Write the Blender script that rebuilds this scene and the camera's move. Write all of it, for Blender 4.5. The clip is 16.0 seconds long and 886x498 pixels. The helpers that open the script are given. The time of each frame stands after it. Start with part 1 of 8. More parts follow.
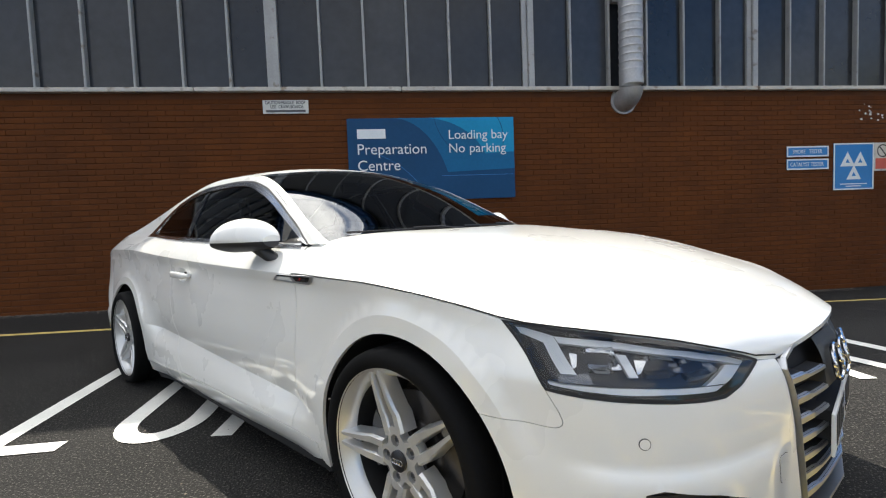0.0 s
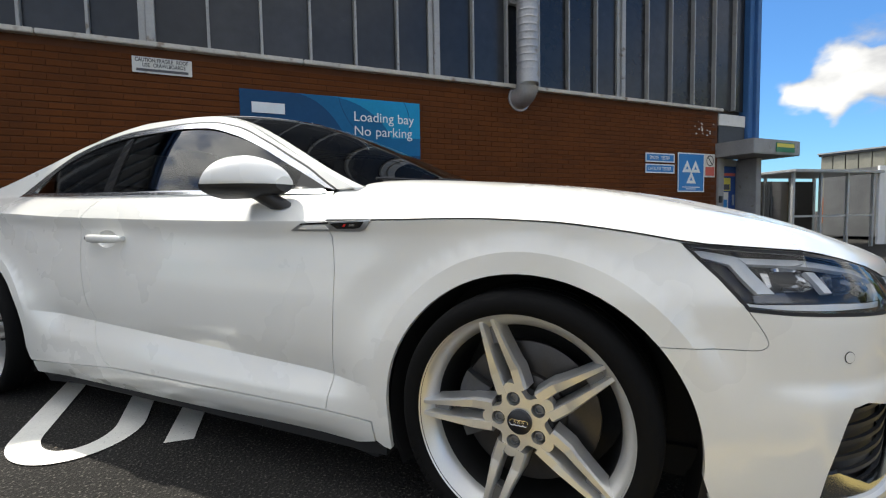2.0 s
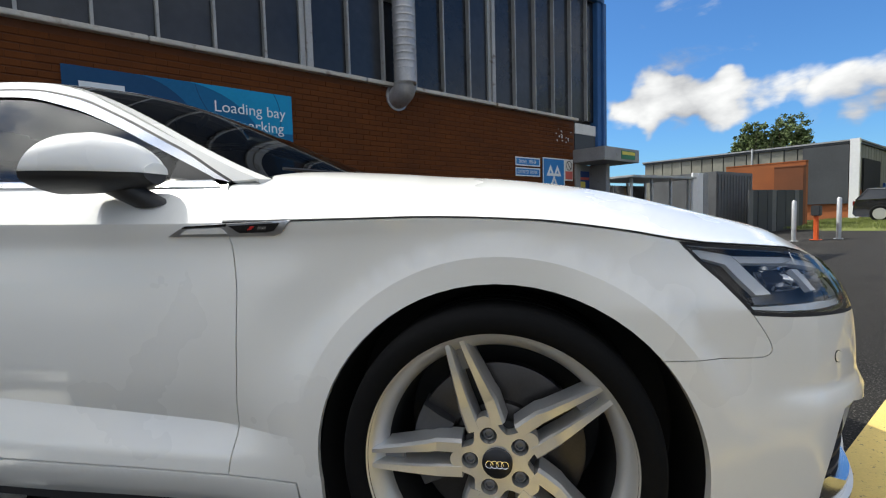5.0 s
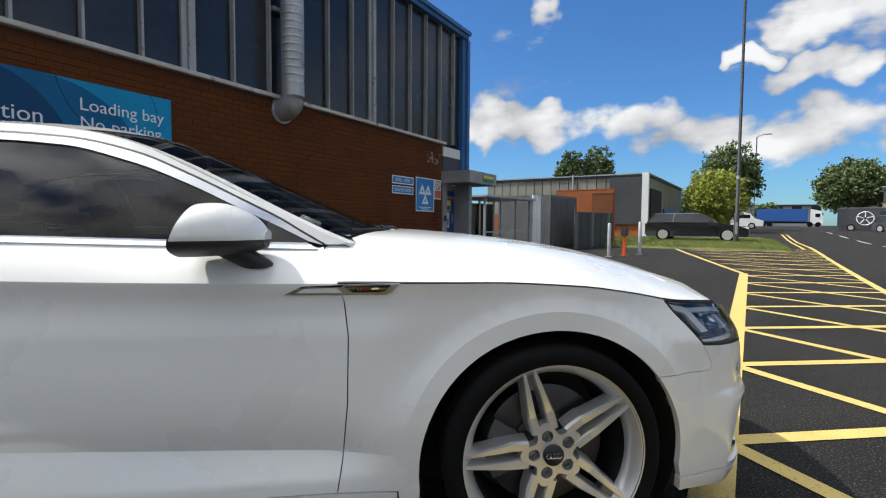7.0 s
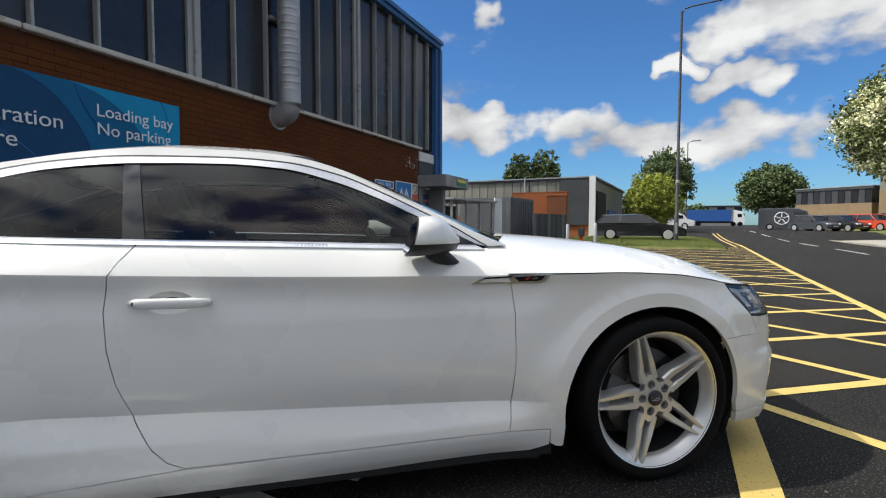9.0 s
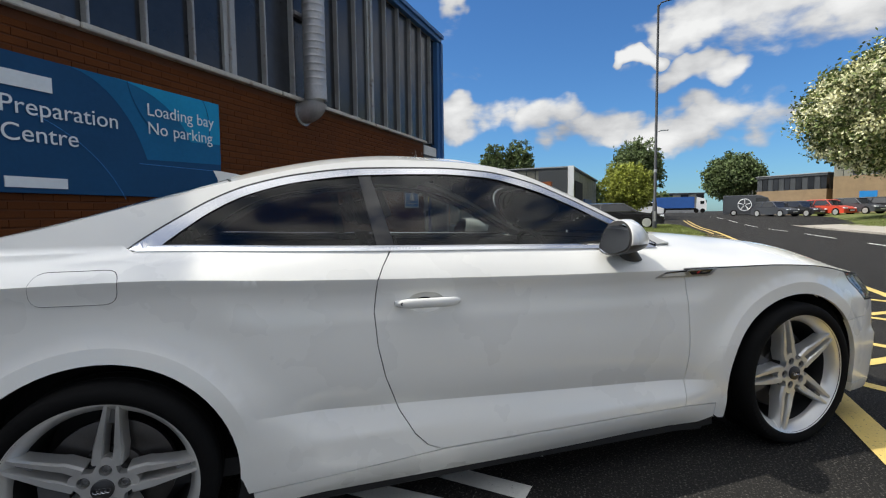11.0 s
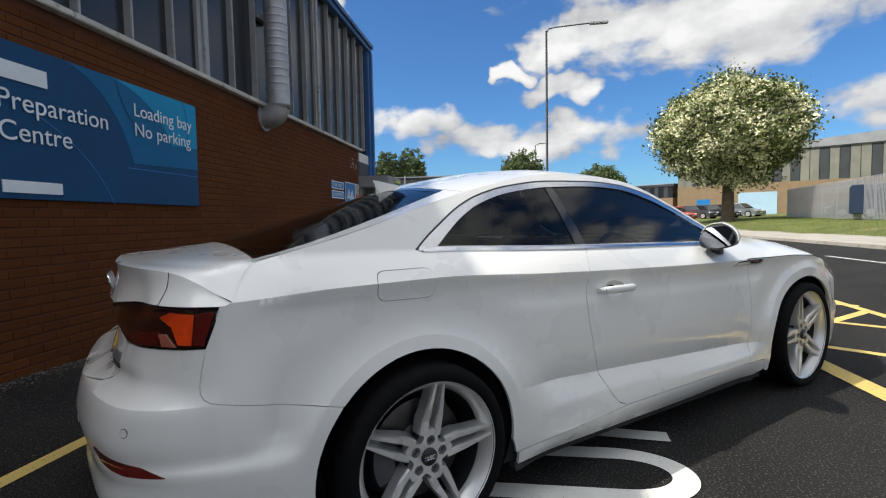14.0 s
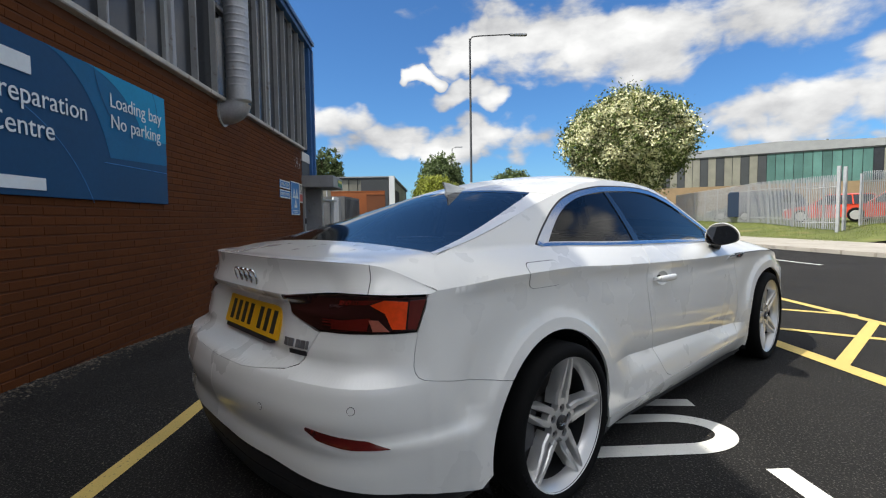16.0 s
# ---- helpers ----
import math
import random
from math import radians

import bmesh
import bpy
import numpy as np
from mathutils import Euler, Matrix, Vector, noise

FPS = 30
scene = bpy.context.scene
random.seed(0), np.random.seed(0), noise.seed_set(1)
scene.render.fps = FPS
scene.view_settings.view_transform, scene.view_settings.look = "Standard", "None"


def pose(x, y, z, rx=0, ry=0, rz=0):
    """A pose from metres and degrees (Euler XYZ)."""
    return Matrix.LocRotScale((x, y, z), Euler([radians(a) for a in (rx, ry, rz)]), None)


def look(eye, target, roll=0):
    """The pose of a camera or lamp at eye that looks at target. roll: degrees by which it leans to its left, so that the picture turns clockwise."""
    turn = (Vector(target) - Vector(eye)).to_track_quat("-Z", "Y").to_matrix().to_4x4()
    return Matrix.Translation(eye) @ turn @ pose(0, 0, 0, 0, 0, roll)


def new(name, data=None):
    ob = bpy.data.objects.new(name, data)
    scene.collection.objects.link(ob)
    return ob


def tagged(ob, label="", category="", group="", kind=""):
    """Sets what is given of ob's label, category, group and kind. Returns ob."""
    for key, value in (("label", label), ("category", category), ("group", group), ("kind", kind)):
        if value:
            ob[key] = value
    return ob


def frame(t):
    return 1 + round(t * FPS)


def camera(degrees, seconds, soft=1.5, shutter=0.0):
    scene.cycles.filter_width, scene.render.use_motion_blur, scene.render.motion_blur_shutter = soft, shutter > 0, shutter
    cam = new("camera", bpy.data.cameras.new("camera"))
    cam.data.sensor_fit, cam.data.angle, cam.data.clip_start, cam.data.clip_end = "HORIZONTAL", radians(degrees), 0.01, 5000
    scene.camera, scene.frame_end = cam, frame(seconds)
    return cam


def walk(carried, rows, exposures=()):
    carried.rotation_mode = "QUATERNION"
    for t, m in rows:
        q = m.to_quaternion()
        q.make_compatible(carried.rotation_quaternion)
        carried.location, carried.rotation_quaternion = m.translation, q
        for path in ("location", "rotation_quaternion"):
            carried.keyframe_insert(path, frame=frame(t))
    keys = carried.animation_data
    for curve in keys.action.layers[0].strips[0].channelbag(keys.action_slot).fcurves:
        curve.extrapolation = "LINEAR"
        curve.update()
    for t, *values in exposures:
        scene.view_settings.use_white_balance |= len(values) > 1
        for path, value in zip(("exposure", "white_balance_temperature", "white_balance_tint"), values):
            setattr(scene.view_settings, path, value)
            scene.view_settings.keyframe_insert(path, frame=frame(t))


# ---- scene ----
cam = camera(85.4, 16.0, 1.15)
PATH = [
    (0, (1.923, 1.763, 1.023), (2.181, 3.742, 0.903), -2.2),
    (0.5, (1.681, 1.804, 1.035), (2.043, 3.768, 0.915), -1.8),
    (1, (1.49, 1.907, 1.031), (1.953, 3.849, 0.906), -1.7),
    (1.5, (1.361, 2.038, 0.991), (1.943, 3.947, 0.862), -1.5),
    (2, (1.293, 2.134, 0.844), (2.122, 3.95, 0.715), -1.0),
    (2.5, (1.339, 2.281, 0.646), (2.311, 4.024, 0.517), -1.0),
    (3, (1.403, 2.401, 0.555), (2.45, 4.101, 0.427), -1.1),
    (3.5, (1.453, 2.483, 0.534), (2.57, 4.138, 0.412), -1.1),
    (4, (1.463, 2.49, 0.542), (2.624, 4.115, 0.434), -1.2),
    (4.5, (1.405, 2.46, 0.662), (2.606, 4.056, 0.56), -1.3),
    (4.7, (1.348, 2.45, 0.74), (2.579, 4.022, 0.626), -1.5),
    (6.8, (0.653, 2.657, 1.025), (2.329, 3.741, 0.914), 0.4),
    (7, (0.596, 2.687, 1.013), (2.302, 3.727, 0.904), 0.4),
    (7.5, (0.427, 2.772, 0.98), (2.183, 3.724, 0.873), 0.5),
    (8, (0.263, 2.885, 1.004), (2.046, 3.786, 0.899), 0.4),
    (8.5, (0.013, 2.978, 1.032), (1.814, 3.84, 0.93), 0.3),
    (9, (-0.145, 3.097, 1.031), (1.665, 3.941, 0.928), 0.1),
    (9.5, (-0.269, 3.295, 1.034), (1.551, 4.116, 0.928), 0.2),
    (10, (-0.413, 3.474, 1.073), (1.415, 4.279, 0.965), 0.1),
    (10.2, (-0.476, 3.542, 1.075), (1.353, 4.343, 0.97), -0.1),
    (12.3, (-0.997, 4.288, 1.114), (0.931, 4.801, 0.975), -0.9),
    (12.5, (-1.055, 4.34, 1.075), (0.882, 4.827, 0.972), -1.0),
    (13, (-1.137, 4.553, 1.078), (0.821, 4.946, 0.967), -1.0),
    (13.5, (-1.229, 4.777, 1.102), (0.739, 5.113, 0.982), -1.0),
    (14, (-1.342, 4.982, 1.101), (0.636, 5.248, 0.979), -1.1),
    (14.5, (-1.4, 5.164, 1.08), (0.586, 5.358, 0.958), -1.1),
    (15, (-1.458, 5.365, 1.099), (0.535, 5.468, 0.978), -0.9),
    (15.5, (-1.531, 5.578, 1.105), (0.465, 5.604, 0.987), -0.8),
    (16, (-1.599, 5.785, 1.103), (0.395, 5.689, 0.981), -0.8),
]
EXPOSURE = [(0.0, 0.64, 6750, 7), (1.0, 0.62, 6750, 7), (2.0, 0.41, 6800, 7), (3.5, 0.16, 6700, 7), (4.7, 0.12, 6600, 7), (7.0, -0.10, 6450, 8), (10.0, -0.19, 6550, 8), (12.5, -0.17, 6550, 8), (16.0, 0.0, 6600, 8)]
walk(cam, [(t, look(eye, target, roll)) for t, eye, target, roll in PATH], exposures=EXPOSURE)

# ---- world, sun, exposure ----
SUN_TO = Vector((-0.26, 0.70, 1.0)).normalized()
world = bpy.data.worlds.new("sky")
scene.world = world
world.use_nodes = True
wn = world.node_tree
wn.nodes.clear()


def wnode(kind, **values):
    n = wn.nodes.new(kind)
    for k, v in values.items():
        n.inputs[k].default_value = v
    return n


sky = wn.nodes.new("ShaderNodeTexSky")
sky.sky_type = "NISHITA"
sky.sun_disc = False
sky.sun_elevation = math.asin(SUN_TO.z)
sky.sun_rotation = math.atan2(SUN_TO.x, SUN_TO.y)
sky.altitude, sky.air_density, sky.dust_density, sky.ozone_density = 50, 1.1, 0.3, 2.2
coord = wn.nodes.new("ShaderNodeTexCoord")
split = wn.nodes.new("ShaderNodeSeparateXYZ")
wn.links.new(coord.outputs["Generated"], split.inputs[0])


def wmath(op, a, b=None, c=None):
    """A math node on sockets or numbers."""
    n = wn.nodes.new("ShaderNodeMath")
    n.operation = op
    for i, v in enumerate((a, b, c)):
        if v is None:
            continue
        if isinstance(v, (int, float)):
            n.inputs[i].default_value = v
        else:
            wn.links.new(v, n.inputs[i])
    return n.outputs[0]


def wsmooth(v, lo, hi):
    n = wn.nodes.new("ShaderNodeMapRange")
    n.interpolation_type = "SMOOTHSTEP"
    n.inputs["From Min"].default_value, n.inputs["From Max"].default_value = lo, hi
    wn.links.new(v, n.inputs["Value"])
    return n.outputs[0]


bearing = wmath("ARCTAN2", split.outputs[1], split.outputs[0])
height_of = wmath("ARCSINE", split.outputs[2])
# cumulus banks: bearing, height, half width and half depth in degrees
BANKS = ((26, 11.0, 4.5, 2.2), (20, 11.4, 5, 1.9), (12, 10.9, 6, 2.3), (4, 9.4, 6, 2.0), (-3, 8.7, 5, 1.8), (-9, 9.5, 5, 1.9), (-14, 9.9, 4.5, 2.3), (20.3, 23.5, 3.2, 1.6),
         (-1, 16.0, 1.6, 0.7), (-8, 19.3, 5, 2.3), (-15, 19.5, 8, 3.6), (-25, 18.5, 9, 3.6), (-36, 18.5, 9, 2.6), (-6.5, 14.2, 5, 1.4), (-35, 9.2, 4, 2.4), (-41, 10.5, 6, 3.2), (-48, 11.5, 6, 4), (105, 52, 46, 20))
billow = wnode("ShaderNodeTexNoise", Scale=11.0, Detail=3.0, Roughness=0.5)
wn.links.new(coord.outputs["Generated"], billow.inputs["Vector"])
drift = wn.nodes.new("ShaderNodeSeparateColor")
wn.links.new(billow.outputs["Color"], drift.inputs[0])
bank_az = wmath("ADD", bearing, wmath("MULTIPLY_ADD", drift.outputs[0], 0.30, -0.15))
bank_el = wmath("ADD", height_of, wmath("MULTIPLY_ADD", drift.outputs[1], 0.11, -0.055))
field = None
for az, el, hw, hh in BANKS:
    dx = wmath("DIVIDE", wmath("SUBTRACT", bank_az, radians(az)), radians(hw))
    dz = wmath("DIVIDE", wmath("SUBTRACT", bank_el, radians(el)), radians(hh))
    d = wmath("SUBTRACT", 1.0, wmath("ADD", wmath("MULTIPLY", dx, dx), wmath("MULTIPLY", dz, dz)))
    field = d if field is None else wmath("MAXIMUM", field, d)
field = wmath("MULTIPLY", wmath("MAXIMUM", field, -1.0), 0.58)
beyond = wmath("MAXIMUM", wsmooth(wmath("ABSOLUTE", bearing), 0.95, 1.35), wsmooth(height_of, 0.50, 0.75))
field = wmath("MAXIMUM", field, wmath("MULTIPLY_ADD", beyond, 0.92, -0.60))
plane = wn.nodes.new("ShaderNodeVectorMath")
plane.operation = "MULTIPLY"
plane.inputs[1].default_value = (1.0, 1.0, 2.1)
wn.links.new(coord.outputs["Generated"], plane.inputs[0])
puff = wnode("ShaderNodeTexNoise", Scale=6.0, Detail=10.0, Roughness=0.54, Distortion=0.15)
wn.links.new(plane.outputs[0], puff.inputs["Vector"])
density = wmath("ADD", field, wmath("MULTIPLY_ADD", puff.outputs["Fac"], 3.2, -1.55))
cover = wsmooth(density, -0.14, 0.52)
below = wn.nodes.new("ShaderNodeVectorMath")
below.operation = "ADD"
below.inputs[1].default_value = (0.0, 0.0, 0.07)
wn.links.new(plane.outputs[0], below.inputs[0])
shade = wnode("ShaderNodeTexNoise", Scale=6.5, Detail=6.0, Roughness=0.5)
wn.links.new(below.outputs[0], shade.inputs["Vector"])
lit = wmath("SUBTRACT", wmath("MULTIPLY_ADD", density, 0.35, 0.52), wmath("MULTIPLY_ADD", shade.outputs["Fac"], 1.3, -0.55))
tone = wn.nodes.new("ShaderNodeValToRGB")
tone.color_ramp.elements[0].position, tone.color_ramp.elements[1].position = 0.2, 0.85
tone.color_ramp.elements[0].color, tone.color_ramp.elements[1].color = (3.0, 3.08, 3.4, 1), (8.45, 8.45, 8.55, 1)
wn.links.new(lit, tone.inputs["Fac"])
# clouds near the sun are lit through and far brighter
toward = wn.nodes.new("ShaderNodeVectorMath")
toward.operation = "DOT_PRODUCT"
toward.inputs[1].default_value = SUN_TO
wn.links.new(coord.outputs["Generated"], toward.inputs[0])
glow = wmath("MULTIPLY_ADD", wsmooth(toward.outputs["Value"], 0.70, 1.0), 3.0, 1.0)
glow = wmath("ADD", glow, wmath("MULTIPLY", wsmooth(height_of, 0.65, 1.15), 0.8))
bright = wn.nodes.new("ShaderNodeVectorMath")
bright.operation = "SCALE"
wn.links.new(tone.outputs["Color"], bright.inputs[0])
wn.links.new(glow, bright.inputs["Scale"])
deep = wn.nodes.new("ShaderNodeMixRGB")
deep.blend_type = "MULTIPLY"
deep.inputs["Fac"].default_value = 1.0
deep.inputs["Color2"].default_value = (0.46, 0.80, 1.20, 1)
wn.links.new(sky.outputs["Color"], deep.inputs["Color1"])
cloud = wn.nodes.new("ShaderNodeMixRGB")
wn.links.new(cover, cloud.inputs["Fac"])
wn.links.new(deep.outputs["Color"], cloud.inputs["Color1"])
wn.links.new(bright.outputs[0], cloud.inputs["Color2"])
back = wnode("ShaderNodeBackground", Strength=0.12)
wn.links.new(cloud.outputs["Color"], back.inputs["Color"])
wout = wn.nodes.new("ShaderNodeOutputWorld")
wn.links.new(back.outputs[0], wout.inputs["Surface"])

lamp = bpy.data.lights.new("sun", "SUN")
lamp.energy, lamp.angle, lamp.color = 5.0, radians(0.53), (1.0, 0.95, 0.87)
sun = new("sun", lamp)
sun.matrix_world = look(SUN_TO * 60, (0, 0, 0))


# ---- materials ----
def material(name, color, rough=0.6, metal=0.0, var=0.15, scale=6.0, grain=60.0, bump=0.0, bump_scale=None, coat=0.0,
             spots=None, spot_scale=3.0, spot_level=0.62, each=0.0, island=0.0, transmission=0.0, spec=0.5, stretch=(1, 1, 1), coat_rough=0.03):
    """A surface with variation at two scales, optional stains, relief and change from piece to piece."""
    m = bpy.data.materials.new(name)
    m.use_nodes = True
    t = m.node_tree
    b = t.nodes["Principled BSDF"]
    b.inputs["Roughness"].default_value, b.inputs["Metallic"].default_value = rough, metal
    b.inputs["Coat Weight"].default_value, b.inputs["Coat Roughness"].default_value = coat, coat_rough
    b.inputs["Transmission Weight"].default_value = transmission
    b.inputs["Specular IOR Level"].default_value = spec
    at = t.nodes.new("ShaderNodeTexCoord")
    mp = t.nodes.new("ShaderNodeMapping")
    mp.inputs["Scale"].default_value = stretch
    t.links.new(at.outputs["Object"], mp.inputs["Vector"])

    def noise_node(s, detail=4.0):
        n = t.nodes.new("ShaderNodeTexNoise")
        n.inputs["Scale"].default_value, n.inputs["Detail"].default_value = s, detail
        t.links.new(mp.outputs["Vector"], n.inputs["Vector"])
        return n

    big, fine = noise_node(scale), noise_node(grain, 6.0)
    mixv = t.nodes.new("ShaderNodeMath")
    mixv.operation = "MULTIPLY_ADD"
    t.links.new(big.outputs["Fac"], mixv.inputs[0])
    mixv.inputs[1].default_value = 0.6
    half = t.nodes.new("ShaderNodeMath")
    half.operation = "MULTIPLY"
    half.inputs[1].default_value = 0.4
    t.links.new(fine.outputs["Fac"], half.inputs[0])
    t.links.new(half.outputs[0], mixv.inputs[2])
    ramp = t.nodes.new("ShaderNodeMapRange")
    ramp.inputs["From Min"].default_value, ramp.inputs["From Max"].default_value = 0.3, 0.7
    ramp.inputs["To Min"].default_value, ramp.inputs["To Max"].default_value = 1 - var, 1 + var
    t.links.new(mixv.outputs[0], ramp.inputs["Value"])
    value = ramp.outputs[0]
    for amount, source, socket in ((each, "ShaderNodeObjectInfo", "Random"), (island, "ShaderNodeNewGeometry", "Random Per Island")):
        if amount:
            info = t.nodes.new(source)
            r = t.nodes.new("ShaderNodeMapRange")
            r.inputs["To Min"].default_value, r.inputs["To Max"].default_value = 1 - amount, 1 + amount
            t.links.new(info.outputs[socket], r.inputs["Value"])
            mul = t.nodes.new("ShaderNodeMath")
            mul.operation = "MULTIPLY"
            t.links.new(value, mul.inputs[0])
            t.links.new(r.outputs[0], mul.inputs[1])
            value = mul.outputs[0]
    tint = t.nodes.new("ShaderNodeVectorMath")
    tint.operation = "SCALE"
    tint.inputs[0].default_value = color
    t.links.new(value, tint.inputs["Scale"])
    out = tint.outputs[0]
    if spots:
        sn = noise_node(spot_scale, 7.0)
        sr = t.nodes.new("ShaderNodeMapRange")
        sr.inputs["From Min"].default_value, sr.inputs["From Max"].default_value = spot_level, spot_level + 0.1
        t.links.new(sn.outputs["Fac"], sr.inputs["Value"])
        mx = t.nodes.new("ShaderNodeMixRGB")
        t.links.new(sr.outputs[0], mx.inputs["Fac"])
        t.links.new(out, mx.inputs["Color1"])
        mx.inputs["Color2"].default_value = (*spots, 1)
        out = mx.outputs[0]
    t.links.new(out, b.inputs["Base Color"])
    rr = t.nodes.new("ShaderNodeMapRange")
    rr.inputs["To Min"].default_value, rr.inputs["To Max"].default_value = max(0.0, rough * 0.85), min(1.0, rough * 1.15)
    t.links.new(big.outputs["Fac"], rr.inputs["Value"])
    t.links.new(rr.outputs[0], b.inputs["Roughness"])
    if bump:
        bn = noise_node(bump_scale or grain, 5.0)
        bp = t.nodes.new("ShaderNodeBump")
        bp.inputs["Strength"].default_value, bp.inputs["Distance"].default_value = 1.0, bump
        t.links.new(bn.outputs["Fac"], bp.inputs["Height"])
        t.links.new(bp.outputs[0], b.inputs["Normal"])
    return m


def glass_material(name, tint, rough=0.0, ior=1.75):
    """Thin tinted glass: clear through, glossy by its angle."""
    m = bpy.data.materials.new(name)
    m.use_nodes = True
    t = m.node_tree
    t.nodes.remove(t.nodes["Principled BSDF"])
    clear, gloss, mix = t.nodes.new("ShaderNodeBsdfTransparent"), t.nodes.new("ShaderNodeBsdfGlossy"), t.nodes.new("ShaderNodeMixShader")
    clear.inputs["Color"].default_value = (*tint, 1)
    gloss.inputs["Roughness"].default_value = rough
    fr = t.nodes.new("ShaderNodeFresnel")
    fr.inputs["IOR"].default_value = ior
    t.links.new(fr.outputs[0], mix.inputs[0])
    t.links.new(clear.outputs[0], mix.inputs[1])
    t.links.new(gloss.outputs[0], mix.inputs[2])
    t.links.new(mix.outputs[0], t.nodes["Material Output"].inputs["Surface"])
    return m


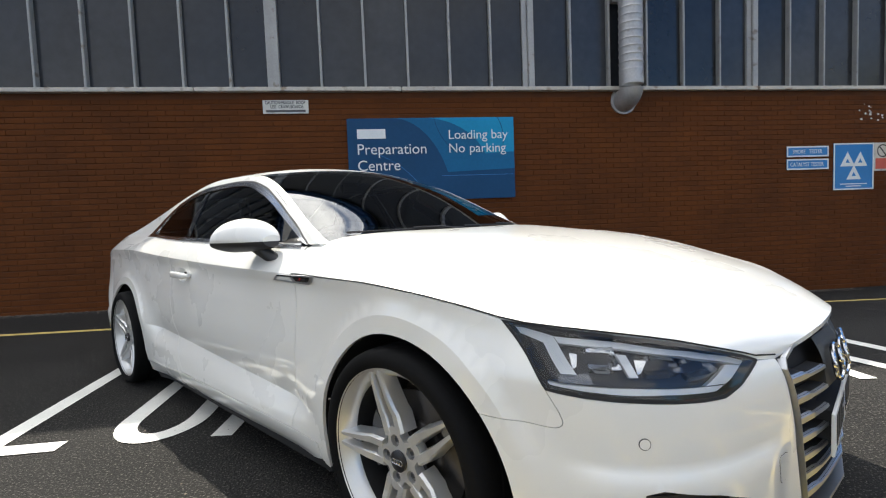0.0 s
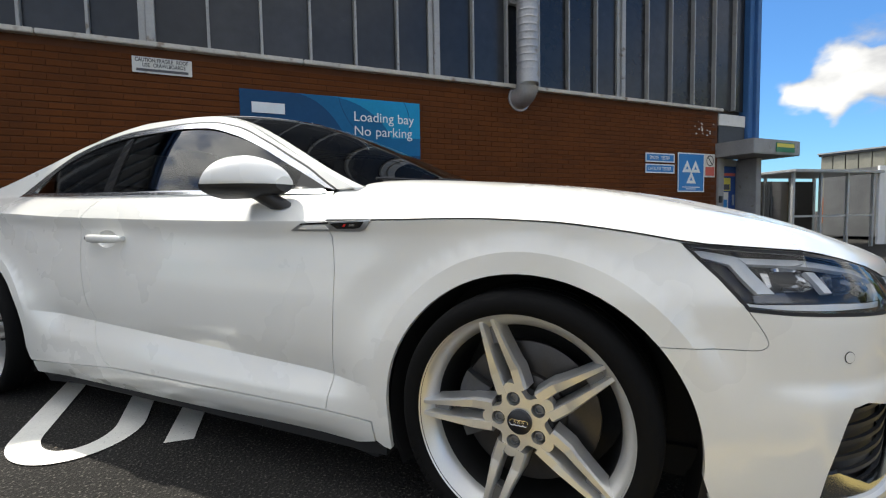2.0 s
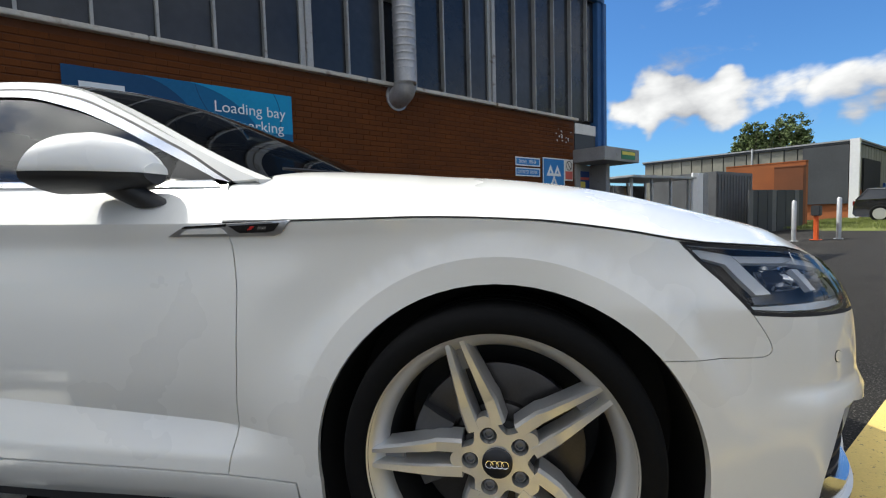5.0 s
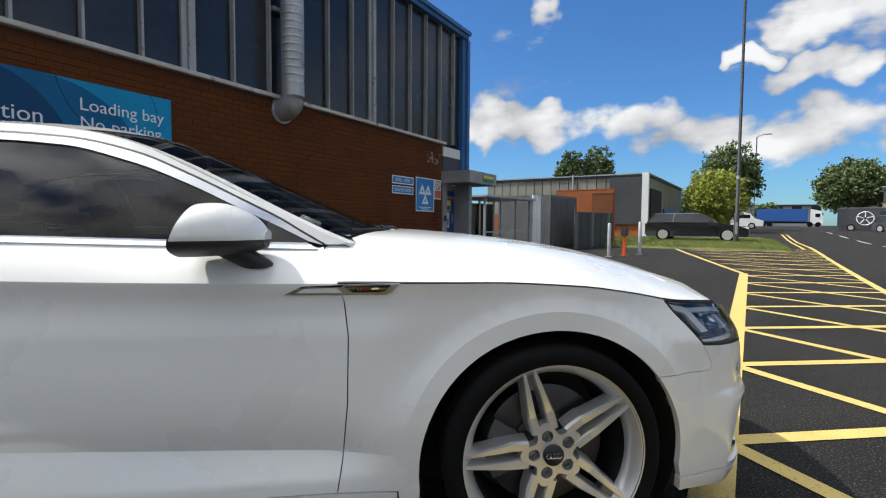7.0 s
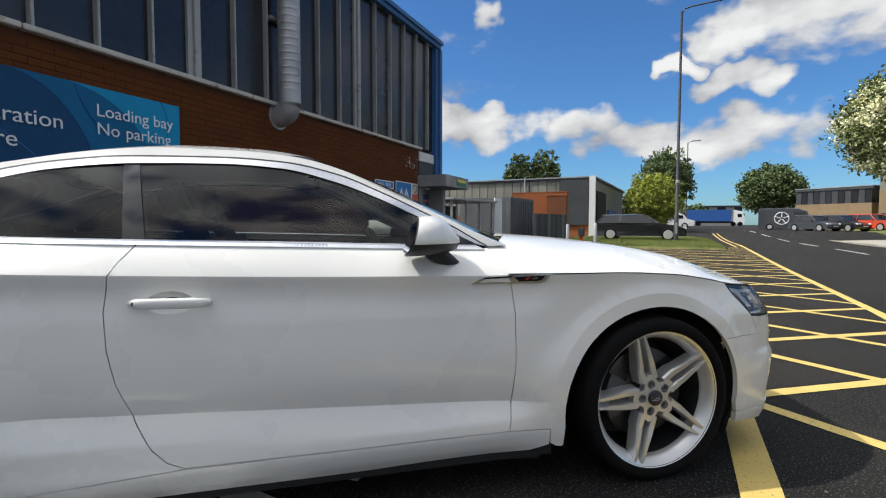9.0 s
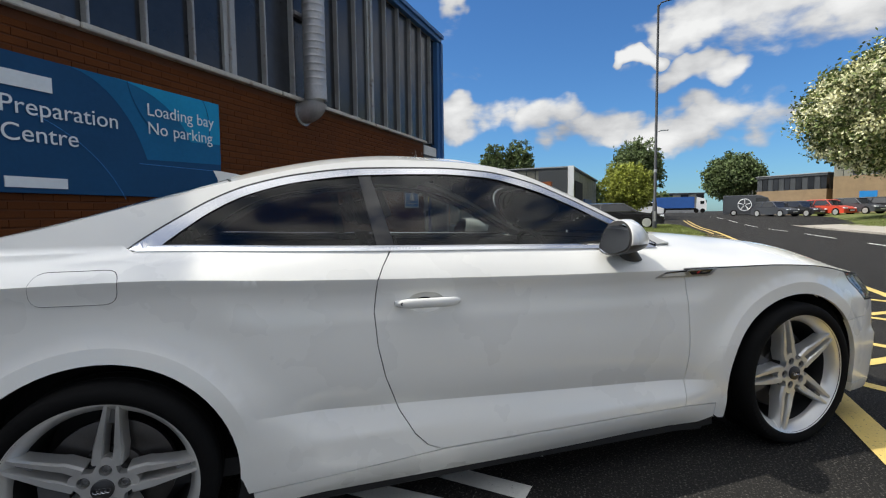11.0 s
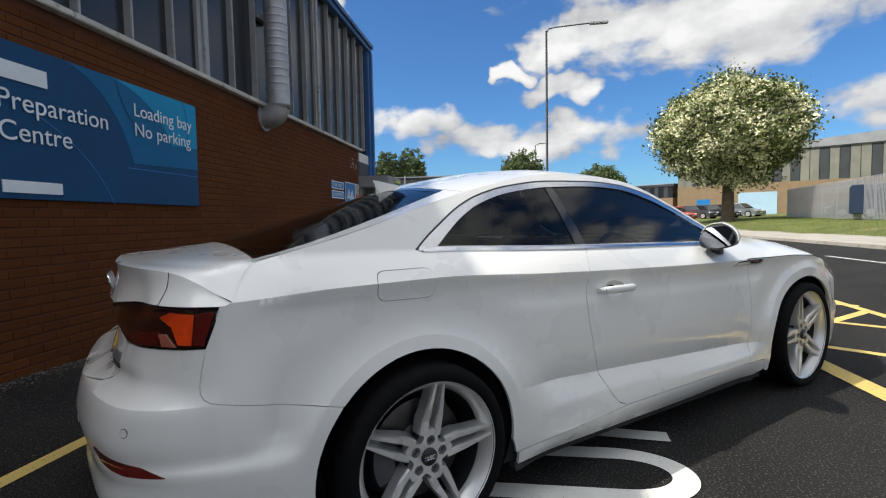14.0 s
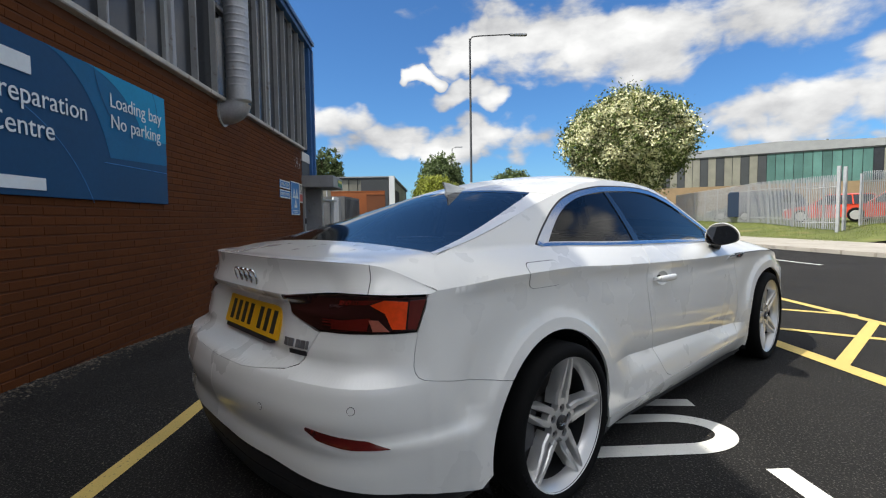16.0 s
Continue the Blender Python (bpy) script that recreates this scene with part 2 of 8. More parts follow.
M = dict(
    asphalt=material("asphalt", (0.0212, 0.0203, 0.0190), 0.95, var=0.5, scale=1.2, grain=120, bump=0.018, bump_scale=85, spots=(0.112, 0.105, 0.095), spot_scale=100, spot_level=0.565, spec=0.15),
    white_line=material("white_line", (0.68, 0.67, 0.62), 0.7, var=0.12, scale=5, grain=120, bump=0.002, spots=(0.16, 0.155, 0.15), spot_scale=90, spot_level=0.66),
    yellow_line=material("yellow_line", (0.60, 0.44, 0.13), 0.7, var=0.15, scale=4, grain=120, bump=0.002, spots=(0.14, 0.12, 0.07), spot_scale=70, spot_level=0.62),
    brick=material("brick", (0.108, 0.033, 0.0080), 0.9, var=0.28, scale=1.3, grain=90, bump=0.002, each=0.09, island=0.09, spec=0.2),
    mortar=material("mortar", (0.094, 0.030, 0.0086), 0.95, var=0.2, scale=4, grain=90, bump=0.002),
    pane=material("pane", (0.022, 0.024, 0.028), 0.22, var=0.35, scale=1.4, grain=9, each=0.35, spec=0.48, spots=(0.09, 0.09, 0.09), spot_scale=9, spot_level=0.74),
    mullion=material("mullion", (0.35, 0.35, 0.345), 0.55, metal=0.3, var=0.18, scale=3, grain=40, spots=(0.2, 0.17, 0.14), spot_scale=8, spot_level=0.62),
    sill=material("sill", (0.52, 0.49, 0.44), 0.7, var=0.2, scale=3, grain=40, spots=(0.28, 0.22, 0.17), spot_scale=6, spot_level=0.58),
    blue_trim=material("blue_trim", (0.035, 0.12, 0.30), 0.5, var=0.15, scale=2, grain=30),
    duct=material("duct", (0.42, 0.42, 0.43), 0.5, metal=0.55, var=0.2, scale=4, grain=30, spots=(0.25, 0.21, 0.17), spot_scale=5, spot_level=0.62),
    sign_blue=material("sign_blue", (0.008, 0.062, 0.155), 0.5, var=0.12, scale=1.5, grain=25, spec=0.2),
    sign_mid=material("sign_mid", (0.007, 0.125, 0.28), 0.5, var=0.12, scale=1.5, grain=25, spec=0.2),
    sign_light=material("sign_light", (0.009, 0.27, 0.50), 0.5, var=0.12, scale=1.5, grain=25, spec=0.2),
    mot_blue=material("mot_blue", (0.02, 0.20, 0.52), 0.35, var=0.08, scale=2, grain=25),
    lettering=material("lettering", (0.74, 0.78, 0.80), 0.5, var=0.06, scale=5, grain=40),
    white_sign=material("white_sign", (0.66, 0.65, 0.61), 0.5, var=0.1, scale=5, grain=40, spots=(0.4, 0.37, 0.32), spot_scale=12, spot_level=0.64),
    dark_print=material("dark_print", (0.08, 0.08, 0.085), 0.6, var=0.1),
    red_print=material("red_print", (0.60, 0.12, 0.09), 0.5, var=0.1),
    green_sign=material("green_sign", (0.03, 0.20, 0.10), 0.45, var=0.1),
    yellow_sign=material("yellow_sign", (0.70, 0.60, 0.10), 0.5, var=0.1),
    door_blue=material("door_blue", (0.014, 0.062, 0.24), 0.45, var=0.15, scale=2, grain=30),
    grey_steel=material("grey_steel", (0.30, 0.30, 0.30), 0.55, metal=0.2, var=0.2, scale=4, grain=40, spots=(0.2, 0.17, 0.14), spot_scale=7, spot_level=0.63),
    galvanised=material("galvanised", (0.46, 0.47, 0.48), 0.5, metal=0.5, var=0.2, scale=5, grain=40),
    dark_steel=material("dark_steel", (0.055, 0.058, 0.062), 0.55, metal=0.3, var=0.2, scale=5, grain=40),
    concrete=material("concrete", (0.36, 0.33, 0.28), 0.9, var=0.2, scale=0.9, grain=60, bump=0.003, spots=(0.24, 0.22, 0.19), spot_scale=3, spot_level=0.6),
    grass=material("grass", (0.115, 0.135, 0.030), 0.95, var=0.45, scale=0.8, grain=40, bump=0.03, bump_scale=30, spots=(0.20, 0.17, 0.06), spot_scale=1.2, spot_level=0.58),
    blade=material("blade", (0.14, 0.17, 0.04), 0.9, var=0.4, scale=1.0, grain=20, island=0.4),
    tan_brick=material("tan_brick", (0.27, 0.19, 0.11), 0.9, var=0.2, scale=1.5, grain=40),
    container_grey=material("container_grey", (0.13, 0.135, 0.14), 0.5, metal=0.2, var=0.25, scale=2, grain=30),
    # orange brick's shaded copy: the shade is put into its darker colour
    shade_brick=material("shaded_orange_brick", (0.16, 0.055, 0.022), 0.9, var=0.25, scale=1.2, grain=50),
    clad=material("clad", (0.23, 0.225, 0.185), 0.6, metal=0.1, var=0.22, scale=1.0, grain=20, each=0.15),
    green_clad=material("green_clad", (0.085, 0.185, 0.165), 0.35, var=0.3, scale=0.6, grain=12, each=0.35),
    dark_clad=material("dark_clad", (0.045, 0.05, 0.055), 0.6, var=0.25, scale=0.8, grain=20),
    orange_brick=material("orange_brick", (0.30, 0.095, 0.03), 0.9, var=0.22, scale=1.2, grain=50),
    roof_grey=material("roof_grey", (0.30, 0.31, 0.32), 0.7, var=0.15, scale=1, grain=20),
    pale_blue=material("pale_blue", (0.42, 0.60, 0.74), 0.5, var=0.1, scale=1, grain=20),
    bark=material("bark", (0.14, 0.10, 0.065), 0.95, var=0.35, scale=4, grain=40, bump=0.02, bump_scale=18),
    leaf_bright=material("bright_leaf", (0.10, 0.13, 0.032), 0.75, var=0.3, scale=1.5, grain=14, island=0.4),
    gravel=material("wall_foot_rubble", (0.12, 0.10, 0.078), 0.95, var=0.3, scale=8, grain=60, island=0.5),
    leaf=material("leaf", (0.105, 0.145, 0.048), 0.75, var=0.3, scale=1.5, grain=14, island=0.45),
    leaf_yellow=material("leaf_yellow", (0.27, 0.30, 0.042), 0.75, var=0.3, scale=1.5, grain=14, island=0.35),
    blossom=material("blossom", (0.80, 0.78, 0.50), 0.8, var=0.15, scale=2, grain=14, island=0.2),
    orange_paint=material("orange_paint", (0.75, 0.13, 0.03), 0.5, var=0.12),
    rubber=material("rubber", (0.005, 0.005, 0.0052), 0.85, var=0.25, scale=8, grain=80, bump=0.0008, spec=0.14),
    black_paint=material("black_paint", (0.012, 0.012, 0.014), 0.25, coat=0.8, var=0.1),
    dark_glass=material("dark_glass", (0.012, 0.014, 0.017), 0.06, var=0.1, spec=0.7),
    far_white=material("far_white", (0.75, 0.76, 0.77), 0.35, coat=0.5, var=0.06),
    far_red=material("far_red", (0.60, 0.06, 0.025), 0.35, coat=0.5, var=0.06),
    far_silver=material("far_silver", (0.28, 0.30, 0.32), 0.35, metal=0.5, coat=0.5, var=0.06),
    far_grey=material("far_grey", (0.07, 0.075, 0.085), 0.35, metal=0.3, coat=0.5, var=0.06),
    van_blue=material("van_blue", (0.02, 0.035, 0.065), 0.35, coat=0.5, var=0.08),
    truck_blue=material("truck_blue", (0.02, 0.09, 0.32), 0.5, var=0.12, scale=1, grain=10),
)


# ---- building blocks ----
def link_mesh(name, bm, mat, smooth=False):
    bmesh.ops.recalc_face_normals(bm, faces=bm.faces)
    me = bpy.data.meshes.new(name)
    curved = bm.loops.layers.float_vector.get("curved") is not None
    bm.to_mesh(me)
    bm.free()
    for mm in (mat if isinstance(mat, (list, tuple)) else [mat]):
        me.materials.append(mm)
    if smooth:
        me.polygons.foreach_set("use_smooth", [True] * len(me.polygons))
        if not curved:
            me.set_sharp_from_angle(angle=radians(smooth if smooth > 1 else 35))
    if curved:
        me.polygons.foreach_set("use_smooth", [True] * len(me.polygons))
        given = [Vector(d.vector) for d in me.attributes["curved"].data]
        me.attributes.remove(me.attributes["curved"])
        normals = []
        for p in me.polygons:
            for i in p.loop_indices:
                n = given[i]
                if n.length < 0.5:
                    n = p.normal
                elif n.dot(p.normal) < 0:
                    n = -n
                normals.append(tuple(n))
        me.normals_split_custom_set(normals)
    return new(name, me)


def part(name, bm, mat, parent, label="", smooth=False, kind=""):
    ob = link_mesh(name, bm, mat, smooth)
    ob.parent = parent
    return tagged(ob, label, kind=kind)


def thing(name, label, category, group="", at=None, kind=""):
    ob = new(name)
    ob.empty_display_size = 0.1
    if at is not None:
        ob.matrix_world = at
    return tagged(ob, label, category, group, kind)


def box(bm, x0, x1, y0, y1, z0, z1, bevel=0.0, m=None):
    """Adds a box, its edges rounded by bevel."""
    vs = [bm.verts.new(p) for p in ((x0, y0, z0), (x1, y0, z0), (x1, y1, z0), (x0, y1, z0), (x0, y0, z1), (x1, y0, z1), (x1, y1, z1), (x0, y1, z1))]
    fs = [bm.faces.new([vs[i] for i in q]) for q in ((0, 3, 2, 1), (4, 5, 6, 7), (0, 1, 5, 4), (1, 2, 6, 5), (2, 3, 7, 6), (3, 0, 4, 7))]
    made = vs
    if bevel:
        es = list({e for f in fs for e in f.edges})
        r = bmesh.ops.bevel(bm, geom=es, offset=bevel, segments=2, affect="EDGES")
        made = list({v for f in r["faces"] for v in f.verts} | {v for v in vs if v.is_valid})
    if m is not None:
        for v in made:
            v.co = m @ v.co
    return bm


def boxes(*specs, bevel=0.0):
    bm = bmesh.new()
    for s in specs:
        box(bm, *s, bevel=bevel)
    return bm


def tube(bm, pts, radius, n=10, cap=True):
    """A round bar along the points; radius may be one number or one for each point."""
    pts = [Vector(p) for p in pts]
    rings = []
    for i, p in enumerate(pts):
        d = (pts[min(i + 1, len(pts) - 1)] - pts[max(i - 1, 0)]).normalized()
        a = d.cross(Vector((0, 0, 1)))
        if a.length < 0.05:
            a = d.cross(Vector((1, 0, 0)))
        a.normalize()
        b = d.cross(a)
        r = radius[i] if isinstance(radius, (list, tuple)) else radius
        rings.append([bm.verts.new(p + r * (math.cos(2 * math.pi * k / n) * a + math.sin(2 * math.pi * k / n) * b)) for k in range(n)])
    for r0, r1 in zip(rings, rings[1:]):
        for k in range(n):
            bm.faces.new((r0[k], r0[(k + 1) % n], r1[(k + 1) % n], r1[k]))
    if cap:
        bm.faces.new(rings[0])
        bm.faces.new(rings[-1][::-1])
    return bm


def prism(bm, outline, y0, y1):
    """An outline in x and z, drawn out from y0 to y1."""
    a = [bm.verts.new((x, y0, z)) for x, z in outline]
    b = [bm.verts.new((x, y1, z)) for x, z in outline]
    bm.faces.new(a)
    bm.faces.new(b[::-1])
    for i in range(len(a)):
        j = (i + 1) % len(a)
        bm.faces.new((a[i], b[i], b[j], a[j]))
    return bm


def lettering(text, size, mat, parent, at, name="lettering", weight=0.0, align="LEFT", wide=1.0):
    """Words as a flat mesh, 3 mm deep, reading along local x with z up."""
    cu = bpy.data.curves.new(name, "FONT")
    cu.body, cu.size, cu.align_x, cu.extrude, cu.offset = text, size, align, 0.0015, weight
    tmp = bpy.data.objects.new(name, cu)
    me = bpy.data.meshes.new_from_object(tmp)
    bpy.data.objects.remove(tmp)
    bpy.data.curves.remove(cu)
    me.transform(Matrix.Rotation(radians(90), 4, "X") @ Matrix.Diagonal((wide, 1, 1, 1)))
    me.materials.clear()
    me.materials.append(mat)
    ob = new(name, me)
    ob.parent = parent
    ob.matrix_local = at
    return ob


# ---- ground ----
def ramp01(v, a, b):
    k = min(1.0, max(0.0, (v - a) / (b - a)))
    return k * k * (3 - 2 * k)


def level(x, y):
    """The height of the asphalt: it dips along the foot of the workshop wall."""
    return -0.34 * ramp01(x, 0.5, 9.5) * (1 - ramp01(x, 13, 22)) * min(1.0, max(0.0, (y - 3.8) / 4.8)) + 0.10 * ramp01(x, 12, 28) * ramp01(y, -9, 1) + 0.45 * ramp01(x, 30, 52) + 0.25 * ramp01(x, 52, 90)


def lattice(bm, xs, ys, height):
    grid = [[bm.verts.new((x, y, height(x, y))) for x in xs] for y in ys]
    for r0, r1 in zip(grid, grid[1:]):
        for i in range(len(xs) - 1):
            bm.faces.new((r0[i], r0[i + 1], r1[i + 1], r1[i]))
    return bm


def steps(a, b, n):
    return [a + (b - a) * i / n for i in range(n + 1)]


XS = [-900, -300, -100, -40, -20] + steps(-12, 40, 104) + [50, 70, 100, 160, 300, 900]
YS = [-900, -300, -100, -50, -30, -20] + steps(-12, 14, 52) + [18, 25, 40, 80, 160, 300, 900]
ground = link_mesh("ground", lattice(bmesh.new(), XS, YS, level), M["asphalt"])
tagged(ground, "dark worn asphalt yard and road surface", "asphalt", kind="structure")


def stripe(name, mat, label, runs, group="", lift=0.004, kind="structure"):
    """Painted strips laid on the ground: each run is x0, y0, x1, y1, width."""
    for x0, y0, x1, y1, w in runs:
        bm = bmesh.new()
        d = Vector((x1 - x0, y1 - y0))
        n = max(1, int(d.length / 0.25))
        s = Vector((-d.y, d.x)).normalized() * w / 2
        rows = []
        for i in range(n + 1):
            p = Vector((x0, y0)) + d * i / n
            rows.append([bm.verts.new((p.x + k * s.x, p.y + k * s.y, level(p.x + k * s.x, p.y + k * s.y) + lift)) for k in (-1, 0, 1)])
        for a, b in zip(rows, rows[1:]):
            for k in (0, 1):
                bm.faces.new((a[k], a[k + 1], b[k + 1], b[k]))
        tagged(link_mesh(name, bm, mat), label, "road marking", group, kind)


YL, WL = M["yellow_line"], M["white_line"]
stripe("bay_edge_line", YL, "narrow faded yellow line along the workshop wall", [(-7, 7.45, 1.0, 7.14, 0.09), (1.0, 7.14, 9.2, 7.2, 0.09)])
stripe("box_edge_line", YL, "broad yellow edge line of the hatched keep-clear box", [(-0.5, 2.80, 12.3, 2.52, 0.15)], lift=0.006)
stripe("box_edge_line", YL, "yellow edge line of the hatched keep-clear box", [(0.9, 1.34, 7, 0.84, 0.11), (7, 0.84, 12, 0.64, 0.11), (12, 0.64, 26, 0.02, 0.11), (12.3, 2.52, 23.5, 5.2, 0.10)], lift=0.006)
for k in range(15):
    x = 1.72 + 1.455 * k
    top = 2.74 - 0.018 * x if x < 12 else 2.5 + 0.20 * (x - 12.3)
    far = x + 1.30
    bot = 1.34 - 0.082 * (far - 0.9) if far < 7 else 0.84 - 0.042 * (far - 7)
    stripe("box_hatch_line", YL, "yellow diagonal hatching stripe on asphalt", [(x, top, far, bot, 0.095)], "hatching of the keep-clear box", lift=0.005)
    stripe("box_hatch_line", YL, "yellow diagonal hatching stripe on asphalt", [(x + 0.16, bot, x + 1.44, top, 0.095)], "hatching of the keep-clear box", lift=0.0052)
stripe("kerb_line", YL, "double yellow parking restriction line beside kerb", [(23.5, 0.13, 42, -0.35, 0.1), (23.5, 0.42, 42, -0.08, 0.1)])
stripe("lane_dash", WL, "short white lane dash along the middle of the road", [(8.4 + 6.1 * k, -2.95 - 0.06 * k, 11.9 + 6.1 * k, -2.99 - 0.06 * k, 0.10) for k in range(9)], "dashes of the road's centre line")


def painted_letter(char, x, w=0.46, y=4.2, h=1.75, t=0.105):
    """One long letter of the bay's lettering, painted on the asphalt."""
    bm = bmesh.new()

    def bar(x0, y0, x1, y1, width=t):
        d = Vector((x1 - x0, y1 - y0))
        s = Vector((-d.y, d.x)).normalized() * width / 2
        n = 8
        rows = []
        for i in range(n + 1):
            p = Vector((x0, y0)) + d * i / n
            rows.append([bm.verts.new((p.x + k * s.x, p.y + k * s.y, level(p.x, p.y) + 0.005)) for k in (-1, 1)])
        for a, b in zip(rows, rows[1:]):
            bm.faces.new((a[0], a[1], b[1], b[0]))

    def loop(cx, cy, rx, ry, a0, a1, n=28):
        prev = None
        for i in range(n + 1):
            a = radians(a0 + (a1 - a0) * i / n)
            p = [(cx + (rx + k * t / 2) * math.cos(a), cy + (ry + k * t / 2) * math.sin(a)) for k in (-1, 1)]
            cur = [bm.verts.new((*q, level(*q) + 0.005)) for q in p]
            if prev:
                bm.faces.new((prev[0], prev[1], cur[1], cur[0]))
            prev = cur

    e = t / 2
    L, R, B, T = x + e, x + w - e, y + e, y + h - e
    if char == "L":
        bar(L, y, L - 0.03, T)
        bar(L + e, B, x + w - 0.06, B)
    if char == "O":
        loop((L + R) / 2, B + 0.26, (R - L) / 2, 0.26, 180, 360)
        bar(L, B + 0.26, L, T - 0.26)
        bar(R, B + 0.26, R, T - 0.26)
        loop((L + R) / 2, T - 0.26, (R - L) / 2, 0.26, 0, 180)
    if char == "A":
        bar(L, y, (L + R) / 2, T)
        bar(R, y, (L + R) / 2, T)
        bar(L + 0.08, y + 0.45, R - 0.08, y + 0.45)
    if char in "DB":
        bar(L, y, L, y + h)
        half = [(B, T)] if char == "D" else [(B, (B + T) / 2), ((B + T) / 2, T)]
        for b, c in half:
            bar(L + e, b, R - 0.2, b)
            bar(L + e, c, R - 0.2, c)
            loop(R - 0.2, (b + c) / 2, 0.2, (c - b) / 2, -90, 90)
    if char == "I":
        bar(L, y, L, y + h)
    if char == "N":
        bar(L, y, L, y + h)
        bar(R, y, R, y + h)
        bar(L + e, T, R - e, B)
    if char == "G":
        loop((L + R) / 2, T - 0.26, (R - L) / 2, 0.26, 10, 180)
        loop((L + R) / 2, B + 0.26, (R - L) / 2, 0.26, 180, 360)
        bar(L, B + 0.26, L, T - 0.26)
        bar(R, B + 0.26, R, y + h * 0.45)
        bar(R - 0.18, y + h * 0.45, R + e, y + h * 0.45)
    if char == "Y":
        bar(L, y + h, (L + R) / 2, y + h * 0.5)
        bar(R, y + h, (L + R) / 2, y + h * 0.5)
        bar((L + R) / 2, y, (L + R) / 2, y + h * 0.52)
    tagged(link_mesh("ground_letter", bm, WL), "long white letter painted on the loading bay asphalt", "road marking", "painted words on the ground", "structure")


for char, x in zip("LOADINGBAY", (-0.05, 0.5, 1.05, 1.6, 2.15, 2.4, 2.95, 4.1, 4.7, 5.3)):
    painted_letter(char, x)

# pavement, kerb and grass across the road
bm = lattice(bmesh.new(), steps(6.0, 60, 54), steps(-9.4, -5.9, 3), lambda x, y: 0.09 + 0.012 * max(0, -y - 6))
r = bmesh.ops.extrude_face_region(bm, geom=bm.faces[:])
for v in r["geom"]:
    if isinstance(v, bmesh.types.BMVert):
        v.co.z -= 0.25
tagged(link_mesh("pavement", bm, M["concrete"]), "pale concrete pavement across the road", "pavement", kind="structure")
for k in range(54):
    bm = boxes((6.0 + k + 0.01, 6.99 + k, -5.9, -5.76, -0.1, 0.115), bevel=0.02)
    tagged(link_mesh("kerb_stone", bm, M["concrete"]), "worn concrete kerb stone", "kerb", "kerb stones across the road", "structure")


def bank(x, y):
    return 0.10 + 0.55 * ramp01(-y, 8.6, 15) + 0.6 * ramp01(-y, 15, 30) + 0.05 * noise.noise((x * 0.4, y * 0.4, 0))


tagged(link_mesh("grass_bank", lattice(bmesh.new(), steps(14, 90, 76), [-80, -60, -45, -35] + steps(-28, -8.5, 26), bank), M["grass"], True), "mown green grass bank across the road", "grass", kind="structure")


def island(x, y):
    return 0.15 + 0.06 * ramp01(x, 22, 26) - 0.08 * (1 - ramp01(y, 0.5, 1.4))


tagged(link_mesh("grass_verge", lattice(bmesh.new(), steps(20.5, 44, 47), steps(0.9, 8.5, 15), lambda x, y: island(x, y) if x > 21 + 0.15 * abs(y - 4) ** 1.3 else -0.05), M["grass"], True), "dry grass verge beside the yard entrance", "grass", kind="structure")


def grass_blades(name, count, area, height, tall, label):
    """Blades of grass scattered over an area."""
    rng = random.Random(5)
    verts, faces = [], []
    for _ in range(count):
        x, y = rng.uniform(area[0], area[1]), rng.uniform(area[2], area[3])
        z, h, a = height(x, y), tall * rng.uniform(0.5, 1.3), rng.uniform(0, 6.3)
        if z < 0:
            continue
        w = 0.012
        n = len(verts)
        verts += [(x - w * math.cos(a), y - w * math.sin(a), z - 0.02), (x + w * math.cos(a), y + w * math.sin(a), z - 0.02), (x + rng.uniform(-.4, .4) * h, y + rng.uniform(-.4, .4) * h, z + h)]
        faces.append((n, n + 1, n + 2))
    me = bpy.data.meshes.new(name)
    me.from_pydata(verts, [], faces)
    me.materials.append(M["blade"])
    tagged(new(name, me), label, "grass", kind="stuff")


grass_blades("grass_blades", 26000, (21.2, 34, 0.9, 8.4), island, 0.07, "dry uneven grass on the verge")
grass_blades("grass_blades", 42000, (15, 45, -20, -8.6), bank, 0.06, "short green grass on the bank")

# ---- workshop building ----
WALL_Y, EAVE, SILL_Z, END_X, BRICK_X = 8.6, 5.56, 2.84, 11.22, 10.25
wall = link_mesh("wall_workshop", boxes((-14, BRICK_X, WALL_Y + 0.006, WALL_Y + 0.30, -0.6, SILL_Z)), M["mortar"])
tagged(wall, "orange-brown brick workshop wall with raked joints", "wall", kind="structure")
tagged(link_mesh("wall_backing", boxes((-14, END_X - 0.1, WALL_Y + 0.14, WALL_Y + 0.30, SILL_Z, EAVE), (BRICK_X, END_X - 0.1, WALL_Y + 0.14, WALL_Y + 0.3, 2.1, SILL_Z)), M["dark_clad"]), "dark inner lining behind the glazing", "wall", kind="structure")
tagged(link_mesh("wall_side", boxes((END_X - 0.25, END_X - 0.02, WALL_Y + 0.31, 30, -0.6, EAVE)), M["clad"]), "grey clad side wall of the workshop", "wall", kind="structure")
tagged(link_mesh("wall_back", boxes((-14, END_X - 0.26, 29.7, 30, -0.6, EAVE)), M["clad"]), "grey clad back wall of the workshop", "wall", kind="structure")
tagged(link_mesh("wall_far_side", boxes((-14.3, -14.01, WALL_Y + 0.012, 30, -0.6, EAVE)), M["clad"]), "grey clad far side wall of the workshop", "wall", kind="structure")
tagged(link_mesh("workshop_roof", boxes((-14.4, END_X + 0.05, WALL_Y + 0.02, 30.1, EAVE, EAVE + 0.15)), M["roof_grey"]), "flat grey workshop roof", "roof", kind="structure")
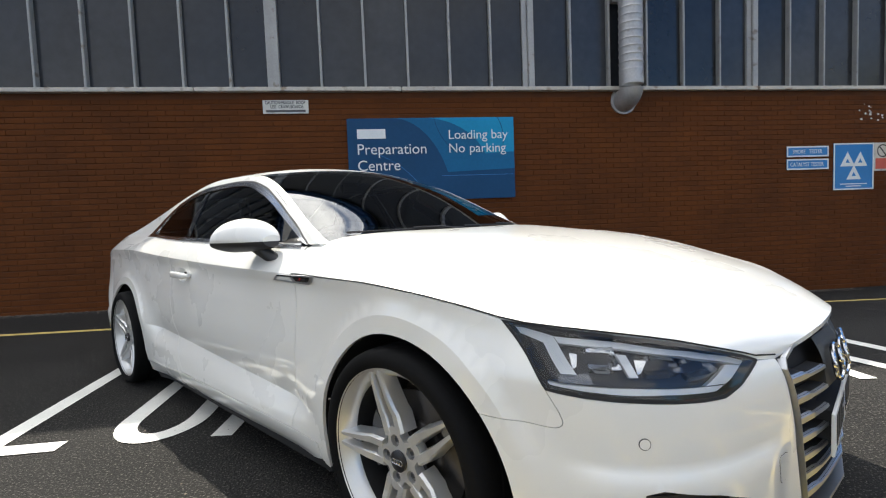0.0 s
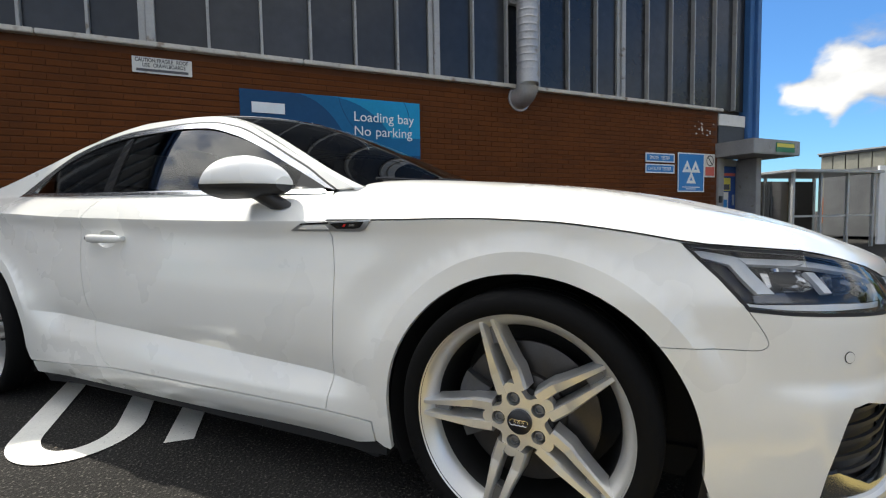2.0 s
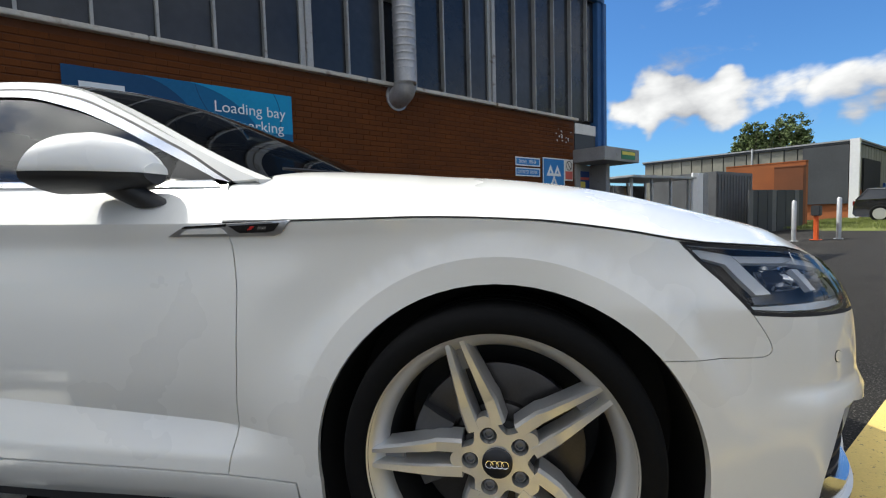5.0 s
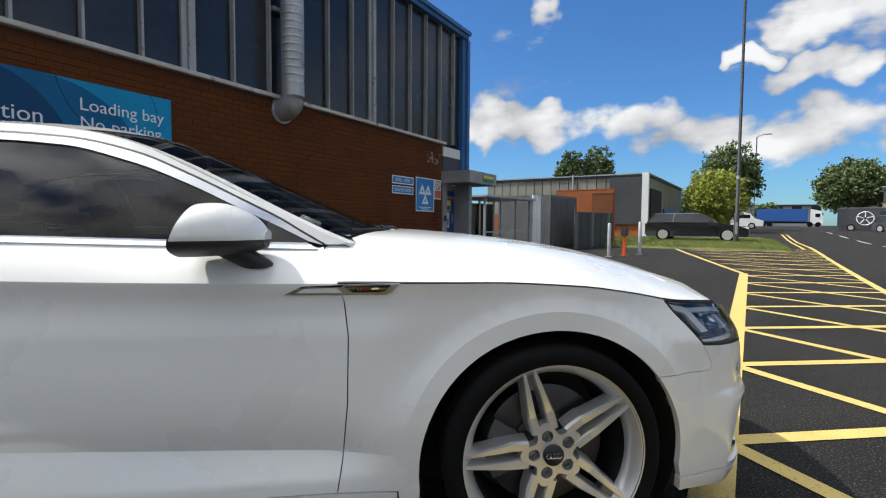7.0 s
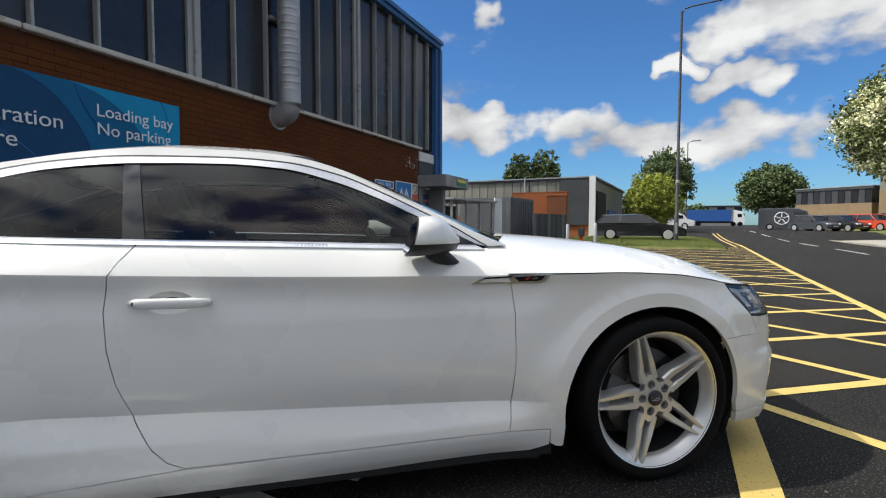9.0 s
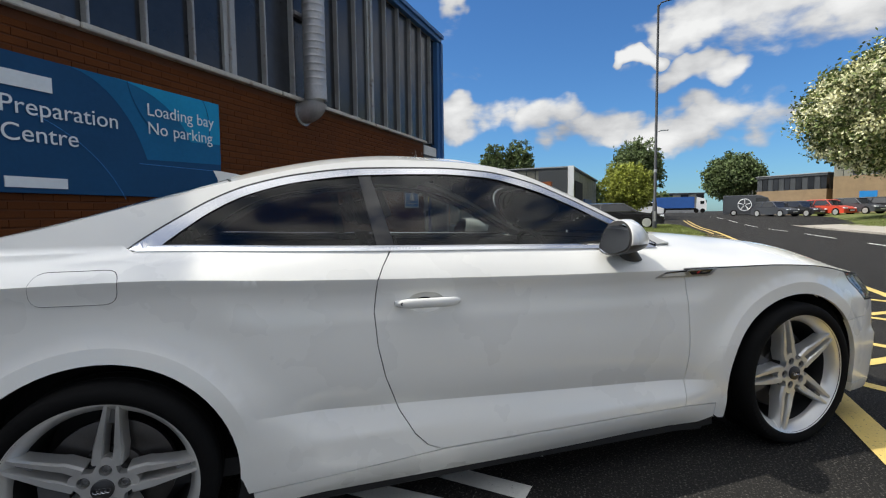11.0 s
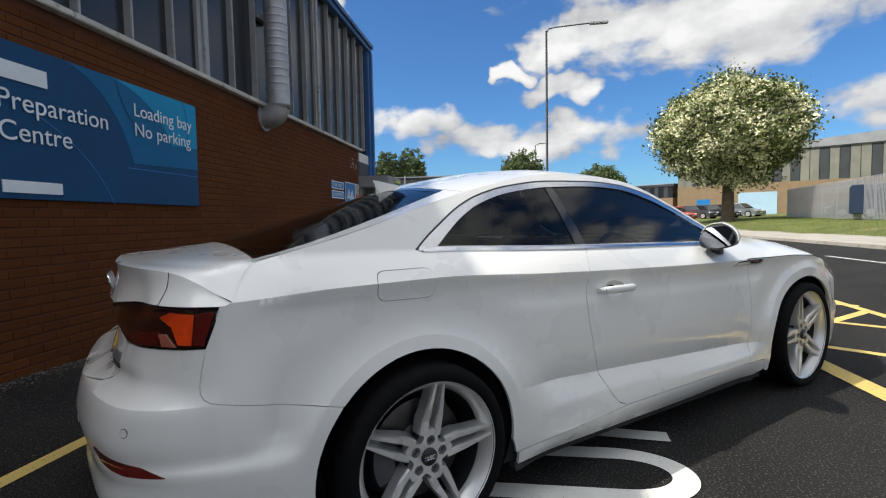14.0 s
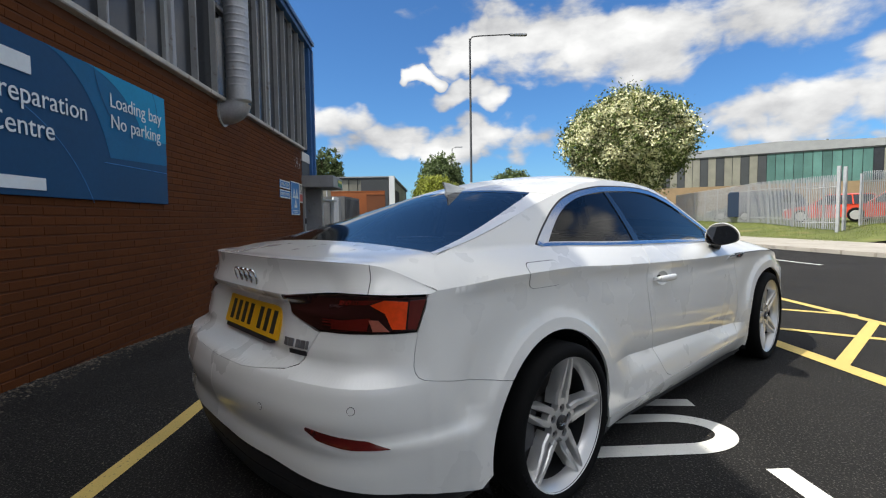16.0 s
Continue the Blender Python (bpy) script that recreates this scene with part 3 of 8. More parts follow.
bm = boxes((-14.4, END_X + 0.09, WALL_Y - 0.10, WALL_Y + 0.015, EAVE - 0.03, EAVE + 0.15), (-14.4, END_X + 0.13, WALL_Y - 0.15, WALL_Y - 0.10, EAVE + 0.07, EAVE + 0.17), bevel=0.008)
tagged(link_mesh("eaves_gutter", bm, M["blue_trim"]), "blue metal gutter along the workshop eaves", "gutter", kind="structure")
bm = boxes((END_X - 0.14, END_X + 0.06, WALL_Y - 0.06, WALL_Y + 0.305, 2.15, EAVE - 0.035), (END_X + 0.0, END_X + 0.13, WALL_Y - 0.12, WALL_Y + 0.1, 2.1, EAVE - 0.04), bevel=0.01)
tagged(link_mesh("corner_trim", bm, M["blue_trim"]), "blue metal flashing on the building corner", "trim", kind="structure")
bm = bmesh.new()
for k in range(9):
    x0 = -14 + 2.72 * k
    box(bm, x0, min(x0 + 2.71, 10.3), WALL_Y - 0.085, WALL_Y + 0.14, SILL_Z - 0.012, SILL_Z + 0.045, bevel=0.008)
tagged(link_mesh("sill", bm, M["sill"]), "weathered pale sill under the glazing", "sill", kind="structure")
glazing = thing("window_1", "long band of dark dusty glass panes in grey metal mullions", "window", kind="structure")
for k in range(-24, 20):
    x = 0.05 + 0.592 * k
    if x > END_X - 0.2:
        break
    wide = k % 6 == 1
    bm = boxes((x - (0.045 if wide else 0.016), x + (0.045 if wide else 0.016), WALL_Y - 0.035, WALL_Y + 0.10, SILL_Z + 0.05, EAVE - 0.035), bevel=0.006)
    if wide:
        box(bm, x - 0.12, x - 0.05, WALL_Y + 0.0, WALL_Y + 0.10, SILL_Z + 0.05, EAVE - 0.035)
    part("mullion", bm, M["mullion"], glazing)
    x1 = min(x + 0.592 - 0.018, END_X - 0.16)
    part("pane", boxes((x + 0.018, x1, WALL_Y + 0.045, WALL_Y + 0.055, SILL_Z + 0.052, EAVE - 0.036)), M["pane"], glazing)

# small broken panel and its patch over the door
tagged(link_mesh("wall_patch", boxes((10.27, 11.06, WALL_Y - 0.01, WALL_Y + 0.12, 2.58, 2.80)), M["white_sign"]), "scuffed white panel beside the building corner", "panel", kind="structure")
tagged(link_mesh("wall_patch", boxes((10.27, 11.06, WALL_Y + 0.0, WALL_Y + 0.12, 2.22, 2.577)), M["dark_clad"]), "dark stained panel over the door canopy", "panel", kind="structure")

# pale splashes of paint on the bricks near the corner
mark_rng = random.Random(8)
bm = bmesh.new()
for k in range(16):
    x, z, r = mark_rng.uniform(9.55, 10.15), mark_rng.uniform(2.36, 2.62), mark_rng.uniform(0.010, 0.028)
    bm.faces.new([bm.verts.new((x + r * mark_rng.uniform(0.6, 1.2) * math.cos(a), WALL_Y - 0.0045, z + r * mark_rng.uniform(0.4, 0.9) * math.sin(a))) for a in steps(0, 6.2832, 7)[:-1]])
tagged(link_mesh("paint_marks", bm, M["white_sign"]), "pale paint splashes on the brick wall", "paint marks", kind="stuff")

# ventilation duct with its elbow into the wall
duct = thing("ventilation_duct", "grey spiral metal duct turning into the brick wall", "duct")
bm = bmesh.new()
DX, DY = 5.60, WALL_Y - 0.24
pts, rad = [], []
for i in range(150):
    z = 3.05 + i * 0.018
    pts.append((DX, DY, z))
    rad.append(0.165 if i % 6 else 0.172)
tube(bm, pts, rad, 20)
part("pipe", bm, M["duct"], duct, smooth=30)
bm = bmesh.new()
elbow = [(DX, DY, 3.06)] + [(DX, DY + 0.2 * (1 - math.cos(a)), 2.86 - 0.17 * math.sin(a)) for a in steps(0, 1.4, 7)] + [(DX, WALL_Y + 0.03, 2.69)]
tube(bm, elbow, 0.168, 20)
part("elbow", bm, M["duct"], duct, smooth=30)
part("collar", tube(bmesh.new(), [(DX, WALL_Y - 0.02, 2.69), (DX, WALL_Y + 0.012, 2.69)], 0.20, 24), M["duct"], duct)
part("bracket", boxes((DX - 0.18, DX + 0.18, WALL_Y - 0.05, WALL_Y + 0.03, 4.1, 4.16)), M["grey_steel"], duct)


def panel_sign(name, label, x0, x1, z0, z1, mat, rim=None, depth=0.02, y=WALL_Y - 0.004):
    s = thing(name, label, "sign", at=Matrix.Translation((x0, y, z0)))
    w, h = x1 - x0, z1 - z0
    part("panel", boxes((0, w, -depth, 0, 0, h), bevel=0.003), mat, s)
    if rim:
        e = 0.022
        part("border", boxes((0, w, -depth - 0.003, -depth, 0, e), (0, w, -depth - 0.003, -depth, h - e, h), (0, e, -depth - 0.003, -depth, e, h - e), (w - e, w, -depth - 0.003, -depth, e, h - e)), rim, s)
    return s


def flat_shape(outline, y):
    bm = bmesh.new()
    bm.faces.new([bm.verts.new((x, y, z)) for x, z in outline])
    return bm


# the large blue board
SW, SH = 2.36, 1.15
board = panel_sign("loading_bay_sign", "large blue board with white words on the brick wall", 1.54, 1.54 + SW, 1.315, 1.315 + SH, M["sign_blue"], depth=0.03)
arc = [(0.62 + 0.85 * math.sin(a), SH - 1.35 * (1 - math.cos(a)) - 0.001) for a in steps(0, 1.12, 12)]
part("mid_blue_field", flat_shape(arc + [(SW - 0.001, 0.42), (SW - 0.001, SH - 0.001)], -0.0325), M["sign_mid"], board)
arc = [(1.05 + 0.95 * math.sin(a), SH - 0.80 * (1 - math.cos(a)) - 0.001) for a in steps(0, 1.2, 12)]
part("light_blue_field", flat_shape(arc + [(SW - 0.001, 0.66), (SW - 0.001, SH - 0.001)], -0.035), M["sign_light"], board)


def thin_arc(cx, cz, r, a0, a1, y, w=0.008):
    bm = bmesh.new()
    prev = None
    for i in range(25):
        a = radians(a0 + (a1 - a0) * i / 24)
        cur = [bm.verts.new((cx + k * math.cos(a), y, cz + k * math.sin(a))) for k in (r, r + w)]
        if prev:
            bm.faces.new((prev[0], prev[1], cur[1], cur[0]))
        prev = cur
    return bm


part("curved_line", thin_arc(2.0, SH + 0.15, 0.80, 191, 230, -0.0375), M["sign_blue"], board)
part("curved_line", thin_arc(1.62, SH - 0.30, 0.58, -10, 31, -0.0375), M["sign_blue"], board)
part("curved_line", thin_arc(-0.1, -0.6, 1.35, 25, 72, -0.0375, 0.005), M["mot_blue"], board)
part("thin_rule", boxes((1.30, SW - 0.02, -0.034, -0.031, 0.335, 0.341)), M["mot_blue"], board)
for words, x, z, size in (("Preparation", 0.12, 0.655, 0.207), ("Centre", 0.12, 0.430, 0.207), ("Loading", 1.40, 0.850, 0.182), ("bay", 2.02, 0.850, 0.182), ("No", 1.40, 0.660, 0.182), ("parking", 1.70, 0.660, 0.182)):
    lettering(words, size, M["lettering"], board, Matrix.Translation((x, -0.04, z)), "white_word")
part("brand_bar", boxes((0.135, 0.525, -0.04, -0.031, 0.87, 1.00)), M["lettering"], board, "plain white bar in place of a brand name")
part("brand_bar", boxes((0.13, 0.60, -0.04, -0.031, 0.045, 0.135)), M["lettering"], board, "plain white bar in place of a brand name")

caution = panel_sign("caution_sign", "small white caution sign with worn dark capitals", 0.44, 1.04, 2.545, 2.725, M["white_sign"], depth=0.012)
for words, x, z in (("CAUTION:", 0.03, 0.125), ("FRAGILE", 0.245, 0.125), ("ROOF", 0.44, 0.125), ("USE", 0.10, 0.07), ("CRAWLBOARDS", 0.205, 0.07)):
    lettering(words, 0.060, M["dark_print"], caution, Matrix.Translation((x, -0.0145, z)), "dark_word", wide=0.74, weight=0.001)
part("print_bar", boxes((0.04, 0.56, -0.0145, -0.012, 0.02, 0.048)), M["dark_print"], caution)

for z0, words in ((1.80, ("SMOKE", 0.10, "TESTER", 0.39)), (1.60, ("CATALYST", 0.06, "TESTER", 0.42))):
    s = panel_sign("tester_sign", "small blue sign with white border and capitals", 8.30, 9.04, z0, z0 + 0.165, M["mot_blue"], M["lettering"], depth=0.012)
    for k in (0, 2):
        lettering(words[k], 0.088, M["lettering"], s, Matrix.Translation((words[k + 1], -0.0145, 0.052)), "white_word", wide=0.80)
mot = panel_sign("test_station_sign", "blue square sign with three white triangles", 9.13, 9.86, 1.26, 2.0, M["mot_blue"], M["lettering"], depth=0.012)
for cx, cz, up in ((0.25, 0.45, 1), (0.48, 0.45, 1), (0.365, 0.24, 1)):
    bm = bmesh.new()
    R, w = 0.155, 0.055
    o = [bm.verts.new((cx + R * math.sin(a), -0.0146, cz + R * math.cos(a))) for a in (0, 2.094, 4.189)]
    i = [bm.verts.new((cx + (R - 2 * w) * math.sin(a), -0.0146, cz + (R - 2 * w) * math.cos(a))) for a in (0, 2.094, 4.189)]
    for k in range(3):
        bm.faces.new((o[k], o[(k + 1) % 3], i[(k + 1) % 3], i[k]))
    part("triangle", bm, M["lettering"], mot)
part("print_bar", boxes((0.12, 0.61, -0.0146, -0.0125, 0.085, 0.10)), M["lettering"], mot)
part("print_bar", boxes((0.22, 0.5, -0.0146, -0.0125, 0.05, 0.065)), M["lettering"], mot)
nosmoke = panel_sign("no_smoking_sign", "small white sign with a ring and a red panel", 9.875, 10.17, 1.55, 2.0, M["white_sign"], depth=0.01)
part("red_panel", boxes((0.02, 0.275, -0.013, -0.0105, 0.03, 0.20)), M["red_print"], nosmoke)
part("ring", thin_arc(0.148, 0.32, 0.085, 0, 360, -0.0125, 0.02), M["dark_print"], nosmoke)
part("slash", prism(bmesh.new(), [(0.085, 0.375), (0.1, 0.39), (0.21, 0.265), (0.195, 0.25)], -0.0135, -0.0125), M["dark_print"], nosmoke)

# door, frame and canopy at the end of the wall
tagged(link_mesh("door_frame", boxes((10.25, 10.43, WALL_Y - 0.03, WALL_Y + 0.2, -0.4, 1.93), (11.00, 11.16, WALL_Y - 0.30, WALL_Y + 0.2, -0.4, 1.93), (10.431, 10.999, WALL_Y + 0.10, WALL_Y + 0.2, 1.80, 1.93), bevel=0.008), M["grey_steel"]), "grey metal door surround", "door frame", kind="structure")
door = thing("door_1", "blue steel door with notices under a canopy", "door", kind="structure")
part("leaf", boxes((10.435, 10.995, WALL_Y + 0.12, WALL_Y + 0.17, -0.34, 1.795), bevel=0.004), M["door_blue"], door)
for spec, mt in (((10.45, 10.98, 1.60, 1.66), "red_print"), ((10.47, 10.83, 1.30, 1.56), "yellow_sign"), ((10.50, 10.80, 1.32, 1.43), "dark_print"), ((10.55, 10.77, 0.90, 1.27), "white_sign"), ((10.59, 10.73, 0.96, 1.12), "mot_blue")):
    dep = 0.003 if mt in ("dark_print", "mot_blue") else 0.0
    part("notice", boxes((spec[0], spec[1], WALL_Y + 0.115 - dep, WALL_Y + 0.1195 - dep, spec[2], spec[3])), M[mt], door)
part("handle", boxes((10.88, 10.905, WALL_Y + 0.08, WALL_Y + 0.119, 1.0, 1.22), bevel=0.005), M["galvanised"], door)
canopy = thing("door_canopy", "grey sheet-metal canopy over the blue door", "canopy")
part("hood", boxes((10.20, 11.62, WALL_Y - 0.75, WALL_Y + 0.11, 1.935, 2.215), bevel=0.012), M["grey_steel"], canopy)
part("exit_notice", boxes((10.85, 11.42, WALL_Y - 0.762, WALL_Y - 0.752, 1.985, 2.16)), M["green_sign"], canopy)
part("exit_notice_band", boxes((10.87, 11.40, WALL_Y - 0.766, WALL_Y - 0.7635, 2.075, 2.145)), M["yellow_sign"], canopy)
lock = link_mesh("door_keypad", boxes((10.27, 10.35, WALL_Y - 0.065, WALL_Y - 0.032, 1.05, 1.18), bevel=0.005), M["dark_steel"])
tagged(lock, "small dark keypad on the door surround", "keypad")


# ---- loose stones along the wall's foot and on the yard ----
def stones(name, label, count, seed, place, size):
    rng = random.Random(seed)
    verts, faces = [], []
    for _ in range(count):
        x, y = place(rng)
        r = size * rng.uniform(0.35, 1.25)
        z = level(x, y)
        n = len(verts)
        a = rng.uniform(0, 6.28)
        for k in range(4):
            b = a + k * 1.571
            q = r * rng.uniform(0.7, 1.1)
            verts.append((x + q * math.cos(b), y + q * math.sin(b), z + 0.001 + r * rng.uniform(0.0, 0.3)))
        verts.append((x + rng.uniform(-0.3, 0.3) * r, y + rng.uniform(-0.3, 0.3) * r, z + r * rng.uniform(0.6, 1.0)))
        for k in range(4):
            faces.append((n + k, n + (k + 1) % 4, n + 4))
    me = bpy.data.meshes.new(name)
    me.from_pydata(verts, [], faces)
    me.materials.append(M["gravel"])
    tagged(new(name, me), label, "gravel", kind="stuff")


stones("wall_foot_gravel", "grit and small stones gathered along the wall foot", 5200, 4, lambda r: (r.uniform(-6, 9.5), WALL_Y - abs(r.gauss(0, 0.11)) - 0.005), 0.012)
stones("yard_grit", "scattered small stones on the asphalt yard", 420, 6, lambda r: (r.uniform(-3.5, 7), r.uniform(0.5, 8.4)), 0.007)


from mathutils import geometry

# ---- the coupe: lines of its body (x forward, y left, z up; halves mirror each other) ----
def spline(*keys):
    """A smooth line through the keys (no overshoot)."""
    xs, ys = [float(k[0]) for k in keys], [float(k[1]) for k in keys]
    h = [b - a for a, b in zip(xs, xs[1:])]
    d = [(ys[i + 1] - ys[i]) / h[i] for i in range(len(h))]
    m = [d[0]] + [0.0] * (len(xs) - 2) + [d[-1]]
    for i in range(1, len(xs) - 1):
        if d[i - 1] * d[i] > 0:
            w1, w2 = 2 * h[i] + h[i - 1], h[i] + 2 * h[i - 1]
            m[i] = (w1 + w2) / (w1 / d[i - 1] + w2 / d[i])

    def at(x):
        x = min(max(x, xs[0]), xs[-1])
        i = 0
        while i < len(xs) - 2 and x > xs[i + 1]:
            i += 1
        t = (x - xs[i]) / h[i]
        return (2 * t ** 3 - 3 * t ** 2 + 1) * ys[i] + (t ** 3 - 2 * t ** 2 + t) * h[i] * m[i] + (3 * t ** 2 - 2 * t ** 3) * ys[i + 1] + (t ** 3 - t ** 2) * h[i] * m[i + 1]
    return at


AXLE_F, AXLE_R, ARCH, ARCH_Z = 1.388, -1.380, 0.404, 0.300
ARCH_REAR = 0.374
char_z = spline((-2.42, 0.860), (-2.0, 0.880), (-1.65, 0.902), (-1.31, 0.906), (-0.8, 0.882), (-0.3, 0.864), (0.3, 0.848), (0.8, 0.841), (1.2, 0.842), (1.45, 0.831), (1.62, 0.808), (1.78, 0.780), (1.9, 0.770), (2.03, 0.752), (2.12, 0.732), (2.2, 0.706), (2.27, 0.690))
belt_z = spline((-2.42, 0.950), (-2.1, 0.962), (-1.98, 0.980), (-1.9, 0.996), (-1.28, 0.998), (-0.8, 0.983), (-0.46, 0.974), (0.0, 0.963), (0.4, 0.952), (0.72, 0.945), (1.2, 0.96), (2.27, 0.85))
flank_y = spline((-2.0, 0.868), (-1.8, 0.900), (-1.38, 0.921), (-0.9, 0.911), (-0.3, 0.905), (0.2, 0.900), (0.6, 0.894), (0.82, 0.894), (1.05, 0.903), (1.38, 0.921), (1.65, 0.915), (1.85, 0.888), (2.0, 0.832))
belt_in = spline((-2.42, 0.18), (-2.1, 0.15), (-1.9, 0.118), (-1.5, 0.140), (-1.28, 0.140), (-0.9, 0.110), (-0.53, 0.086), (0.0, 0.088), (0.4, 0.104), (0.65, 0.112), (0.78, 0.116), (1.2, 0.3), (2.27, 0.4))
char_in = spline((-2.3, 0.0), (-2.0, 0.018), (-1.7, 0.036), (-1.33, 0.044), (-0.5, 0.040), (0.8, 0.038), (1.1, 0.026), (1.4, 0.014), (1.7, 0.004), (1.9, 0.0))
tumble = spline((-1.9, 0.50), (-1.3, 0.50), (-0.5, 0.50), (0.2, 0.48), (0.78, 0.42))
side_low = spline((0.12, 0.085), (0.165, 0.050), (0.20, 0.026), (0.25, 0.011), (0.285, 0.013), (0.33, 0.027), (0.39, 0.050))
side_high = spline((0.39, 0.050), (0.44, 0.037), (0.5, 0.0255), (0.62, 0.010), (0.74, 0.004), (0.92, 0.0))
flare_in = spline((0.12, 0.045), (0.25, 0.018), (0.5, 0.004), (0.7, 0.002), (0.92, 0.0))
bumper_in = spline((0.10, 0.09), (0.16, 0.040), (0.22, 0.022), (0.3, 0.012), (0.42, 0.002), (0.55, 0.0), (0.66, 0.004), (0.8, 0.012), (0.92, 0.02))
nose_in = spline((0.10, 0.10), (0.16, 0.035), (0.22, 0.012), (0.35, 0.004), (0.5, 0.0), (0.60, 0.008), (0.64, 0.019), (0.68, 0.040), (0.72, 0.070), (0.78, 0.13), (0.86, 0.25))
tail_in = spline((0.10, 0.10), (0.2, 0.035), (0.28, 0.012), (0.34, 0.010), (0.40, 0.016), (0.475, 0.002), (0.50, 0.0), (0.56, 0.013), (0.60, 0.028), (0.613, 0.037), (0.63, 0.082), (0.65, 0.108), (0.68, 0.124), (0.78, 0.146), (0.84, 0.147), (0.87, 0.132), (0.93, 0.082), (0.99, 0.066), (1.05, 0.066))
END = 2.0


def side_in(z):
    """How far the flank draws in at height z, with a crease low on the doors."""
    return side_low(z) if z < 0.39 else side_high(z)


def plan_end(keys):
    """The rounded end of the plan, by the length along it."""
    pts = [keys[0]]
    fine = spline(*[(i, k[0]) for i, k in enumerate(keys)]), spline(*[(i, k[1]) for i, k in enumerate(keys)])
    n = (len(keys) - 1) * 12
    pts = [(fine[0](i / 12), fine[1](i / 12)) for i in range(n + 1)]
    lengths = [0.0]
    for a, b in zip(pts, pts[1:]):
        lengths.append(lengths[-1] + math.dist(a, b))
    return pts, lengths


NOSE = plan_end([(2.0, 0.832), (2.055, 0.794), (2.11, 0.740), (2.165, 0.655), (2.21, 0.54), (2.255, 0.40), (2.30, 0.22), (2.325, 0.0)])
TAIL = plan_end([(-2.0, 0.868), (-2.09, 0.836), (-2.17, 0.790), (-2.243, 0.715), (-2.294, 0.60), (-2.336, 0.42), (-2.361, 0.22), (-2.367, 0.0)])
U_NOSE, U_TAIL = END + NOSE[1][-1], -END - TAIL[1][-1]


def plan(u):
    """The plan line at u: its place and outward direction. u is x along the flanks and goes on round the ends."""
    if abs(u) <= END:
        y = flank_y(u)
        s = (flank_y(u + 0.01) - flank_y(u - 0.01)) / (min(u + 0.01, END) - max(u - 0.01, -END))
        n = math.hypot(s, 1)
        return u, y, -s / n, 1 / n
    pts, lengths = NOSE if u > 0 else TAIL
    v = min(abs(u) - END, lengths[-1])
    i = 0
    while i < len(lengths) - 2 and v > lengths[i + 1]:
        i += 1
    k = (v - lengths[i]) / (lengths[i + 1] - lengths[i])
    a, b = pts[i], pts[i + 1]
    i0, i1 = max(i - 6, 0), min(i + 7, len(pts) - 1)
    dx, dy = pts[i1][0] - pts[i0][0], pts[i1][1] - pts[i0][1]
    n = math.hypot(dx, dy)
    nx, ny = (-dy / n, dx / n) if u > 0 else (dy / n, -dx / n)
    if v > lengths[-1] - 1e-6:
        nx, ny = (1.0 if u > 0 else -1.0), 0.0
    return a[0] + k * (b[0] - a[0]), a[1] + k * (b[1] - a[1]), abs(nx) * (1 if u > 0 else -1), abs(ny)


def smooth01(v, a, b):
    k = min(1.0, max(0.0, (v - a) / (b - a)))
    return k * k * (3 - 2 * k)


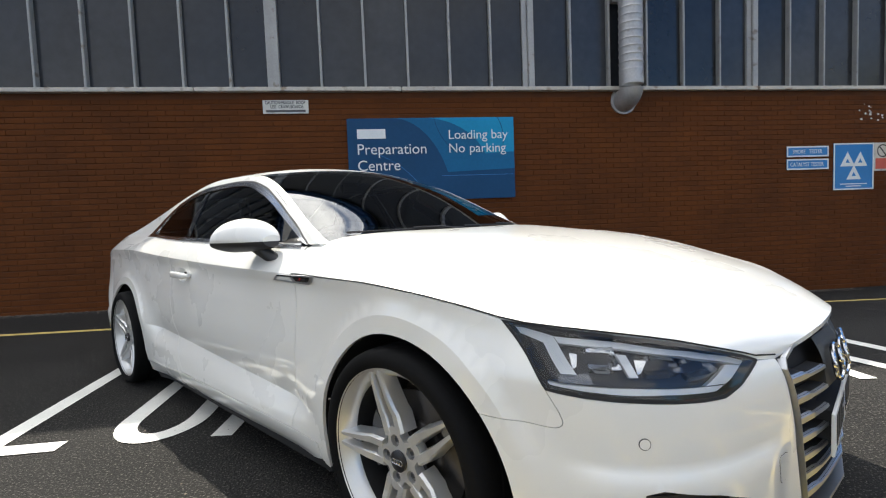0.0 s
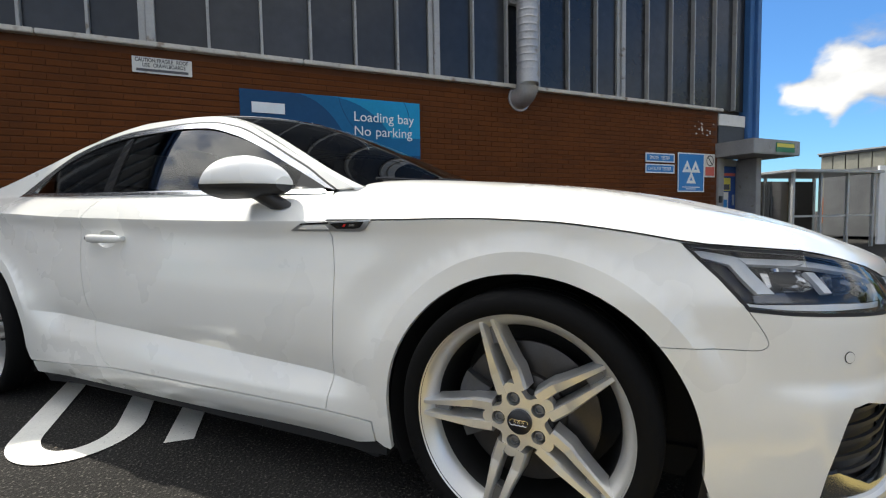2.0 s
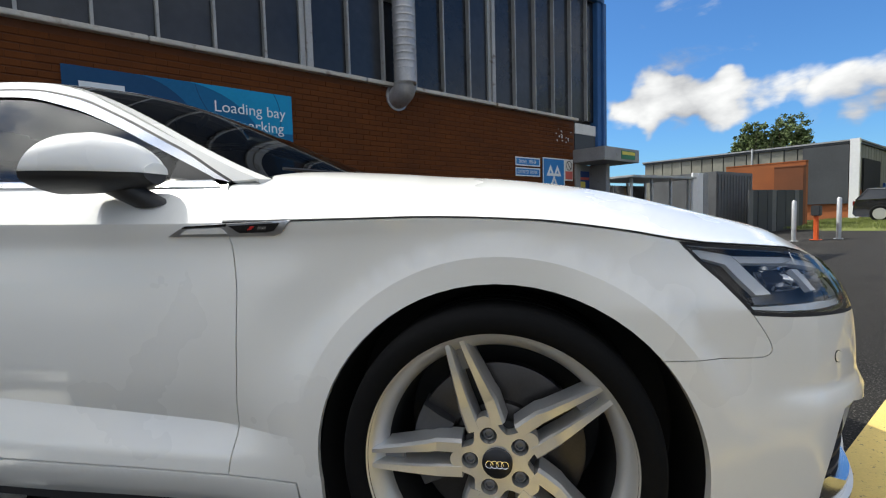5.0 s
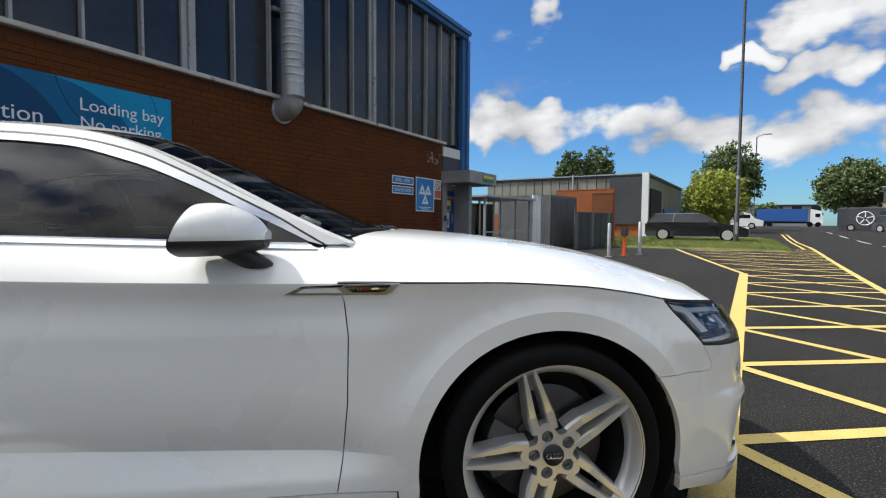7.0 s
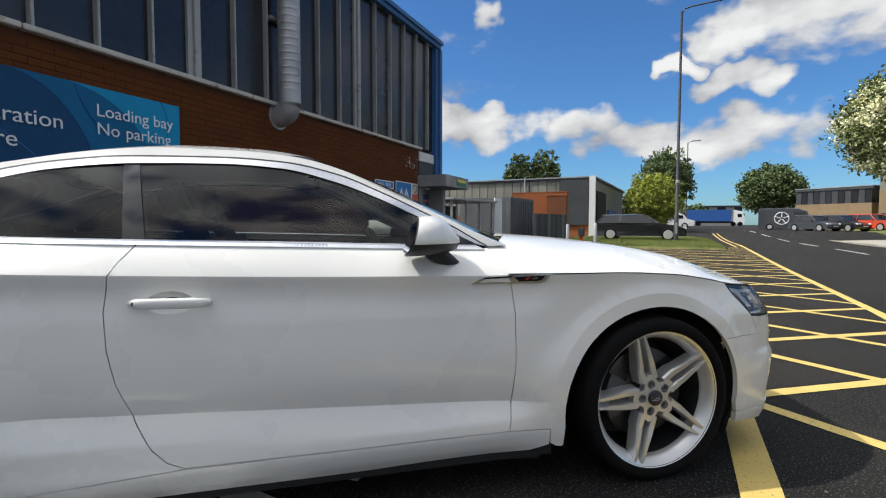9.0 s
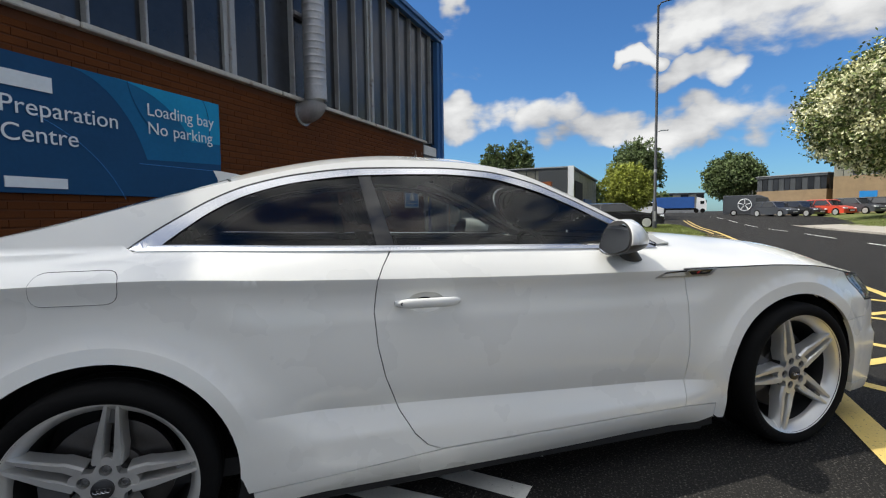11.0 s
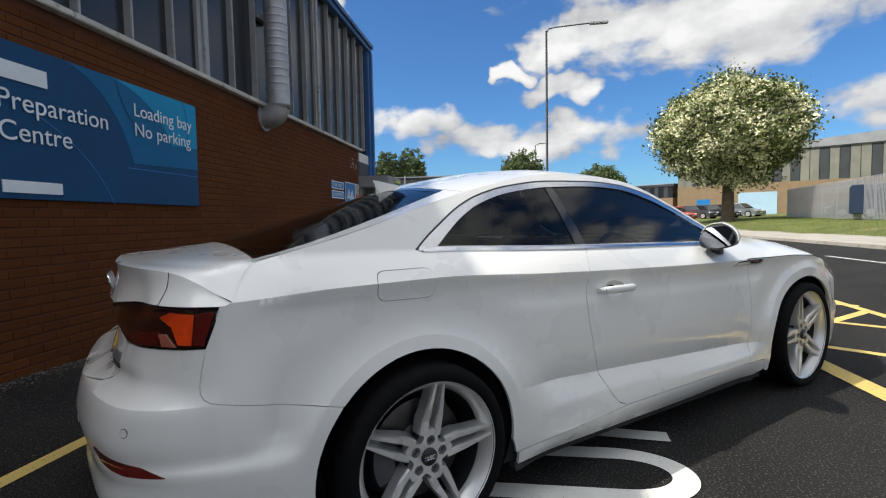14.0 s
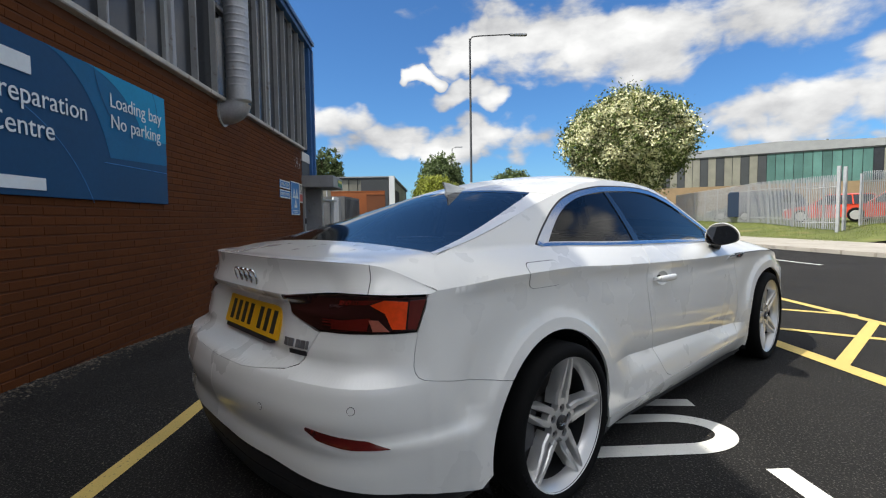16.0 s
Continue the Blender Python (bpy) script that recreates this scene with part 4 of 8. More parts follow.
def flank(u, z, out=0.0):
    """The body's surface on the right-hand side at u along the plan and height z."""
    x, y, nx, ny = plan(u)
    zc, zb = char_z(x), belt_z(x)
    rim = min(math.hypot(x - AXLE_F, z - ARCH_Z) - ARCH, math.hypot(x - AXLE_R, z - ARCH_Z) - ARCH_REAR)
    w = 1 - smooth01(rim, 0.02, 0.30)
    lip = min(0.011 if x > 0 else 0.008, max(0.0, rim - (0.055 if x > 0 else 0.046)) * 0.30) * (1 - smooth01(rim, 0.11, 0.26)) * smooth01(z, 0.38, 0.6)
    end = max(smooth01(x, 1.72, 1.88), smooth01(-x, 1.75, 1.95))
    front, rear = smooth01(u, 1.78, 2.45), smooth01(-u, 1.95, 2.4)
    zz = min(z, zc)
    shift = (0.013 - 0.055 * x) * smooth01(zz, 0.28, 0.36)
    d = (side_in(zz - shift) + 0.008 * smooth01(zz, zc - 0.16, zc - 0.05) * (1 - smooth01(zz, zc - 0.05, zc))) * (1 - max(w, end)) + flare_in(zz) * w * (1 - end) + bumper_in(zz) * end * (1 - front) * (1 - rear)
    d += nose_in(z) * front + tail_in(z) * rear + lip * (1 - front) * (1 - rear)
    d += char_in(x) * smooth01(zz, zc - 0.42, zc - 0.08) * (1 - rear)
    d += 0.07 * smooth01(z, 0.868, 0.945) * smooth01(-u, 2.02, 2.38) * (1 - smooth01(-u, 2.42, 2.9))
    if x > 1.4:
        k = max(0.0, z - 0.645)
        d += 0.62 * smooth01(x, 1.42, 2.0) * k * k / (k + 0.03) * (1 - front)
    if z > zc and rear < 1:
        k = min(1.0, (z - zc) / (zb - zc))
        d += belt_in(x) * (0.72 * k + 0.28 * k ** 2) * (1 - rear)
        if z > zb:
            d += (tumble(x) * (z - zb) + 0.30 * (z - zb) ** 2) * (1 - rear)
    if u < -2.15:
        # the lamps stand proud of the lid's sunken middle, and a garnish overhangs the plate
        d -= 0.040 * smooth01(z, 0.60, 0.70) * (1 - smooth01(z, 0.80, 0.87)) * smooth01(-u, 2.15, 2.38) * (1 - smooth01(-u, 2.58, 2.80))
        d -= 0.036 * smooth01(z, 0.828, 0.846) * (1 - smooth01(z, 0.87, 0.93)) * smooth01(-u, 2.36, 2.68)
    if u < -2.0 and z < 0.70:
        d -= 0.018 * smooth01(-u, 2.02, 2.22) * min(1.0, max(0.0, (0.665 - z) / 0.053), max(0.0, (z - 0.40) / 0.212))
    if u > 1.85:
        d -= 0.015 * (1 - smooth01(z, 0.452, 0.492)) * smooth01(u, 1.87, 2.0) * (1 - smooth01(u, 2.38, 2.5))
    if u < -1.7:
        d -= 0.013 * (1 - smooth01(z, 0.425, 0.468)) * smooth01(-u, 1.74, 1.88) * (1 - smooth01(-u, 2.3, 2.6))
    d -= out
    return Vector((x - nx * d, -(y - ny * d), z))


rail_z = spline((-1.95, 0.975), (-1.80, 1.005), (-1.65, 1.038), (-1.5, 1.076), (-1.3, 1.134), (-1.1, 1.192), (-0.9, 1.243), (-0.7, 1.283), (-0.45, 1.308), (-0.2, 1.305), (0.0, 1.286), (0.15, 1.246), (0.3, 1.179), (0.48, 1.091), (0.65, 1.009), (0.72, 0.976), (0.79, 0.947))
roof_z = spline((-2.40, 0.955), (-2.27, 0.962), (-2.1, 0.984), (-1.93, 1.006), (-1.80, 1.032), (-1.6, 1.090), (-1.3, 1.186), (-1.1, 1.248), (-0.9, 1.303), (-0.6, 1.353), (-0.35, 1.369), (-0.1, 1.360), (0.1, 1.326), (0.3, 1.248), (0.6, 1.116), (0.9, 0.990), (1.0, 0.955))
hood_z = spline((0.75, 0.990), (0.98, 0.984), (1.2, 0.970), (1.45, 0.944), (1.7, 0.905), (1.9, 0.858), (2.05, 0.812), (2.16, 0.766), (2.235, 0.734), (2.296, 0.704))


CM = dict(
    paint=material("white_pearl_paint", (0.785, 0.780, 0.745), 0.28, coat=0.85, var=0.012, scale=3, grain=400, spec=0.45, coat_rough=0.07),
    under=material("dark_underbody", (0.010, 0.010, 0.011), 0.8, var=0.2),
    trim=material("black_plastic", (0.020, 0.020, 0.022), 0.5, var=0.15, grain=200, bump=0.0003),
    gloss_black=material("gloss_black_trim", (0.008, 0.008, 0.009), 0.08, coat=0.6, var=0.1),
    chrome=material("satin_chrome", (0.72, 0.73, 0.75), 0.16, metal=1.0, var=0.03),
    satin=material("satin_aluminium", (0.50, 0.51, 0.53), 0.38, metal=1.0, var=0.04),
    alloy=material("silver_alloy", (0.68, 0.675, 0.66), 0.34, metal=0.65, coat=0.3, var=0.04, scale=10, grain=150),
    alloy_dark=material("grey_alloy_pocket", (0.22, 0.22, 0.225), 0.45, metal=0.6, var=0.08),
    # silver barrel coloured near black: the shade behind the spokes is in the colour
    well=material("shaded_rim_barrel", (0.028, 0.028, 0.029), 0.5, metal=0.4, var=0.2),
    steel=material("brake_steel", (0.075, 0.07, 0.068), 0.4, metal=0.8, var=0.15, scale=20, grain=200, stretch=(1, 1, 1)),
    caliper=material("caliper_iron", (0.10, 0.10, 0.105), 0.55, metal=0.5, var=0.2, scale=10),
    glass=glass_material("tinted_side_glass", (0.50, 0.53, 0.51), ior=1.6),
    screen=glass_material("windscreen_glass", (0.50, 0.54, 0.52)),
    privacy=glass_material("dark_rear_glass", (0.30, 0.31, 0.32), rough=0.05, ior=1.5),
    lens=glass_material("headlight_lens", (0.95, 0.96, 0.97), ior=1.55),
    lamp_bowl=material("lamp_reflector", (0.55, 0.56, 0.58), 0.12, metal=0.95, var=0.05),
    lamp_dark=material("lamp_housing", (0.012, 0.012, 0.015), 0.35, var=0.15),
    lamp_smoke=material("grey_lamp_insert", (0.16, 0.165, 0.175), 0.22, metal=0.7, var=0.1),
    drl=material("light_guide", (0.84, 0.86, 0.88), 0.2, var=0.04, coat=0.5),
    red_lens=material("red_tail_lens", (0.12, 0.009, 0.007), 0.08, coat=1.0, var=0.15, scale=14, grain=80),
    red_bright=material("red_tail_band", (0.86, 0.075, 0.012), 0.10, coat=1.0, var=0.2, scale=16, grain=90),
    pale_lens=material("pale_reversing_lens", (0.42, 0.13, 0.09), 0.12, coat=1.0, var=0.2, scale=20, grain=90),
    smoked=material("smoked_tail_lens", (0.022, 0.006, 0.007), 0.06, coat=1.0, var=0.1),
    plate_yellow=material("yellow_plate", (0.80, 0.43, 0.015), 0.35, var=0.05),
    plate_white=material("white_plate", (0.75, 0.75, 0.72), 0.35, var=0.05),
    seat=material("dark_seat_cloth", (0.030, 0.030, 0.032), 0.8, var=0.2, grain=200),
    cabin=material("dark_cabin_trim", (0.026, 0.026, 0.028), 0.7, var=0.2, grain=120),
    headlining=material("grey_headlining", (0.22, 0.22, 0.21), 0.9, var=0.1),
    mirror=material("mirror_glass", (0.34, 0.36, 0.39), 0.02, metal=1.0, var=0.01),
    badge_red=material("red_badge", (0.55, 0.02, 0.02), 0.3, var=0.05),
)

car = thing("coupe", "white two-door coupe parked askew on painted bay lettering", "car", at=pose(1.761, 4.758, 0.0, 0, 0, -50.66))


def resample(poly, step, closed=True):
    """Points along an outline, no further apart than step."""
    out = []
    n = len(poly)
    for i in range(n if closed else n - 1):
        a, b = Vector(poly[i]), Vector(poly[(i + 1) % n])
        k = max(1, int(math.ceil((b - a).length / step)))
        out += [a + (b - a) * j / k for j in range(k)]
    if not closed:
        out.append(Vector(poly[-1]))
    return out


def inset(poly, d):
    """The outline drawn in by d."""
    area = sum(poly[i - 1][0] * poly[i][1] - poly[i][0] * poly[i - 1][1] for i in range(len(poly)))
    s = 1 if area > 0 else -1
    out = []
    for i in range(len(poly)):
        p, q, r = Vector(poly[i - 1]), Vector(poly[i]), Vector(poly[(i + 1) % len(poly)])
        a, b = (q - p), (r - q)
        if a.length < 1e-6 or b.length < 1e-6:
            continue
        a.normalize(), b.normalize()
        na, nb = Vector((-a.y, a.x)) * s, Vector((-b.y, b.x)) * s
        m = na + nb
        m = m / max(0.35, m.dot(m) / 2) if m.length > 1e-6 else na
        out.append(tuple(q + m * d))
    return out


def inside(p, poly):
    hit = False
    for i in range(len(poly)):
        a, b = poly[i - 1], poly[i]
        if (a[1] > p[1]) != (b[1] > p[1]) and p[0] < (b[0] - a[0]) * (p[1] - a[1]) / (b[1] - a[1]) + a[0]:
            hit = not hit
    return hit


def rounded(poly, r, n=5):
    """The outline with its corners rounded."""
    out = []
    for i in range(len(poly)):
        p, q, s = Vector(poly[i - 1]), Vector(poly[i]), Vector(poly[(i + 1) % len(poly)])
        d0, d1 = min(r, (p - q).length * 0.45), min(r, (s - q).length * 0.45)
        a, b = q + (p - q).normalized() * d0, q + (s - q).normalized() * d1
        for k in range(n + 1):
            t = k / n
            out.append(tuple(a * (1 - t) ** 2 + q * 2 * t * (1 - t) + b * t * t))
    return out


def skin(poly, surface, step=0.024, creases=(), flange=0.012, gap=0.0, mirror=False, out=0.0, holes=()):
    """A sheet over the outline, laid on a surface, its rim turned in by the flange."""
    if gap:
        poly = inset(poly, gap)
    rims = [[(p.x, p.y) for p in resample(q, step * 0.6)] for q in (poly, *holes)]
    verts, edges = [], []
    for ring in rims:
        base = len(verts)
        verts += [Vector(p) for p in ring]
        edges += [(base + i, base + (i + 1) % len(ring)) for i in range(len(ring))]
    ring, keep = rims[0], []
    for line in creases:
        run = [p for p in resample(line, step * 0.6, False) if inside(p, ring)]
        base = len(verts)
        verts += [Vector((p.x, p.y)) for p in run]
        keep += run
        edges += [(base + i, base + i + 1) for i in range(len(run) - 1) if (run[i + 1] - run[i]).length < step]
    xs, zs = [p[0] for p in ring], [p[1] for p in ring]
    small = inset(ring, step * 0.4)
    cells = {(int(k.x / step), int(k.y / step)) for k in keep}
    for j in range(1, int((max(zs) - min(zs)) / step) + 1):
        for i in range(0, int((max(xs) - min(xs)) / step) + 1):
            p = (min(xs) + i * step + (step / 2 if j % 2 else 0), min(zs) + j * step)
            if (int(p[0] / step), int(p[1] / step)) not in cells and inside(p, small) and not any(inside(p, h) for h in rims[1:]):
                verts.append(Vector(p))
    res = geometry.delaunay_2d_cdt(verts, edges, [list(range(len(ring)))], 1, 1e-6)
    bm = bmesh.new()
    sign = -1 if mirror else 1
    vs = []
    for p in res[0]:
        q = surface(p.x, p.y, out) if out else surface(p.x, p.y)
        vs.append(bm.verts.new((q[0], sign * q[1], q[2])))
    for f in res[2]:
        c = (sum(res[0][i].x for i in f) / len(f), sum(res[0][i].y for i in f) / len(f))
        if any(inside(c, h) for h in rims[1:]) or not inside(c, ring):
            continue
        bm.faces.new([vs[i] for i in f])
    bmesh.ops.delete(bm, geom=[v for v in bm.verts if not v.link_faces], context="VERTS")
    bm.normal_update()
    lean = sum(f.normal.dot(f.calc_center_median() - Vector((f.calc_center_median().x * 0.75, 0, 0.55))) * f.calc_area() for f in bm.faces)
    if lean < 0:
        bmesh.ops.reverse_faces(bm, faces=bm.faces[:])
        bm.normal_update()
    # normals of the true surface, kept apart across its creases
    at_uv = {v: res[0][i] for i, v in enumerate(vs) if v.is_valid}
    cache = {}

    def true_normal(u, z, e):
        key = (round(u, 5), round(z, 5), e)
        if key not in cache:
            du = Vector(surface(u + e, z)) - Vector(surface(u - e, z))
            dz = Vector(surface(u, z + e)) - Vector(surface(u, z - e))
            n = du.cross(dz)
            n = n.normalized() if n.length > 1e-8 else Vector((0, 0, 0))
            cache[key] = Vector((n.x, sign * n.y, n.z))
        return cache[key]

    on_crease = {(round(p[0], 4), round(p[1], 4)) for p in keep + [q for r in rims for q in r]}
    layer = bm.loops.layers.float_vector.new("curved")
    for f in bm.faces:
        mid = sum((at_uv[v] for v in f.verts), Vector((0, 0))) / len(f.verts)
        for lp in f.loops:
            p = at_uv[lp.vert]
            if (round(p.x, 4), round(p.y, 4)) in on_crease:
                q = p + (mid - p) * 0.6
                n = true_normal(q.x, q.y, 0.002)
            else:
                n = true_normal(p.x, p.y, 0.007)
            lp[layer] = n
    if flange:
        border = [e for e in bm.edges if len(e.link_faces) == 1]
        turn = {tuple(round(c, 5) for c in v.co): v.normal.copy() for e in border for v in e.verts}
        r = bmesh.ops.extrude_edge_only(bm, edges=border)
        for v in r["geom"]:
            if isinstance(v, bmesh.types.BMVert):
                v.co -= turn[tuple(round(c, 5) for c in v.co)] * flange
        for g in r["geom"]:
            if isinstance(g, bmesh.types.BMFace):
                for lp in g.loops:
                    lp[layer] = Vector((0, 0, 0))
    return bm


GLASS_X = (-1.22, -0.58, 0.06, 0.66)


def glass_face(u, z, out=0.0):
    """The side glass: one even curve along the car."""
    h = z - belt_z(u)
    y = 0.0
    for i, a in enumerate(GLASS_X):
        w = 1.0
        for j, b in enumerate(GLASS_X):
            if i != j:
                w *= (u - b) / (a - b)
        y += w * flank(a, belt_z(a) + h).y
    return Vector((u, y - out, z))


def even(surface):
    """The same sheet, smoothed along its length by four of its rows."""
    rows = (0.0, 0.33, 0.67, 1.0)

    def at(a, v, out=0.0):
        p = Vector((0, 0, 0))
        for i, r in enumerate(rows):
            w = 1.0
            for j, q in enumerate(rows):
                if i != j:
                    w *= (a - q) / (r - q)
            p = p + surface(r, v, out) * w
        return p
    return at


def car_part(name, bm, mat, parent=None, label="", smooth=16):
    return part(name, bm, mat, parent or car, label, smooth)


def sample(fn, a, b, n):
    return [(x, fn(x)) for x in steps(a, b, n)]


def arch_arc(axle, a0, a1, grow=0.0, n=26):
    r = (ARCH if axle > 0 else ARCH_REAR) + grow
    return [(axle + r * math.cos(radians(a)), ARCH_Z + r * math.sin(radians(a))) for a in steps(a0, a1, n)]


# outlines on the flank, in u and z
door_back = [(-0.487, 0.974), (-0.533, 0.912), (-0.556, 0.868), (-0.570, 0.76), (-0.561, 0.642), (-0.538, 0.536), (-0.490, 0.409), (-0.440, 0.325), (-0.395, 0.280), (-0.345, 0.258)]
door_front = [(0.757, 0.255), (0.770, 0.337), (0.785, 0.505), (0.787, 0.693), (0.775, 0.79), (0.760, 0.842), (0.738, 0.895), (0.708, 0.943)]
sill_line = [(-0.345, 0.258), (0.757, 0.255)]
glass_top = [(-1.235, 0.990), (-1.155, 1.052), (-1.075, 1.108), (-0.960, 1.166), (-0.79, 1.212), (-0.55, 1.240), (-0.25, 1.248), (-0.06, 1.237), (0.135, 1.190), (0.316, 1.121), (0.457, 1.054), (0.56, 1.005), (0.67, 0.951)]
gt = spline(*glass_top)
chrome_top = spline((-1.315, 0.990), (-1.29, 1.010), (-1.17, 1.090), (-1.075, 1.147), (-0.960, 1.197), (-0.79, 1.239), (-0.55, 1.266), (-0.25, 1.272), (-0.06, 1.262), (0.14, 1.220), (0.314, 1.150), (0.485, 1.067), (0.578, 1.020), (0.65, 0.977), (0.712, 0.942))
char_line = sample(char_z, -1.98, 1.76, 90)
belt_line = sample(belt_z, -1.9, 0.75, 240)
crease_low = [(x, 0.403 - 0.055 * x) for x in steps(-0.95, 0.95, 30)]
headlight = [(1.745, 0.781), (1.88, 0.768), (2.0, 0.757), (2.1, 0.746), (2.2, 0.731), (2.3, 0.709), (2.38, 0.688), (2.418, 0.674), (2.408, 0.667), (2.325, 0.635), (2.262, 0.620), (2.2, 0.621), (2.05, 0.629), (1.95, 0.633), (1.868, 0.641), (1.818, 0.705)]
bumper_seam = [(1.7005, 0.5565), (1.80, 0.559), (1.873, 0.5595), (1.888, 0.5603), (1.897, 0.5635), (1.9025, 0.5685), (1.9045, 0.575), (1.9025, 0.583), (1.897, 0.596), (1.883, 0.619), (1.868, 0.641)]
GAP = 0.0009
flare_front = [(AXLE_F + (ARCH + 0.055) * math.cos(radians(a)), ARCH_Z + (ARCH + 0.055) * math.sin(radians(a))) for a in steps(15, 165, 40)]
flare_rear = [(AXLE_R + (ARCH_REAR + 0.046) * math.cos(radians(a)), ARCH_Z + (ARCH_REAR + 0.046) * math.sin(radians(a))) for a in steps(15, 165, 40)]

for side in (False, True):
    hand = "right" if not side else "left"
    # front wing
    wing = sample(lambda x: char_z(x) - 0.002, 0.757, 1.738, 40) + [(1.745, 0.781), (1.818, 0.705), (1.868, 0.641)] + bumper_seam[::-1][1:-1] + [(1.702, 0.5568)] + arch_arc(AXLE_F, 39.6, 187)
    wing += [(0.985, 0.172), (0.978, 0.166), (0.955, 0.170), (0.930, 0.185), (0.925, 0.2465), (0.757, 0.2555)] + door_front[1:5]
    car_part("front_wing", skin(wing, flank, creases=[crease_low, flare_front], gap=GAP, mirror=side), CM["paint"])
    # door skin below the glass
    door_poly = door_back + sill_line[1:] + door_front[1:] + sample(lambda x: belt_z(x) - 0.006, 0.70, -0.48, 30)
    grip = [(-0.385 + 0.070 * math.cos(a), 0.782 + 0.036 * math.sin(a)) for a in steps(0, 6.2832, 28)[:-1]]
    dr = car_part("door", skin(door_poly, flank, creases=[char_line, crease_low], gap=0.0024, mirror=side, holes=[grip]), CM["paint"])
    # quarter panel with the rear pillar
    tail_cut = [(-2.031, 0.765), (-2.044, 0.70), (-2.049, 0.662), (-2.046, 0.642), (-2.037, 0.628), (-2.02, 0.619), (-1.95, 0.605), (-1.663, 0.5475)]
    quarter = [(-0.49, 0.974)] + door_back[1:] + [(-0.36, 0.2565), (-0.985, 0.215)] + [(-1.000, 0.262)] + arch_arc(AXLE_R, -4, 138.6)
    quarter += tail_cut[::-1][1:] + [(-1.988, 0.874), (-1.958, 0.883), (-1.947, 0.927), (-1.927, 0.963), (-1.902, 0.983)] + sample(lambda x: rail_z(x), -1.88, 0.0, 60)
    quarter += [(x, rail_z(x)) for x in steps(0.04, 0.782, 26)] + [(0.75, 0.9465), (0.716, 0.9455)] + sample(lambda x: chrome_top(x) + 0.003, 0.705, -1.30, 70) + [(-1.318, 0.996), (-1.30, 0.9865)] + sample(lambda x: belt_z(x) - 0.010, -1.27, -0.49, 24)
    car_part("quarter_panel", skin(quarter, flank, creases=[char_line, flare_rear, crease_low], gap=GAP, mirror=side), CM["paint"], label="white rear quarter with roof pillars")
    # sill
    sill = [(-0.972, 0.212), (-0.36, 0.2545), (0.757, 0.2525), (0.923, 0.243), (0.926, 0.18), (0.85, 0.158), (0.1, 0.150), (-0.6, 0.154), (-0.965, 0.158)]
    car_part("sill", skin(sill, flank, gap=GAP, mirror=side), CM["paint"])
    # side bumper corners, front and rear, up to the middle
    front_b = bumper_seam + headlight[::-1][2:8] + [(2.420, 0.671), (2.488, 0.664), (2.493, 0.640), (2.505, 0.56), (2.525, 0.45), (2.567, 0.30), (2.603, 0.245), (U_NOSE, 0.235), (U_NOSE, 0.190), (2.3, 0.190), (2.1, 0.200), (1.955, 0.2275), (1.876, 0.2265), (1.805, 0.2275)] + arch_arc(AXLE_F, -4, 39.1)
    vent_hole = [(2.0, 0.243), (2.012, 0.30), (2.045, 0.41), (2.060, 0.444), (2.095, 0.452), (2.22, 0.428), (2.31, 0.398), (2.37, 0.345), (2.41, 0.265), (2.38, 0.234), (2.2, 0.226), (2.06, 0.230), (2.012, 0.236)]
    car_part("front_bumper", skin(front_b, flank, gap=GAP, mirror=side, flange=0.02, holes=[vent_hole]), CM["paint"])
    back = [(1.965, 0.17), (1.985, 0.30), (2.02, 0.42), (2.06, 0.49), (2.4, 0.48), (2.45, 0.30), (2.44, 0.19)]
    intake = car_part("air_intake", skin(back, flank, mirror=side, out=-0.05, flange=0.0), CM["trim"], label="black honeycomb side air intake")
    for i in range(6):
        z0 = 0.245 + 0.034 * i
        bar = [(2.02 + 0.05 * (i / 5), z0), (2.40, z0), (2.40, z0 + 0.010), (2.02 + 0.05 * (i / 5), z0 + 0.010)]
        part("grille_bar", skin(bar, flank, mirror=side, out=-0.03, flange=0.008), CM["trim"], intake)
    blade = [(2.002, 0.238), (2.014, 0.296), (2.050, 0.300), (2.15, 0.258), (2.38, 0.248), (2.415, 0.262), (2.40, 0.232), (2.2, 0.220), (2.05, 0.222)]
    part("silver_blade", skin(blade, flank, mirror=side, out=-0.010, flange=0.02), CM["chrome"], intake)
    lip = [(1.803, 0.2245), (1.876, 0.2235), (1.955, 0.2245), (2.1, 0.197), (2.3, 0.187), (U_NOSE, 0.187), (U_NOSE, 0.140), (2.2, 0.150), (2.0, 0.166), (1.90, 0.174), (1.812, 0.178)]
    car_part("front_splitter", skin(lip, lambda u, z, out=0.0: flank(u, z, 0.002), gap=GAP, mirror=side, flange=0.03), CM["paint"])
    # rear bumper
    rear_b = [(-2.03, 0.763)] + tail_cut[1:] + arch_arc(AXLE_R, 138.9, 190)[1:] + [(-1.80, 0.205), (-1.95, 0.250), (-2.08, 0.285), (-2.3, 0.315), (-2.6, 0.335), (U_TAIL, 0.340), (U_TAIL, 0.5995), (-2.78, 0.6055), (-2.56, 0.6255), (-2.518, 0.639), (-2.502, 0.655), (-2.472, 0.70), (-2.442, 0.747), (-2.43, 0.7515), (-2.4, 0.752), (-2.2, 0.755)]
    rb_crease = [[(u, 0.612) for u in steps(-2.03, -2.50, 40)]]
    car_part("rear_bumper", skin(rear_b, flank, step=0.016, gap=GAP, mirror=side, creases=rb_crease), CM["paint"])
